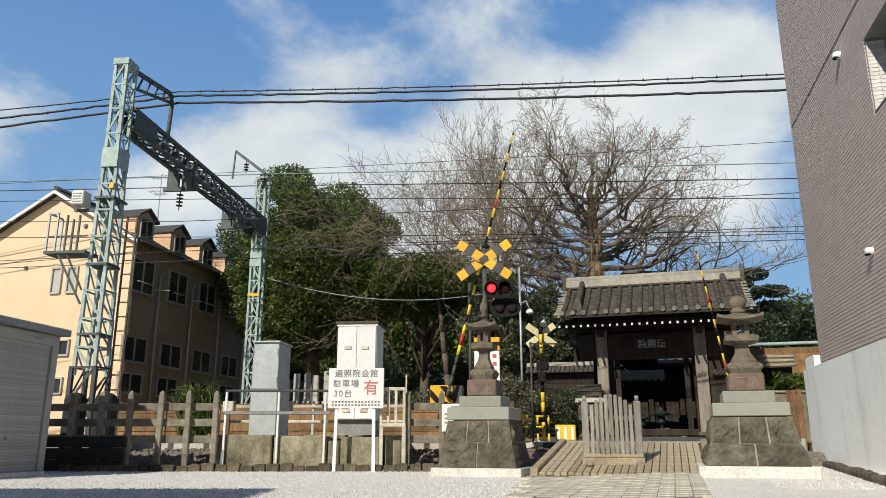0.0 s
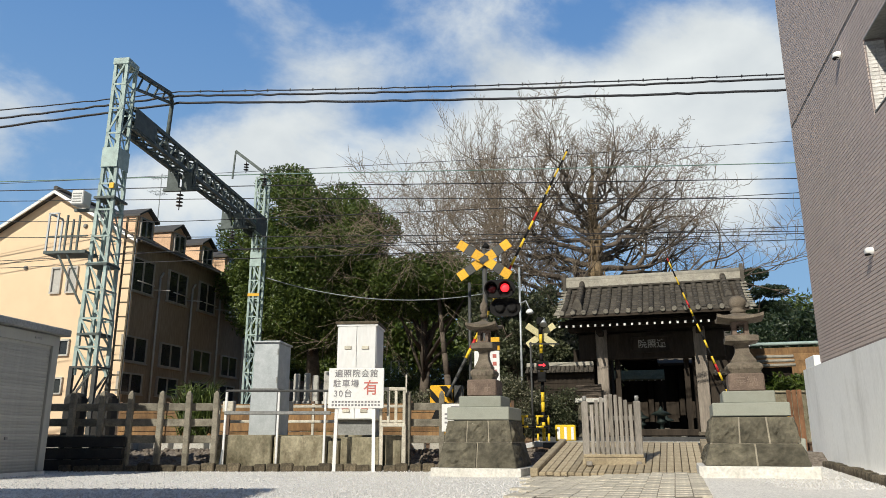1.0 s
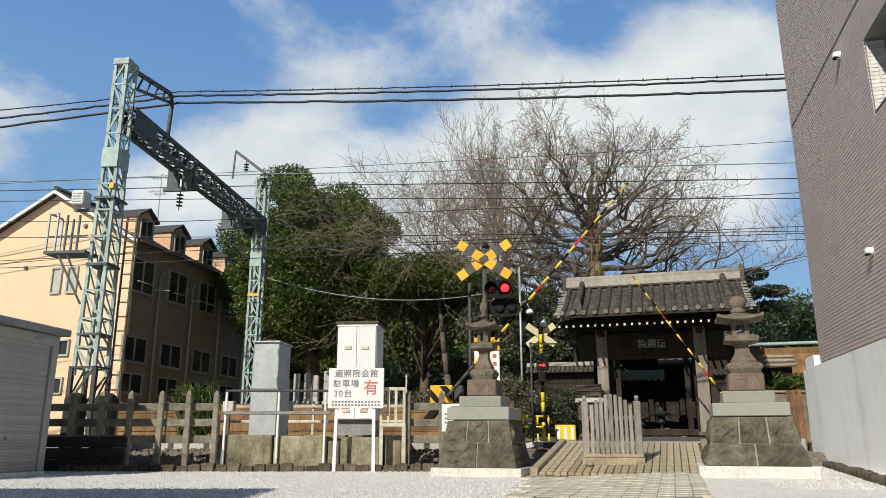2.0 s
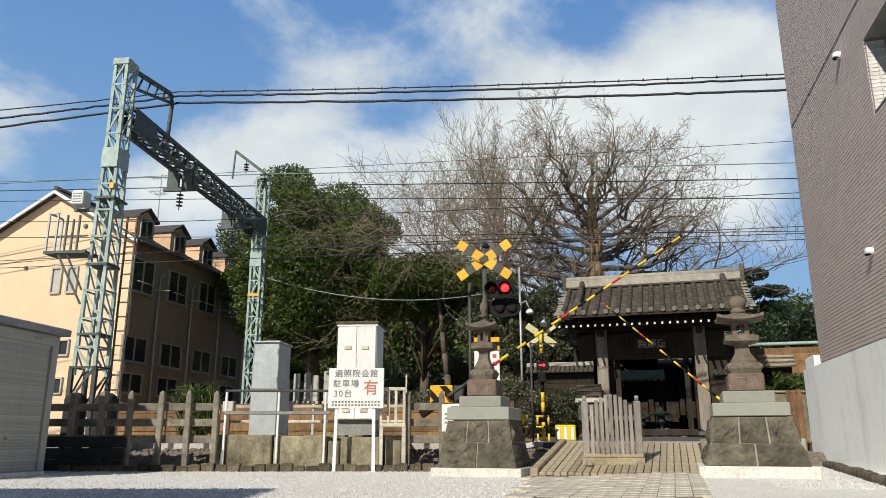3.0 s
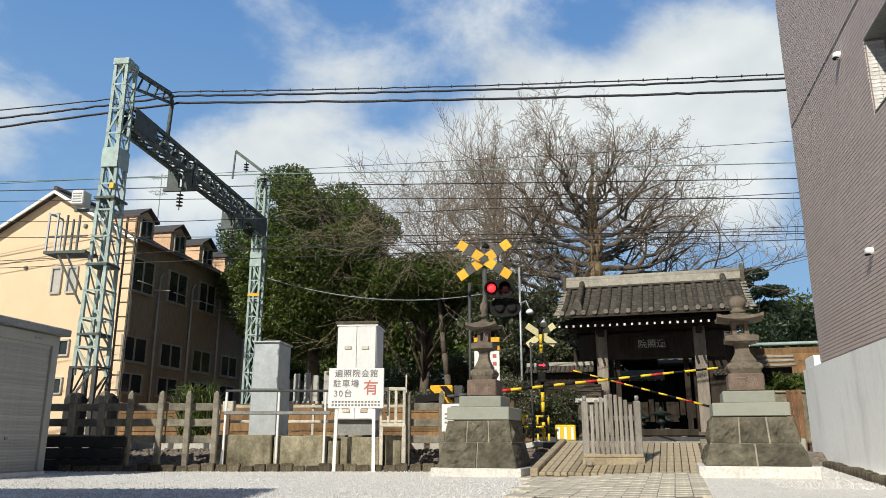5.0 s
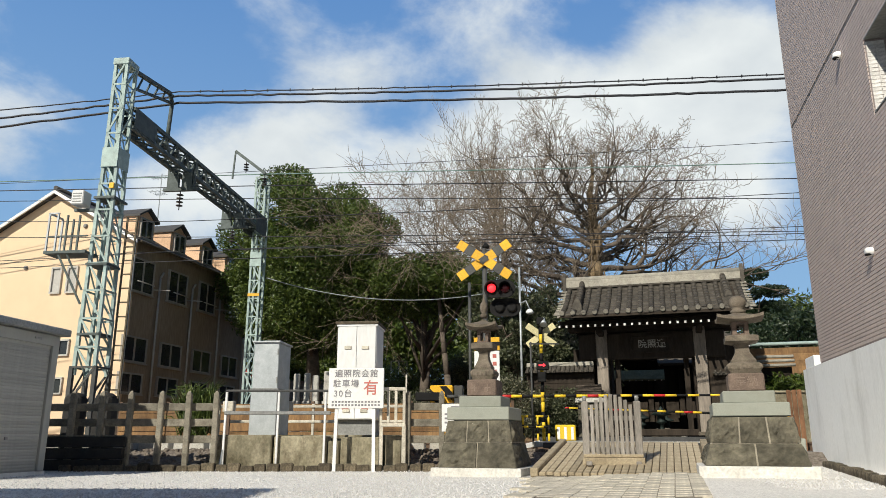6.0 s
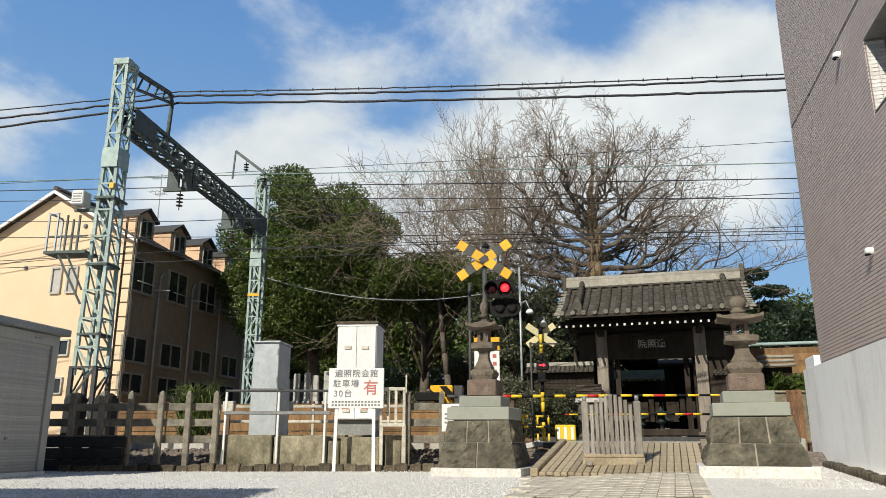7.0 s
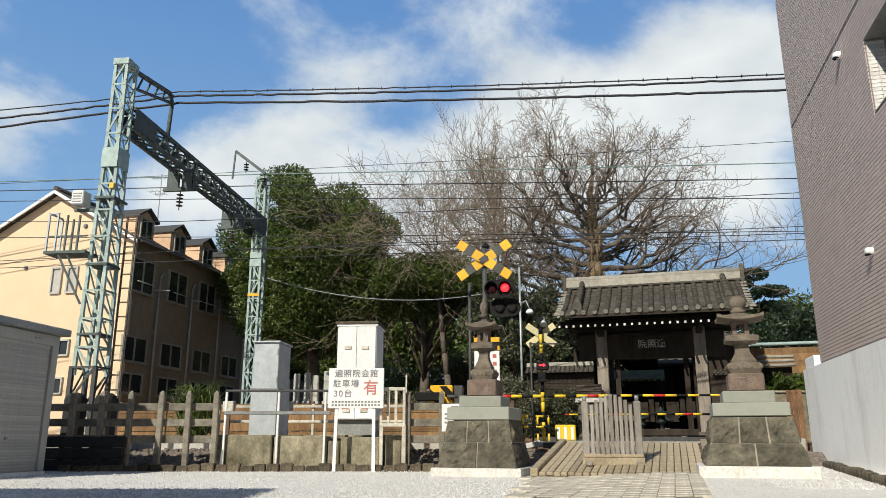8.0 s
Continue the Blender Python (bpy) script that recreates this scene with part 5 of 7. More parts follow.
def pipe_fence():
    f = thing("pipe_fence", pose(0, 13.2, 0), "pale worn steel pipe fence above the concrete blocks", "fence")
    for x in (-3.80, -2.88, -2.06):
        part("post", Mesh().box(x, 0, 0.72, 0.038, 0.038, 1.30, 0.006), PAINTWHITE, f)
    for z, r in ((1.35, 0.022), (0.97, 0.030)):
        part("rail", Mesh().box(-2.89, -0.01, z, 1.86, 0.045, r * 2, 0.01), GREYBLACK if z > 1.2 else TRIMGREY, f)
    part("diagonal_brace", Mesh().beam((-3.80, 0, 0.35), (-3.83, -0.02, 0.1), 0.04, 0.04), GALV, f)
    g = thing("metal_gate_panel", pose(-0.87, 13.0, 0), "small cream slatted metal panel on two legs", "gate panel")
    for z in (0.76, 1.37):
        part("rail", Mesh().box(0, 0, z, 0.46, 0.05, 0.06, 0.008), RAILWHITE, g)
    for x in (-0.20, -0.07, 0.06, 0.2):
        part("slat", Mesh().box(x, 0, 1.06, 0.05, 0.04, 0.56, 0.006), RAILWHITE, g)
    for x in (-0.19, 0.2):
        part("leg", Mesh().box(x, 0, 0.37, 0.07, 0.05, 0.74, 0.006), RAILWHITE, g)
    # across the tracks: boarding and a white guard rail
    w = thing("boarded_fence", pose(-4.2, 24.2, 0.45, 0, 0, TRACK), "rusty brown horizontal boarding beyond the railway", "fence")
    for j in range(4):
        for i in range(8):
            part("board", Mesh().box(-5.6 + i * 1.6, 0.02 * (i % 2), 0.15 + j * 0.29, 1.58, 0.04, 0.275, 0.006), RUSTWALL, w)
    for i in range(9):
        part("post", Mesh().box(-6.4 + i * 1.6, 0.08, 0.62, 0.10, 0.10, 1.24), RUSTRAIL, w)
    q = thing("guard_rail", pose(-3.6, 22.6, 0.3, 0, 0, TRACK), "white painted guard rail beyond the railway", "guard rail")
    for z in (0.72, 1.16):
        part("rail", Mesh().box(0.4, 0, z, 7.6, 0.05, 0.08, 0.01), RAILWHITE, q)
    for i in range(6):
        part("post", Mesh().box(-3.2 + i * 1.45, 0.05, 0.62, 0.07, 0.07, 1.24), RAILWHITE, q)
    for x in (-5.9, -4.3, 0.3):
        b = thing("relay_box", pose(x, 20.8, 0.3, 0, 0, TRACK), "small cream trackside relay box on a post", "relay box")
        part("case", Mesh().box(0, 0, 1.08, 0.30, 0.22, 0.30, 0.02), RAILWHITE, b)
        part("stem", Mesh().box(0, 0, 0.46, 0.08, 0.08, 0.94), RUSTRAIL, b)


pipe_fence()


# ---------------------------------------------------------------- trackside cabinets and signs
def cabinets():
    c = thing("grey_cabinet", pose(-3.46, 14.5, 0.58, 0, 0, TRACK), "galvanised grey trackside cabinet on concrete footing", "cabinet")
    part("lower_case", Mesh().box(0, 0.42, 0.44, 0.53, 0.84, 0.88, 0.012), GALV, c)
    part("upper_case", Mesh().box(0, 0.42, 1.33, 0.50, 0.80, 0.90, 0.012), GALV, c)
    part("seam_strip", Mesh().box(0, 0.42, 0.885, 0.56, 0.88, 0.03, 0.004), TRIMGREY, c)
    part("seam_strip", Mesh().box(0, 0.42, 0.45, 0.55, 0.87, 0.02, 0.004), TRIMGREY, c)
    part("lid", Mesh().box(0, 0.42, 1.80, 0.56, 0.88, 0.04, 0.012), GALV, c)
    part("hinge", Mesh().box(0.24, -0.02, 1.6, 0.02, 0.03, 0.12).box(0.24, -0.02, 1.05, 0.02, 0.03, 0.12), TRIMGREY, c)
    w = thing("white_cabinet", pose(-1.69, 14.5, 0.56, 0, 0, TRACK), "tall white double-door signal cabinet with brown lid", "cabinet")
    part("case", Mesh().box(0, 0.42, 1.24, 0.78, 0.84, 1.84, 0.015), CABWHITE, w)
    part("plinth", Mesh().box(0, 0.46, 0.16, 0.70, 0.70, 0.32, 0.01), TRIMGREY, w, "grey recessed plinth")
    for x in (-0.19, 0.19):
        part("sticker", Mesh().box(x, -0.0215, 0.535, 0.13, 0.003, 0.05), INKRED, w, "small faded red sticker")
    for x in (-0.19, 0.19):
        for z0, h in ((1.40, 1.46), (0.46, 0.24)):
            d = part("door", Mesh().box(x, -0.008, z0, 0.366, 0.02, h, 0.006), CABWHITE, w)
            part("handle", Mesh().box(x * 0.9, -0.026, z0 + (0.30 if h > 1 else 0.03), 0.14, 0.02, 0.07, 0.008), RAILWHITE, d, "small worn handle plate")
    part("lid", Mesh().box(0, 0.42, 2.19, 0.86, 0.94, 0.06, 0.01), STAKE, w, "brown metal lid")
    part("lid_rim", Mesh().box(0, 0.42, 2.145, 0.82, 0.90, 0.03), CABWHITE, w)


cabinets()


def parking_sign():
    s = thing("parking_sign", pose(-1.49, 12.86, 0.0, 0, 0, -2), "white temple hall parking sign on two white posts", "sign")
    bd = part("board", Mesh().box(0, 0, 1.375, 0.955, 0.03, 0.68, 0.008), PAINTWHITE, s, "white board with grey and red lettering")
    for x in (-0.325, 0.30):
        part("post", Mesh().beam((x, 0.035, 1.68), (x + (-0.02 if x < 0 else 0.02), 0.03, -0.05), 0.055, 0.04, (0, 1, 0)), PAINTWHITE, s)
    y = -0.018
    part("lettering", lettering("遍照院会館", 0.142, 0.002, 0.0012, 1.14), INK, bd, "", pose(0.0, y, 1.615))
    part("lettering", lettering("駐車場", 0.142, 0.002, 0.0012, 1.16), INK, bd, "", pose(-0.175, y, 1.445))
    part("lettering", lettering("30台", 0.145, 0.002, 0.001, 1.22), INK, bd, "", pose(-0.225, y, 1.278))
    part("lettering", lettering("有", 0.265, 0.002, 0.002), INKRED, bd, "red character", pose(0.255, y, 1.365))
    for z in (1.145, 1.090):
        for i in range(15):
            part("text_bar", Mesh().box(-0.395 + i * 0.0565, y, z, 0.034, 0.004, 0.030), INK, bd)
    n = thing("notice_sign", pose(0.16, 12.9, 0.0, 0, 0, -3), "white notice board on the fence", "sign")
    nb = part("board", Mesh().box(0, 0, 0.88, 0.36, 0.02, 0.46, 0.006), PAINTWHITE, n)
    part("post", Mesh().box(0, 0.03, 0.45, 0.05, 0.03, 0.9), RAILWHITE, n)
    for i in range(3):
        for j in range(4):
            part("text_bar", Mesh().box(-0.11 + 0.065 * j, -0.012, 0.94 - 0.07 * i, 0.045, 0.004, 0.03), INK, nb)
    part("text_bar", Mesh().box(0.05, -0.012, 1.05, 0.16, 0.004, 0.045), INK, nb)
    h = thing("hazard_board", pose(-0.02, 14.9, 0.0, 0, 0, -6), "yellow and black diagonal striped hazard board", "hazard board")
    part("panel", Mesh().box(0, 0.0, 1.38, 0.42, 0.12, 0.36, 0.02), YELLOW, h)
    for x in (-0.1, 0.14):
        part("stripe", Mesh().prism([(x - 0.10, 1.21), (x, 1.21), (x + 0.02, 1.38), (x - 0.1, 1.55), (x - 0.2 if x > 0 else x - 0.105, 1.55), (x - 0.08, 1.38)], -0.066, -0.062), BLACK, h, fix=True)
    part("stem", Mesh().box(0, 0.0, 0.7, 0.08, 0.06, 1.1), YELLOW, h)
    v = thing("crossing_notice", pose(1.15, 19.4, 0.3, 0, 0, -8), "tall white crossing notice with yellow top", "sign")
    vb = part("panel", Mesh().box(0, 0, 1.98, 0.66, 0.03, 0.95, 0.01), PAINTWHITE, v)
    part("yellow_top", Mesh().box(0, 0, 2.64, 0.68, 0.04, 0.34, 0.01), YELLOW, v, "yellow and black panel")
    part("bar", Mesh().box(0, -0.024, 2.64, 0.70, 0.006, 0.10), BLACK, v)
    part("post", Mesh().box(0, 0.04, 1.3, 0.06, 0.05, 2.6), GALV, v)
    for i in range(4):
        part("text_bar", Mesh().box(0.2, -0.018, 2.32 - i * 0.2, 0.10, 0.004, 0.10), INKRED, vb, "red unreadable writing")


parking_sign()


# ---------------------------------------------------------------- crossing signals and booms
def crossbuck(parent, z, length, width, seg, cols, y, lean=34):
    """Two crossed boards; seven-part boards are yellow at the ends and beside the dark middle."""
    cuts = [-0.5, -0.348, -0.205, -0.04, 0.04, 0.205, 0.348, 0.5] if seg == 7 else [i / seg - 0.5 for i in range(seg + 1)]
    for sg in (-1, 1):
        m = pose(0, y - 0.02 * sg, z, 0, sg * lean, 0)
        for i, (a, b) in enumerate(zip(cuts, cuts[1:])):
            part("crossbuck_segment", Mesh().box(length * (a + b) / 2, 0, 0, length * (b - a) - 0.002, 0.016, width, 0.003), cols[i % len(cols)], parent, "", m)
    if seg > 3:
        u, v = 0.33 * width / math.sin(radians(lean)), 0.33 * width / math.cos(radians(lean))
        part("crossbuck_centre", Mesh().prism([(-u, z), (0, z - v), (u, z), (0, z + v)], y - 0.044, y - 0.030), cols[1], parent, "dark diamond centre", fix=True)


def near_signal():
    s = thing("crossing_signal", pose(0.785, 13.72, 0.14, 0, 0, -8), "level crossing signal with yellow-black crossbuck and red lamps", "crossing signal")
    pole = Mesh()
    pole.tube((0, 0.1, -0.12), (0, 0.1, 3.96), 0.045, n=12)
    part("pole", pole, GREYBLACK, s)
    crossbuck(s, 3.71, 1.18, 0.18, 7, [YELLOW, GREYBLACK], 0.0)
    lit = []
    hood = Mesh()
    pts = []
    for i in range(24):
        t = 2 * math.pi * i / 24
        x = 0.12 * (1 if math.cos(t) > 0 else -1) + 0.175 * math.cos(t)
        pts.append((0.285 + x, 3.14 + 0.175 * math.sin(t)))
    hood.prism(pts, -0.02, 0.02)
    hd = part("lamp_plate", hood, BLACK, s, "black rounded lamp backing plate", fix=True)
    part("arm", Mesh().beam((0, 0.08, 3.07), (0.5, 0.08, 3.07), 0.05, 0.05), GREYBLACK, s)
    for x in (0.138, 0.39):
        z = 3.14
        ring = Mesh()
        n = 20
        for i in range(n):
            t0, t1 = 2 * math.pi * i / n, 2 * math.pi * (i + 1) / n
            if math.sin((t0 + t1) / 2) < -0.3:
                continue
            ring.beam((x + 0.115 * math.cos(t0), -0.09, z + 0.115 * math.sin(t0)), (x + 0.115 * math.cos(t1), -0.09, z + 0.115 * math.sin(t1)), 0.15, 0.006, (math.cos(t0), 0, math.sin(t0)))
        part("visor", ring, BLACK, hd)
        part("lens", Mesh().lathe([(0.09, 0.0), (0.09, 0.02), (0.06, 0.035), (0.02, 0.04)], 20, m=pose(x, -0.02, z, 90, 0, 0)), DARKLENS, hd, "dark red glass lens")
        lamp = part("lamp_light", Mesh().lathe([(0.083, 0.0), (0.083, 0.012), (0.06, 0.022), (0.02, 0.026)], 20, m=pose(0, 0, 0, 90, 0, 0)), LIT, s, "glowing red signal light", pose(x, 0.0, z))
        lit.append((lamp, x, z))
    rear = Mesh()
    rear.prism([(u + 0.09, w - 0.33) for u, w in pts], 0.18, 0.22)
    part("rear_lamp_plate", rear, BLACK, s, fix=True)
    for x in (0.27, 0.50):
        part("rear_lamp_can", Mesh().lathe([(0.10, 0), (0.10, 0.03), (0.06, 0.045)], 14, m=pose(x, 0.18, 2.81, 90, 0, 0)), BLACK, s)
    part("bell", Mesh().lathe([(0.06, 3.96), (0.075, 4.0), (0.03, 4.06)], 12, 0.03, 0.1), BLACK, s)
    p = thing("thin_pole", pose(0.52, 14.2, 0.3), "thin grey steel pole beside the stone lantern", "pole")
    part("shaft", Mesh().tube((0, 0, 0), (0, 0, 3.2), 0.028, n=8), GREYBLACK, p)
    return lit


LAMPS = near_signal()


def far_signal():
    s = thing("crossing_signal", pose(2.92, 22.0, 0.42, 0, 0, -10), "far level crossing signal with faded yellow crossbuck", "crossing signal")
    for i in range(12):
        part("pole_band", Mesh().tube((0, 0.06, i * 0.285), (0, 0.06, (i + 1) * 0.285), 0.052, n=10), (LEMON, LEMON, BLACK)[i % 3], s)
    crossbuck(s, 3.12, 1.02, 0.19, 1, [PALEYELLOW], 0.13, 36)
    part("bracket", Mesh().box(0, 0.06, 3.12, 0.13, 0.05, 0.5), BLACK, s)
    part("speaker", Mesh().lathe([(0.03, 0), (0.05, 0.12), (0.12, 0.26)][::1], 12, m=pose(0.10, 0.0, 3.62, 150, 0, 0)), GALV, s, "grey horn loudspeaker")
    part("hood_box", Mesh().box(0, 0, 3.52, 0.22, 0.2, 0.22, 0.02), BLACK, s)
    ind = part("indicator_box", Mesh().box(0.03, -0.04, 2.19, 0.36, 0.14, 0.26, 0.02), BLACK, s, "black direction indicator box")
    part("lower_box", Mesh().box(0.0, -0.04, 1.86, 0.24, 0.16, 0.30, 0.02), BLACK, s)
    arrow = Mesh().prism([(-0.10, -0.022), (0.03, -0.022), (0.03, -0.06), (0.11, 0), (0.03, 0.06), (0.03, 0.022), (-0.10, 0.022)], 0, 0.012)
    a = part("arrow_light", arrow, DIMLIT, s, "glowing red direction arrow", pose(0.02, -0.125, 2.20), fix=True)
    p = thing("thin_pole", pose(2.60, 21.9, 0.4), "thin grey pole beside the far signal", "pole")
    part("shaft", Mesh().tube((0, 0, 0), (0, 0, 2.9), 0.03, n=8), GREYBLACK, p)
    part("cross_arm", Mesh().box(0.4, 0, 2.85, 0.9, 0.04, 0.04), GREYBLACK, p)
    m = thing("boom_machine", pose(2.55, 20.8, 0.42), "yellow and black railed crossing equipment guard", "guard frame")
    for x in (-0.35, 0.05, 0.35):
        for j in range(3):
            part("upright_band", Mesh().tube((x, 0, j * 0.24), (x, 0, (j + 1) * 0.24), 0.03), (LEMON, BLACK, LEMON)[j], m)
    for z in (0.42, 0.70):
        for j in range(4):
            part("bar_band", Mesh().tube((-0.42 + j * 0.21, 0, z), (-0.21 + j * 0.21, 0, z), 0.03), (LEMON, BLACK)[j % 2], m)
    b = thing("yellow_crossing_box", pose(3.42, 21.2, 0.42, 0, 0, -12), "yellow crossing equipment box with white panels", "equipment box")
    part("case", Mesh().box(0, 0.15, 0.26, 0.56, 0.3, 0.44, 0.02), LEMON, b)
    for x in (-0.19, 0.0, 0.19):
        part("panel", Mesh().box(x, -0.006, 0.25, 0.075, 0.012, 0.34, 0.004), PAINTWHITE, b, "white panel")
    for x in (-0.22, 0.22):
        part("foot", Mesh().box(x, 0.15, 0.02, 0.08, 0.28, 0.05), BLACK, b)
    lp = thing("street_lamp", pose(2.7, 25.5, 0.5), "thin grey pole with a white lamp head", "street lamp")
    part("pole", Mesh().tube((0, 0, 0), (0, 0, 5.9), 0.042, 0.036, 10), GALV, lp)
    part("lamp_head", Mesh().lathe([(0.10, 4.22), (0.14, 4.28), (0.10, 4.36), (0.03, 4.40)], 14, 0.32, -0.1), PAINTWHITE, lp)
    part("lamp_arm", Mesh().tube((0, 0, 4.6), (0.2, -0.06, 4.7), 0.02).tube((0.2, -0.06, 4.7), (0.32, -0.1, 4.38), 0.02), GALV, lp)
    return a


ARROW = far_signal()


def boom(name, at, length, thick, label, period, flip, socket=0.0):
    """A crossing boom in its own space: it reaches along +x (or -x) from its pivot, in coloured bands."""
    b = thing(name, at, label, "crossing boom", "crossing booms")
    n = int(length / period)
    x = 0.0
    for i in range(n + 1):
        e = min(length, x + period)
        c = GREYBLACK if x < socket else (LEMON if i % 2 == 0 else (REDPAINT if i in (5, 13, 19) else BLACK))
        r0, r1 = thick * (1 - 0.45 * x / length), thick * (1 - 0.45 * e / length)
        part("band", Mesh().tube((flip * x, 0, 0), (flip * e, 0, 0), r0, r1, 10), c, b)
        x = e
        if x >= length:
            break
    part("counterweight", Mesh().box(-flip * 0.35, 0, 0, 0.5, 0.10, 0.16, 0.02), BLACK, b)
    return b


def boom_post(at, label):
    p = thing("boom_drive", at, label, "boom drive")
    part("pedestal", Mesh().box(0, 0.16, 0.42, 0.26, 0.24, 0.84, 0.02), YELLOW, p)
    cover = part("drive_cover", Mesh().box(-0.12, 0.21, 0.95, 0.44, 0.26, 0.46, 0.02), YELLOW, p, "yellow cover with black diagonal stripes")
    part("stripe", Mesh().prism([(-0.335, 1.12), (-0.335, 0.97), (-0.12, 0.735), (0.02, 0.735)], 0.074, 0.082), BLACK, cover, fix=True)
    part("stripe", Mesh().prism([(-0.16, 1.165), (-0.02, 1.165), (0.095, 1.04), (0.095, 0.88)], 0.074, 0.082), BLACK, cover, fix=True)
    part("drive_box", Mesh().box(0.2, 0.25, 0.98, 0.18, 0.24, 0.40, 0.02), GREYBLACK, p)
    part("shaft", Mesh().tube((0, 0.04, 1.0), (0, -0.05, 1.0), 0.05), BLACK, p)


boom_post(pose(0.08, 14.2, 0.34, 0, 0, -6), "boom drive machine with dark box beside the fence")
boom_post(pose(8.72, 22.4, 0.25, 0, 0, -4.5), "far boom drive machine behind the stone lantern")
BOOM_NEAR = boom("crossing_boom", pose(0.08, 14.13, 1.30, 0, 0, -6), 5.45, 0.033, "yellow and black banded crossing boom beside the lantern", 0.2, 1, 0.75)
BOOM_FAR = boom("crossing_boom", pose(8.72, 22.33, 1.23, 0, 0, -4.5), 5.06, 0.038, "yellow and black banded crossing boom before the gate", 0.26, -1)


# ---------------------------------------------------------------- temple grounds
def tiled_wall(x, y, turn, length, h, label):
    """A dark boarded garden wall with a little tiled roof."""
    w = thing("temple_wall", pose(x, y, 0.58, 0, 0, turn), label, "wall")
    part("wall_core", Mesh().box(0, 0, h / 2, length, 0.24, h, 0.01), DARKWOOD, w)
    for j in range(int(h / 0.2)):
        part("board", Mesh().box(0, -0.128, 0.1 + j * 0.2, length - 0.06, 0.02, 0.188, 0.004), DARKWOOD, w)
    part("roof_bed", Mesh().prism([(-0.42, h + 0.02), (0.42, h + 0.02), (0.05, h + 0.26), (-0.05, h + 0.26)], -length / 2, length / 2, "x"), KAWARA, w, fix=True)
    part("ridge", Mesh().box(0, 0, h + 0.32, length, 0.22, 0.16, 0.03), KAWARALIGHT, w)
    row = Mesh().tube((0, -0.44, h + 0.045), (0, -0.06, h + 0.275), 0.034, 0.03, 8).lathe([(0.046, 0), (0.046, 0.03), (0.03, 0.04)], 10, m=pose(0, -0.43, h + 0.05, 90, 0, 0)).data("cover_tile")
    n = int(length / 0.16)
    for i in range(n):
        part("cover_tile", row, KAWARA, w, "", pose(-length / 2 + 0.08 + i * 0.16, 0, 0))


tiled_wall(4.12, 26.18, PATH, 2.35, 2.14, "low dark boarded temple wall with tiled coping")
tiled_wall(9.75, 24.75, PATH, 1.5, 1.95, "dark temple wall with tiled coping behind the lantern")


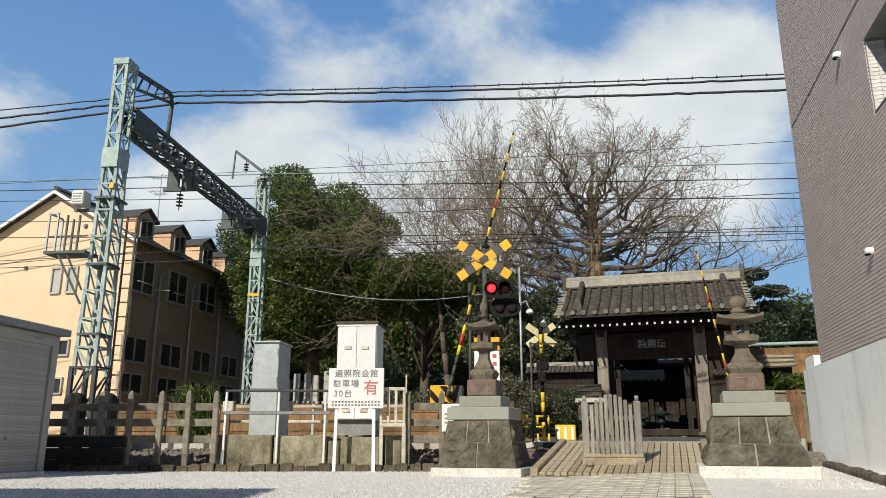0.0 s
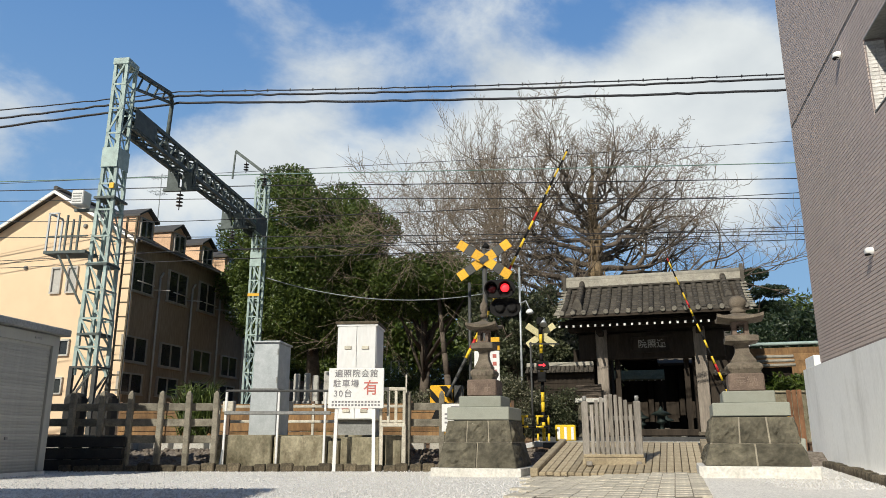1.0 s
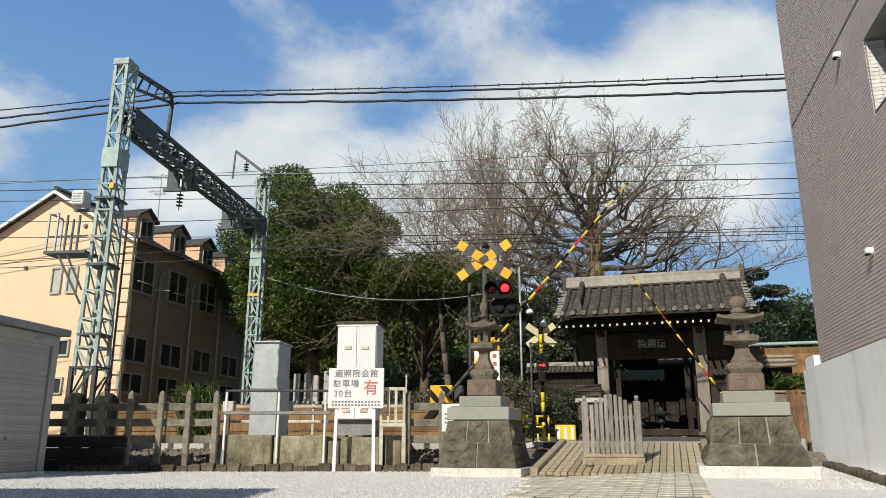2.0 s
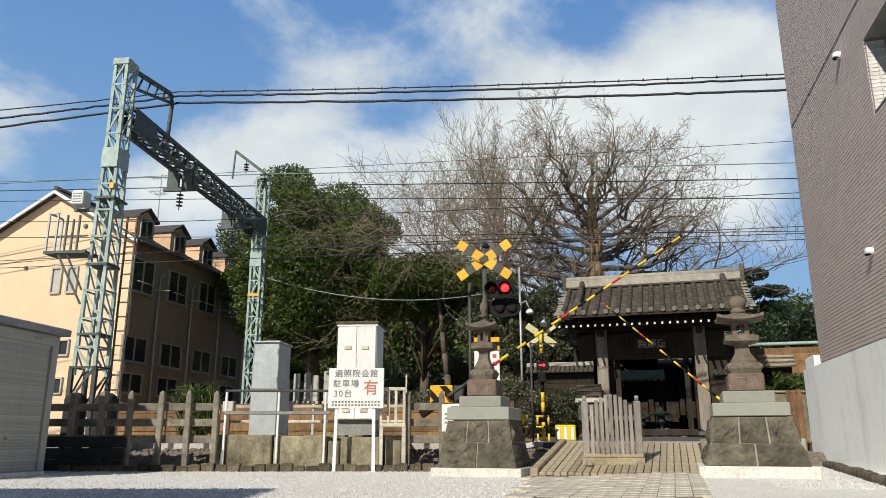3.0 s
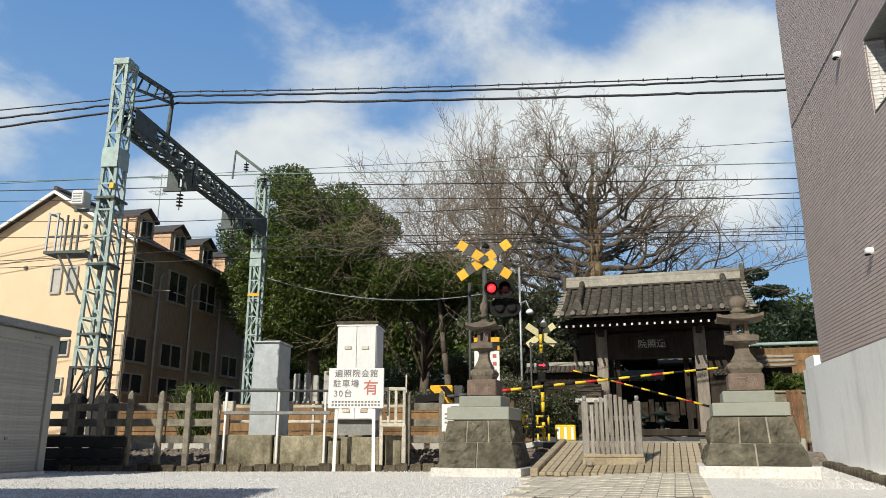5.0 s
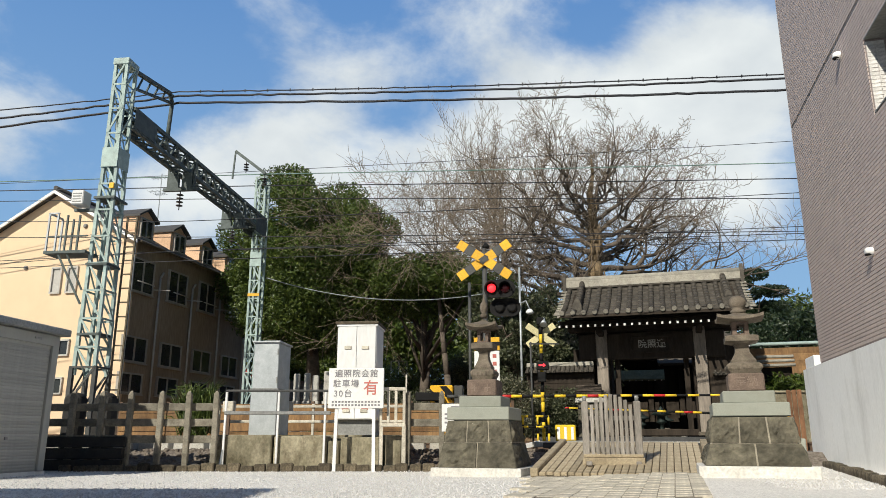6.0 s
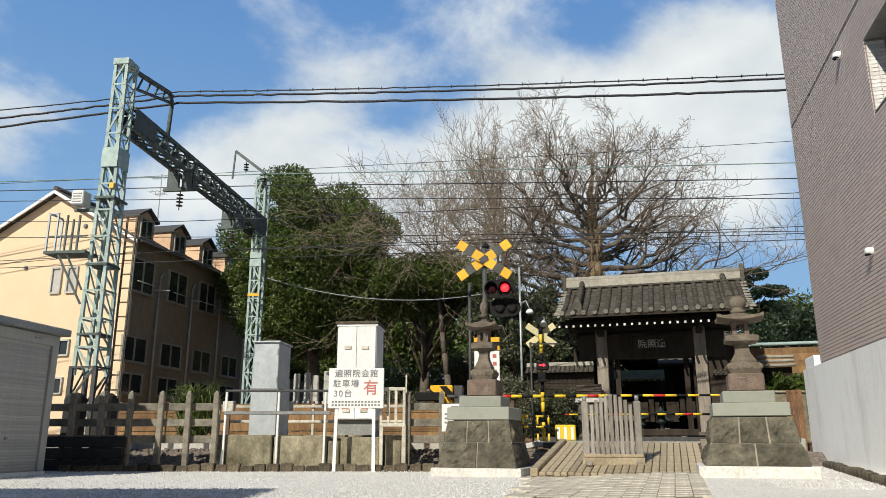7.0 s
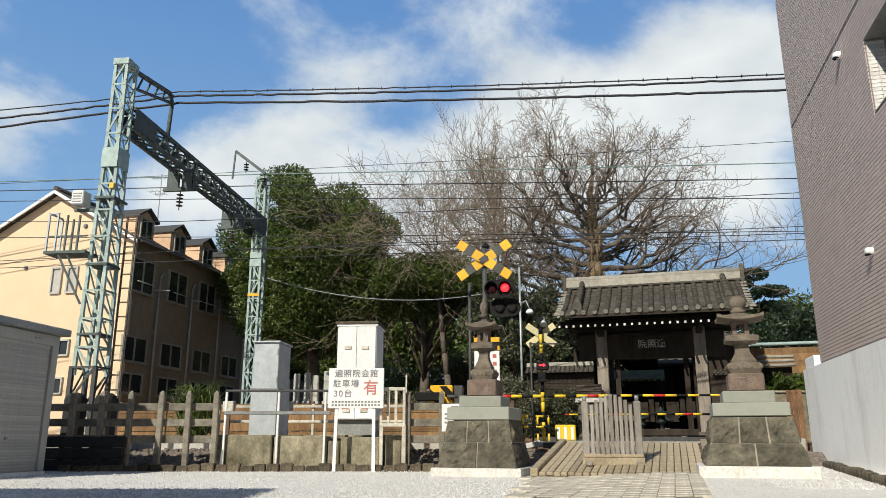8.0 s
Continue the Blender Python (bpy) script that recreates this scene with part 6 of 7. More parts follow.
def temple_hall():
    h = thing("temple_hall", pose(9.2, 33.2, 0.6, 0, 0, PATH), "dark wooden temple hall seen through the gate", "temple hall")
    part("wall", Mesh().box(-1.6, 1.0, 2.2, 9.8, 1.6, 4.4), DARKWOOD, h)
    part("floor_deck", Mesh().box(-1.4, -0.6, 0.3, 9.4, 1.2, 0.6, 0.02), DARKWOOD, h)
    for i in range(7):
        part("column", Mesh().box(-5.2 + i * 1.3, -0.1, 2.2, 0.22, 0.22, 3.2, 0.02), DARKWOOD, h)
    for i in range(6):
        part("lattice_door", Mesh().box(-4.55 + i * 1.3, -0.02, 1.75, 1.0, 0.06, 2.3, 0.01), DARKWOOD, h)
    part("roof", Mesh().prism([(-2.3, 3.15), (2.4, 3.4), (2.2, 4.9), (1.2, 5.2), (-0.6, 4.3), (-2.3, 3.33)], -7.0, 3.6, "x"), KAWARA, h, "dark tiled hall roof", fix=True)
    s = thing("small_roofed_notice", pose(7.5, 28.6, 0.5, 0, 0, PATH), "small mossy tiled roof over a stand inside the gate", "roofed stand")
    part("roof", Mesh().prism([(-0.6, 2.18), (0.5, 2.2), (0.06, 2.56), (-0.06, 2.56)], -1.1, 0.95, "x"), MOSSROOF, s, fix=True)
    for i in range(9):
        part("rafter_end", Mesh().box(-1.0 + i * 0.23, -0.60, 2.13, 0.045, 0.04, 0.045), PLASTERW, s, "white rafter end")
    for x in (-0.9, 0.75):
        part("post", Mesh().box(x, 0, 1.14, 0.12, 0.12, 2.28), DARKWOOD, s)
    s2 = thing("small_roofed_notice", pose(9.5, 29.6, 0.6, 0, 0, PATH), "grey tiled lower roof inside the temple yard", "roofed stand")
    part("roof", Mesh().prism([(-0.7, 2.78), (0.6, 2.8), (0.08, 3.12), (-0.08, 3.12)], -0.9, 0.9, "x"), KAWARA, s2, fix=True)
    for x in (-0.75, 0.75):
        part("post", Mesh().box(x, 0, 1.48, 0.12, 0.12, 2.86), DARKWOOD, s2)
    for dx, dy, sc in ((0.55, 1.5, 0.82), (0.1, 2.4, 0.7), (0.95, 2.2, 0.6)):
        b = thing("bronze_lantern", pose(7.1 + dx, 25.0 + dy, 0.6, 0, 0, PATH), "dark bronze garden lantern inside the gate", "lantern")
        part("body", Mesh().lathe([(r * sc, z * sc) for r, z in ((0.2, 0), (0.22, 0.1), (0.09, 0.22), (0.08, 0.5), (0.24, 0.58), (0.17, 0.64), (0.17, 0.84), (0.44, 0.9), (0.30, 0.99), (0.10, 1.08), (0.08, 1.16), (0.02, 1.24))], 8), BRONZE, b)
    rng = random.Random(5)
    for i in range(16):
        st = thing("garden_stone", pose(6.3 + rng.uniform(0, 2.4), 26.4 + rng.uniform(-0.3, 1.4), 0.6, 0, 0, rng.uniform(0, 90)), "weathered grey garden stone in the temple yard", "stone", "garden stones")
        r = rng.uniform(0.09, 0.2)
        part("stone", Mesh().lathe([(r, -0.02), (r * 1.05, r * 0.5), (r * 0.8, r * 1.1), (r * 0.35, r * 1.5)], 7), (GRANITE, PALECON, ROCKBLOCK)[i % 3], st)
    sh = thing("stone_shelf", pose(4.45, 25.4, 0.58, 0, 0, PATH), "pale stone ledge before the temple wall", "ledge")
    part("ledge_top", Mesh().box(0.5, 0, 1.18, 0.95, 0.3, 0.14, 0.015), PALECON, sh)
    part("ledge_body", Mesh().box(0.5, 0.05, 0.55, 0.8, 0.2, 1.12), ROCKBLOCK, sh)
    rng = random.Random(12)
    wood = thing("wood_stack", pose(4.95, 25.42, 1.83, 0, 0, PATH), "stacked brown branch wood on the stone ledge", "wood stack")
    for j in range(6):
        for i in range(7):
            part("branch", Mesh().tube((-0.42, rng.uniform(-0.1, 0.1), 0.04 + j * 0.075), (0.42, rng.uniform(-0.1, 0.1), 0.04 + j * 0.075 + rng.uniform(-0.03, 0.03)), rng.uniform(0.02, 0.04), n=6), BARK, wood)
    # an orange-brown boarded building beyond the lantern
    o = thing("boarded_shed", pose(13.3, 27.0, 0.6, 0, 0, PATH), "orange-brown boarded shed roof with pale green ridge pipe", "shed")
    part("body", Mesh().box(0.3, 1.4, 1.0, 4.4, 2.4, 2.0), DARKWOOD, o)
    for i in range(5):
        part("board", Mesh().box(0.2, -0.05 + i * 0.12, 2.12 + i * 0.24, 4.6, 0.10, 0.26, 0.01), RUSTWALL, o)
    part("ridge_pipe", Mesh().tube((-2.2, 0.6, 3.38), (2.6, 0.6, 3.38), 0.07), STEELGREEN, o, "pale green ridge pipe")
    part("pipe_end", Mesh().box(-1.95, 0.45, 3.42, 0.14, 0.14, 0.30, 0.02), PAINTWHITE, o)
    g = thing("lower_roof", pose(11.4, 25.4, 0.6, 0, 0, PATH), "pale green tiled lower roof beside the shed", "roof")
    for j in range(3):
        part("course", Mesh().box(0, j * 0.14, 2.35 + j * 0.16, 1.2, 0.2, 0.09, 0.02), KAWARALIGHT, g)
    part("support", Mesh().box(0, 0.4, 1.15, 1.0, 0.4, 2.3), DARKWOOD, g)
    d = thing("far_house", pose(24.5, 58.0, 3.55, 0, 0, -10), "far grey house roof behind the trees", "house")
    part("wall", Mesh().box(0, 2, 2.0, 9, 4, 4.0), TANWALL, d)
    part("roof", Mesh().prism([(-0.6, 3.9), (4.6, 3.9), (2, 5.2)], -5, 5, "x"), KAWARA, d, fix=True)


temple_hall()


def corner_clutter():
    b = thing("brown_boards", pose(7.12, 14.95, 0.0, 0, 0, -14), "brown boards leaning beside the concrete base", "boards")
    for i in range(3):
        part("board", Mesh().box(-0.02 - i * 0.09, 0.04 * i, 0.74, 0.085, 0.03, 1.48, 0.006), RUSTBOARD, b)
    k = thing("grey_block", pose(5.36, 11.6, 0.08, 0, 0, PATH), "pale grey stone block beside the lantern plinth", "block")
    part("stone", Mesh().box(0, 0, 0.23, 0.26, 0.3, 0.46, 0.015), GREENSLAB, k)
    y = thing("marker_post", pose(7.0, 15.3, 0.0), "yellow and white marker post", "marker post")
    part("post", Mesh().box(0, 0, 0.5, 0.05, 0.05, 1.0, 0.005), YELLOW, y)
    part("sleeve", Mesh().box(0.07, 0, 0.55, 0.06, 0.05, 0.9, 0.005), PAINTWHITE, y)
    w = thing("mossy_wall", pose(9.2, 20.6, 0.3, 0, 0, -6), "low mossy concrete wall beyond the railway", "wall")
    part("wall_body", Mesh().box(0, 0, 0.72, 1.6, 0.2, 1.44, 0.02), MOSSCON, w)
    part("coping", Mesh().box(0, -0.01, 1.47, 1.66, 0.28, 0.06, 0.01), MOSSCON, w)
    p = thing("crossing_corner_panel", pose(1.55, 14.2, 0.3, 0, 0, 25), "white edged panel at the crossing corner", "panel")
    part("panel", Mesh().prism([(-0.28, 0.0), (0.30, 0.12), (0.30, 0.2), (-0.22, 0.10)], 0, 0.05), PAINTWHITE, p, fix=True)


corner_clutter()


def shrubs():
    spec = [  # x, y, z, half sizes, clumps, leaves, size, material, label
        (2.6, 24.6, 0.5, (0.75, 0.5, 1.0), 26, 8000, 0.045, LEAFLIGHT, "pale flowering shrub beside the far signal"),
        (-1.2, 27.0, 0.6, (1.1, 0.6, 0.75), 26, 8500, 0.048, LEAFLIGHT, "pale green shrub beneath dark trees"),
        (-4.2, 26.5, 0.5, (0.6, 0.4, 0.45), 12, 1800, 0.07, LEAF, "small dark shrub on the bank"),
        (1.0, 34.0, 1.0, (2.0, 0.8, 1.5), 40, 14000, 0.065, LEAFGREY, "dark hedge beneath the trees"),
        (-2.9, 35.0, 1.6, (2.6, 0.8, 0.85), 40, 12000, 0.07, LEAF, "dark hedge under the evergreen tree"),
        (3.9, 25.5, 0.6, (1.0, 0.3, 0.8), 26, 6500, 0.045, LEAFGREY, "dark shrub before the temple wall"),
        (11.6, 25.2, 1.4, (0.8, 0.5, 0.6), 16, 3000, 0.09, LEAF, "dark shrub behind the lantern"),
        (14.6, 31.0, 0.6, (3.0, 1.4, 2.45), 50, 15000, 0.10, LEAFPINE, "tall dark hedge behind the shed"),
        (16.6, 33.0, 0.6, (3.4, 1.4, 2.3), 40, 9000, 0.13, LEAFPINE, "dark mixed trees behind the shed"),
        (22.0, 44.0, 3.0, (5.0, 2.0, 2.6), 40, 7000, 0.18, LEAF, "far dark trees on the skyline"),
        (-7.4, 42.3, 3.4, (4.4, 0.6, 1.0), 44, 12000, 0.10, LEAF, "clipped hedge along the raised lane"),
        (2.9, 42.3, 3.4, (3.0, 0.6, 1.0), 36, 10000, 0.10, LEAF, "clipped hedge along the raised lane"),
        (-12.0, 54.0, 3.8, (13.0, 2.0, 4.5), 110, 44000, 0.20, LEAF, "far dark woods behind the lane"),
        (9.0, 56.0, 3.8, (13.0, 2.0, 3.2), 100, 36000, 0.20, LEAF, "far dark woods beyond the temple"),
        (5.3, 31.5, 0.6, (1.6, 1.2, 2.3), 36, 12000, 0.07, LEAFGREY, "dark evergreen shrub behind the gate"),
        (13.0, 37.5, 0.6, (2.6, 1.6, 2.2), 34, 6500, 0.12, LEAF, "dark evergreen trees behind the temple gate"),
    ]
    for k, (x, y, z, r, n, count, size, lm, label) in enumerate(spec):
        leafy_tree("shrub", pose(x, y, z), (0, 0, r[2] * 1.05), r, n, 0.42 * max(r[0], r[2]) ** 0.7, count, size, lm, 40 + k, label, 0.04 + 0.03 * r[0], "shrub", 0.8, 0.2)
    # a clump of long arching blades
    rng = random.Random(3)
    s = thing("spiky_shrub", pose(-7.15, 21.9, 0.3), "spiky green shrub of long arching blades beside the railway", "shrub")
    bl = Mesh()
    for i in range(420):
        a, o = rng.uniform(0, 6.283), rng.uniform(0.05, 0.62)
        p0 = Vector((rng.uniform(-0.45, 0.45), rng.uniform(-0.2, 0.2), rng.uniform(0.2, 1.35)))
        p1 = p0 + Vector((math.cos(a) * o * 0.45, math.sin(a) * o * 0.3, rng.uniform(0.25, 0.5)))
        p2 = p1 + Vector((math.cos(a) * o * 0.6, math.sin(a) * o * 0.4, rng.uniform(-0.12, 0.32)))
        bl.tube(p0, p1, 0.022, 0.016, 3)
        bl.tube(p1, p2, 0.016, 0.003, 3)
    tagged(part("blade_clump", bl, LEAF, s), kind="stuff")
    part("stem", Mesh().tube((0, 0, 0), (0.05, 0, 1.3), 0.07, 0.05, 7).tube((0, 0, 0), (-0.3, 0, 1.1), 0.06, 0.03, 6), BARK, s)
    rng = random.Random(9)
    for i in range(7):
        g = thing("grave_stone", pose(-5.75 + i * 0.36 + rng.uniform(-0.08, 0.08), 27.6 + rng.uniform(-0.3, 0.3), 0.6), "pale grey upright grave stone on a stepped plinth", "grave stone", "grave stones")
        hgt = rng.uniform(0.75, 1.25)
        part("slab", Mesh().box(0, 0, 1.22 + hgt / 2, 0.22, 0.2, hgt, 0.03), PALECON, g)
        part("plinth", Mesh().box(0, 0, 0.45, 0.34, 0.42, 0.94, 0.02), PALECON, g)
        part("step", Mesh().box(0, 0, 1.08, 0.29, 0.32, 0.32, 0.02), PALECON, g)
    f = thing("bank_fence", pose(-2.17, 36.5, 2.35), "pale thin pipe frame on the bank", "fence")
    for x in (-0.38, 0.0, 0.40):
        part("post", Mesh().tube((x, 0, 0), (x, 0, 1.86), 0.022), RAILWHITE, f)
    for z in (1.42, 1.85):
        part("rail", Mesh().tube((-0.4, 0, z), (0.42, 0, z), 0.02), RAILWHITE, f)
    k = thing("bank_post", pose(-1.43, 29.2, 0.6), "single pale post before the bank shrub", "post")
    part("shaft", Mesh().tube((0, 0, 0), (0, 0, 2.35), 0.03, n=8), RAILWHITE, k)


shrubs()


def red_car():
    c = thing("red_car", pose(17.8, 45.0, 3.53), "red hatchback car driving behind the hedge", "car")
    # it drives towards -x; local x is its length
    body = Mesh().prism([(-2.1, 0.28), (-1.95, 0.22), (1.95, 0.22), (2.1, 0.32), (2.1, 0.82), (2.0, 1.0), (-0.9, 1.0), (-1.7, 0.92), (-2.08, 0.72)], -0.84, 0.84)
    part("body", body, CARRED, c, fix=True)
    part("cabin", Mesh().prism([(-0.95, 0.99), (2.0, 0.99), (1.75, 1.42), (1.2, 1.52), (0.0, 1.52), (-0.3, 1.46)], -0.72, 0.72), CARRED, c, fix=True)
    for y in (-0.725, 0.725):
        part("side_window", Mesh().prism([(-0.62, 1.05), (0.5, 1.05), (0.5, 1.42), (-0.2, 1.42)], y - 0.012, y + 0.012), PANE, c, fix=True)
        part("side_window", Mesh().prism([(0.58, 1.05), (1.75, 1.05), (1.55, 1.4), (0.58, 1.42)], y - 0.012, y + 0.012), PANE, c, fix=True)
    part("windscreen", Mesh().beam((-0.86, 0, 1.06), (-0.36, 0, 1.43), 1.3, 0.02), PANE, c)
    for x in (-1.3, 1.3):
        for y in (-0.78, 0.78):
            w = part("wheel", Mesh().lathe([(0.30, -0.1), (0.32, -0.06), (0.32, 0.06), (0.30, 0.1)], 20, m=pose(x, y, 0.32, 90, 0, 0)), BLACK, c)
            part("rim", Mesh().lathe([(0.2, -0.11), (0.2, 0.11)], 14, m=pose(x, y, 0.32, 90, 0, 0)), GALV, w)
    for y in (-0.6, 0.6):
        part("headlight", Mesh().box(-2.05, y, 0.70, 0.10, 0.3, 0.14, 0.03), PLASTIC, c)
    return c


RED_CAR = red_car()


# ---------------------------------------------------------------- wall details of the near building
def building_details():
    b = BUILDING
    crs = Mesh()
    z = 1.83
    while z < 10.7:
        if 4.54 < z < 5.62:
            crs.box(-0.006, -2.19, z + 0.026, 0.012, 4.36, 0.046)
            crs.box(-0.006, -12.5, z + 0.026, 0.012, 10.9, 0.046)
        elif not 6.17 < z < 6.22:
            crs.box(-0.006, -9.0, z + 0.026, 0.012, 17.96, 0.046)
        z += 0.056
    tagged(part("tile_course_facing", crs, TILEPINK, b, "mauve-grey tile courses"), kind="stuff")
    part("movement_joint", Mesh().box(-0.008, -9.0, 6.21, 0.012, 17.9, 0.012), TRIMGREY, b, "dark movement joint")
    for y, z in ((-3.38, 5.96), (-3.54, 2.97)):
        v = part("vent_hood", Mesh().lathe([(0.055, -0.02), (0.06, 0.03), (0.055, 0.08), (0.03, 0.11)], 14, m=pose(0, y, z, 0, -90, 0)), PAINTWHITE, b, "white round vent hood")
        part("vent_mouth", Mesh().lathe([(0.045, 0), (0.045, 0.02)], 12, m=pose(-0.07, y, z - 0.055)), BLACK, v)
    # window recess lined with white tiles
    w = part("window", Mesh().box(0.27, -5.7, 4.64, 0.06, 2.56, 0.08).box(0.27, -5.7, 5.58, 0.06, 2.56, 0.08).box(0.27, -4.45, 5.11, 0.06, 0.06, 0.86).box(0.27, -6.95, 5.11, 0.06, 0.06, 0.86), TRIMGREY, b, "recessed window with white tiled reveal")
    part("pane", Mesh().box(0.28, -5.7, 5.11, 0.02, 2.44, 0.86), PANE, w)
    part("sill", Mesh().box(0.11, -5.7, 4.592, 0.26, 2.56, 0.02), TRIMGREY, w, "dark metal sill")
    part("head_trim", Mesh().box(0.11, -5.7, 5.63, 0.26, 2.56, 0.016), TRIMGREY, w, "dark metal window head")
    tm = Mesh().box(0, 0, 0, 0.105, 0.012, 0.048).data("reveal_tile")
    for k in range(18):
        for j in range(2):
            part("reveal_tile", tm, WHITETILE, w, "", pose(0.057 + 0.11 * j, -4.408, 4.635 + k * 0.055))


building_details()


def behind_camera():
    """Plain unseen houses closing the car park behind the camera; the first throws its shadow."""
    h = thing("unseen_house", pose(-10.5, -2.0, 0.0, 0, 0, 0), "plain rendered house behind the car park", "house")
    part("wall", Mesh().box(0, 0, 3.4, 8.0, 5.0, 6.8), CONCRETE, h)
    # Unseen block added to shade the near gravel and cut bounce and sky light.
    k = thing("unseen_house", pose(-1.4, -5.2, 0.0, 0, 0, 0), "unseen plain tan block added to shade the near gravel", "house")
    part("wall", Mesh().box(0, 0, 3.6, 9.6, 4.0, 7.2), TANWALL, k)


behind_camera()


# ---------------------------------------------------------------- drifting clouds, far off
def clouds():
    m = bpy.data.materials.new("cloud_sky")
    m.use_nodes = True
    n, l = m.node_tree.nodes, m.node_tree.links
    n.remove(n["Principled BSDF"])
    tc = n.new("ShaderNodeTexCoord")
    sep = n.new("ShaderNodeSeparateXYZ")
    mp = n.new("ShaderNodeMapping")
    mp.inputs["Scale"].default_value = (1 / 2000, 1 / 2000, 1 / 2000)
    l.new(tc.outputs["Object"], mp.inputs["Vector"])
    l.new(mp.outputs["Vector"], sep.inputs[0])
    mp2 = n.new("ShaderNodeMapping")
    mp2.inputs["Scale"].default_value = (1.0, 1.0, 1.45)
    mp2.inputs["Rotation"].default_value = (0, radians(-18), 0)
    mp2.inputs["Location"].default_value = (7.7, 1.2, 3.3)
    l.new(mp.outputs["Vector"], mp2.inputs["Vector"])
    nz = n.new("ShaderNodeTexNoise")
    nz.inputs["Scale"].default_value, nz.inputs["Detail"].default_value, nz.inputs["Roughness"].default_value, nz.inputs["Distortion"].default_value = 4.2, 11, 0.60, 0.2
    l.new(mp2.outputs["Vector"], nz.inputs["Vector"])
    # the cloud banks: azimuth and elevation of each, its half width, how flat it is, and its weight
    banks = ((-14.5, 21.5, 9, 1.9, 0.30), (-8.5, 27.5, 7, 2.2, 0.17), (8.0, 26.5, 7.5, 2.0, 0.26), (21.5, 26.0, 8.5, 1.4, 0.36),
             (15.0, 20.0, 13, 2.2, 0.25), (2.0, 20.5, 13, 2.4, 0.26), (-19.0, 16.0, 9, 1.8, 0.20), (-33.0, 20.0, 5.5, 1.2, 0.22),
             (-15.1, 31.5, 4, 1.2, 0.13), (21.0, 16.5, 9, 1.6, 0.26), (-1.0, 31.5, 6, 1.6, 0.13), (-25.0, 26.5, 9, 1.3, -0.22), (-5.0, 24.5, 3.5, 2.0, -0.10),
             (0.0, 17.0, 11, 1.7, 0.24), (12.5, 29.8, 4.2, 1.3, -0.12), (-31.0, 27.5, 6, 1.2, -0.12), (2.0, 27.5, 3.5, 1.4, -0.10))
    total = nz.outputs["Fac"]
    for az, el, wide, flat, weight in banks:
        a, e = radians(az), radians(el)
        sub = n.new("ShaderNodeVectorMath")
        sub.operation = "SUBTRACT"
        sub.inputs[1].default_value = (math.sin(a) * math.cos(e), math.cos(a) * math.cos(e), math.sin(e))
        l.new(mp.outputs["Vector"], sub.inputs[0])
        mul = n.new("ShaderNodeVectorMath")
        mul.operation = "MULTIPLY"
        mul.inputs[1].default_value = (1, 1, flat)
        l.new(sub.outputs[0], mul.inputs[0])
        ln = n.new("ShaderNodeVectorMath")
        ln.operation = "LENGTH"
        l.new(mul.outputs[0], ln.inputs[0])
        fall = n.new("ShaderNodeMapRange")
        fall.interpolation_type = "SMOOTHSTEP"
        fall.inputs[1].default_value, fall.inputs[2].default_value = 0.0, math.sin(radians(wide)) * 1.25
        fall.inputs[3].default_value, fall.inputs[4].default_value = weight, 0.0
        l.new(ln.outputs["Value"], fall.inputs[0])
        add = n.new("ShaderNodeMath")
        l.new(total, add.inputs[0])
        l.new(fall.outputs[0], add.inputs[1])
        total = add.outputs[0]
    cv = n.new("ShaderNodeMapRange")
    cv.inputs[1].default_value, cv.inputs[2].default_value = 0.47, 0.80
    cv.interpolation_type = "SMOOTHSTEP"
    l.new(total, cv.inputs[0])
    blue = n.new("ShaderNodeValToRGB")
    blue.color_ramp.elements[0].position, blue.color_ramp.elements[0].color = 0.05, (0.33, 0.54, 0.80, 1)
    blue.color_ramp.elements[1].position, blue.color_ramp.elements[1].color = 0.62, (0.10, 0.245, 0.57, 1)
    l.new(sep.outputs["Z"], blue.inputs["Fac"])
    nz2 = n.new("ShaderNodeTexNoise")
    nz2.inputs["Scale"].default_value, nz2.inputs["Detail"].default_value = 7.0, 7
    l.new(mp2.outputs["Vector"], nz2.inputs["Vector"])
    white = n.new("ShaderNodeValToRGB")
    white.color_ramp.elements[0].position, white.color_ramp.elements[0].color = 0.30, (0.66, 0.70, 0.75, 1)
    white.color_ramp.elements[1].position, white.color_ramp.elements[1].color = 0.68, (0.90, 0.92, 0.93, 1)
    l.new(nz2.outputs["Fac"], white.inputs["Fac"])
    mx = n.new("ShaderNodeMixRGB")
    l.new(cv.outputs[0], mx.inputs[0])
    l.new(blue.outputs["Color"], mx.inputs[1])
    l.new(white.outputs["Color"], mx.inputs[2])
    em = n.new("ShaderNodeEmission")
    l.new(mx.outputs[0], em.inputs["Color"])
    em.inputs["Strength"].default_value = 1.02
    l.new(em.outputs[0], n["Material Output"].inputs["Surface"])
    d = Mesh()
    na, ne, R = 40, 20, 2000
    vs = []
    for j in range(ne + 1):
        for i in range(na + 1):
            a, e = radians(-75 + 150 * i / na), radians(-1.0 + 66 * j / ne)
            vs.append((R * math.sin(a) * math.cos(e), R * math.cos(a) * math.cos(e), R * math.sin(e)))
    w = na + 1
    d.add(vs, [(j * w + i, (j + 1) * w + i, (j + 1) * w + i + 1, j * w + i + 1) for j in range(ne) for i in range(na)], True)
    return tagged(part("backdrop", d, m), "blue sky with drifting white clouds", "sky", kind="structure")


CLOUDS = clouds()


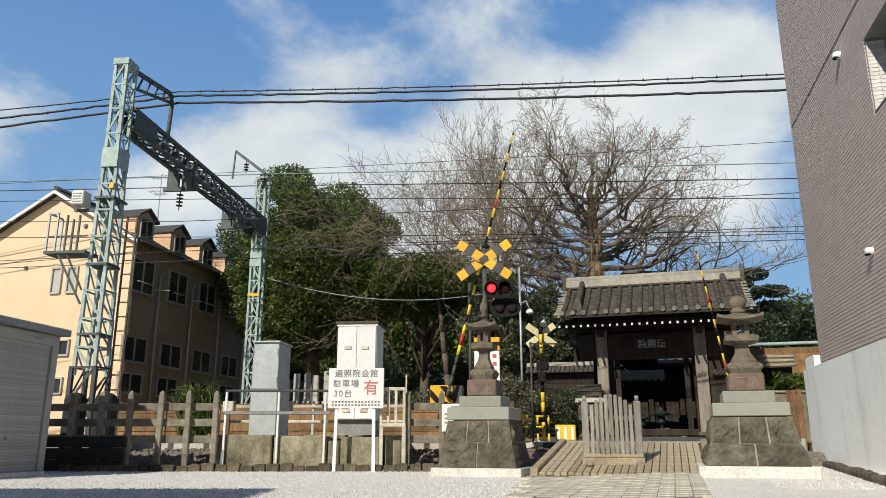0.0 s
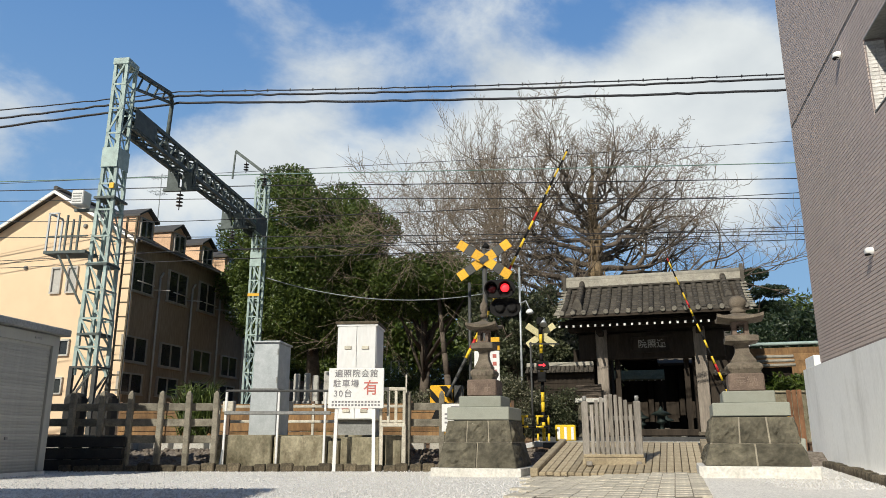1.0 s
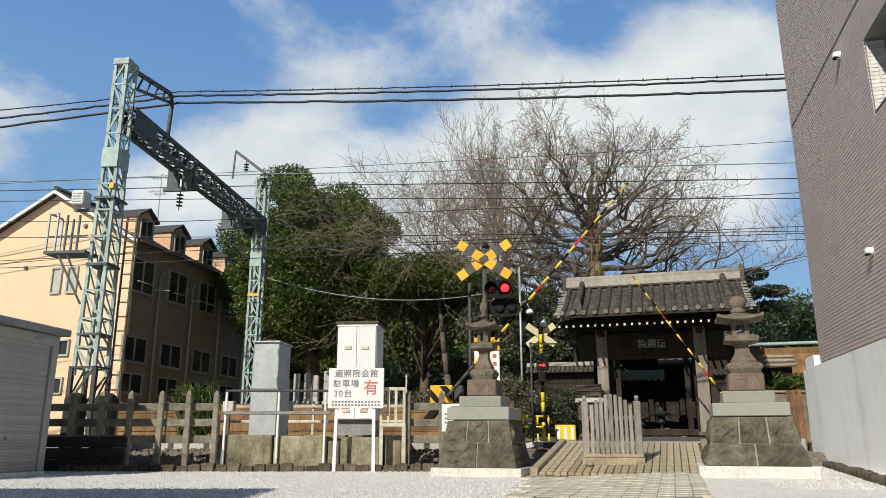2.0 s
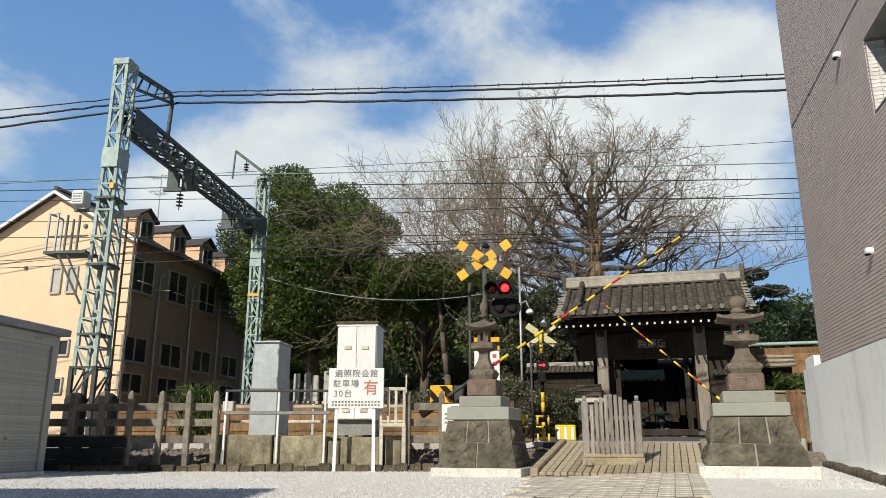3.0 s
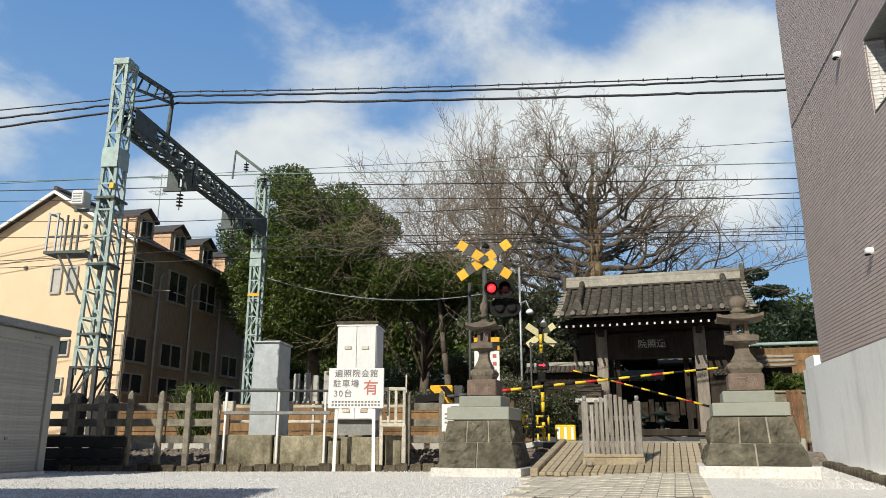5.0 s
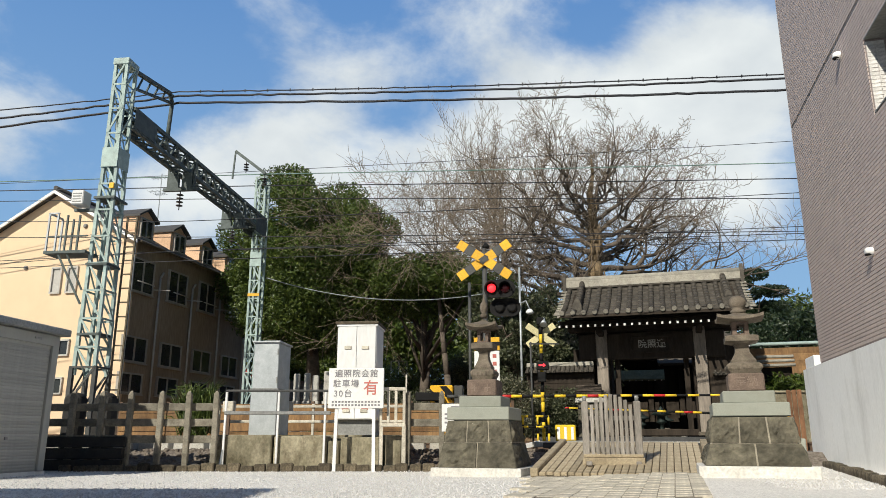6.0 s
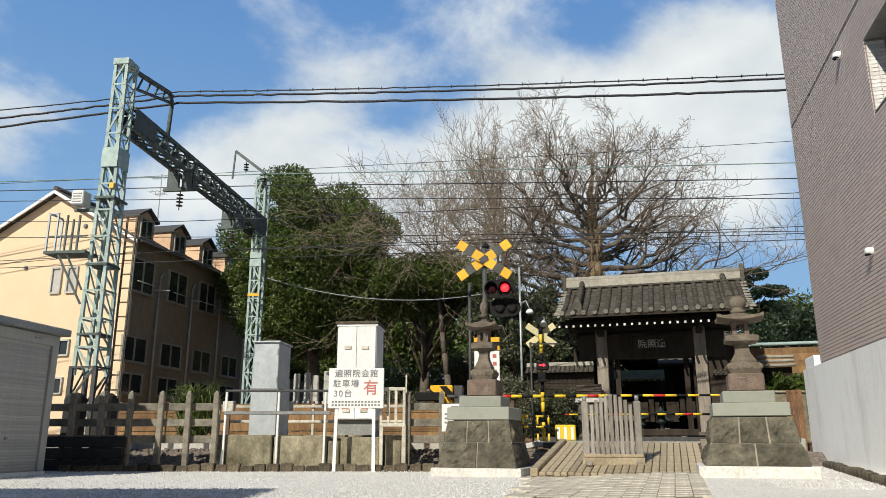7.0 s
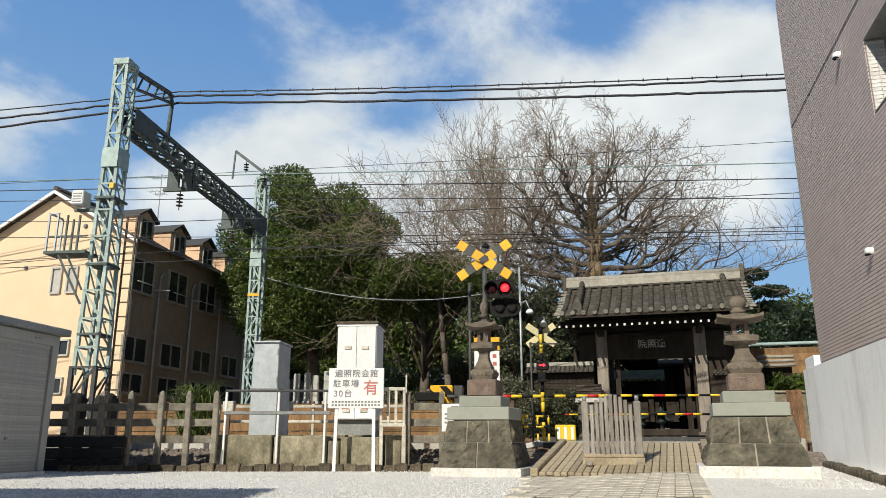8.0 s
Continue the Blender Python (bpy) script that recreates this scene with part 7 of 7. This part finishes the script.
# ---------------------------------------------------------------- what moves
def motions():
    # booms: seconds and degrees above level
    near = [(0, 75.5), (0.4, 71.9), (0.8, 66.5), (1.2, 60.2), (1.5, 55.9), (1.7, 53.3), (2.8, 36.5), (3.2, 30.9), (3.6, 25.5), (4.0, 19.9), (4.4, 13.9), (4.7, 9.8), (5.2, 3.0), (5.6, 0.0), (8.0, 0.0)]
    far = [(0, 81.0), (0.4, 77.5), (1.2, 67.3), (1.5, 62.5), (1.7, 60.2), (2.8, 44.6), (3.2, 39.3), (3.6, 33.8), (4.0, 28.6), (4.4, 23.3), (4.7, 19.6), (5.3, 10.8), (5.8, 4.3), (6.0, 2.2), (6.2, 0.4), (6.5, 0.0), (8.0, 0.0)]
    walk(BOOM_NEAR, [(t, Matrix.Translation((0.08, 14.13, 1.30)) @ Matrix.Rotation(radians(-6), 4, "Z") @ Matrix.Rotation(radians(-a), 4, "Y")) for t, a in near])
    walk(BOOM_FAR, [(t, Matrix.Translation((8.72, 22.33, 1.23)) @ Matrix.Rotation(radians(-4.5), 4, "Z") @ Matrix.Rotation(radians(a), 4, "Y")) for t, a in far])
    # the two signal lights take turns: each comes up to its lens when it is lit and draws back into its can
    swaps = [0.45, 1.05, 1.65, 2.25, 2.85, 3.45, 4.05, 4.65, 5.25, 5.85, 6.45, 7.03, 7.6]
    for k, (lamp, x, z) in enumerate(LAMPS):
        on = k == 0
        rows = [(0.0, pose(x, -0.062 if on else 0.0, z))]
        for t in swaps:
            rows.append((t - 0.02, pose(x, -0.062 if on else 0.0, z)))
            on = not on
            rows.append((t + 0.02, pose(x, -0.062 if on else 0.0, z)))
        rows.append((8.0, pose(x, -0.062 if on else 0.0, z)))
        walk(lamp, rows)
    walk(ARROW, [(0.0, pose(0.02, -0.06, 2.20)), (0.07, pose(0.02, -0.06, 2.20)), (0.13, pose(0.02, -0.125, 2.20)), (8.0, pose(0.02, -0.125, 2.20))])
    walk(RED_CAR, [(0.0, pose(17.8, 45.0, 3.53)), (8.0, pose(-19.8, 45.0, 3.53))])
    walk(CLOUDS, [(0.0, pose(0, 0, 0, 0, 0, 0)), (8.0, pose(0, 0, 0, 0, 0, -1.2))])


motions()
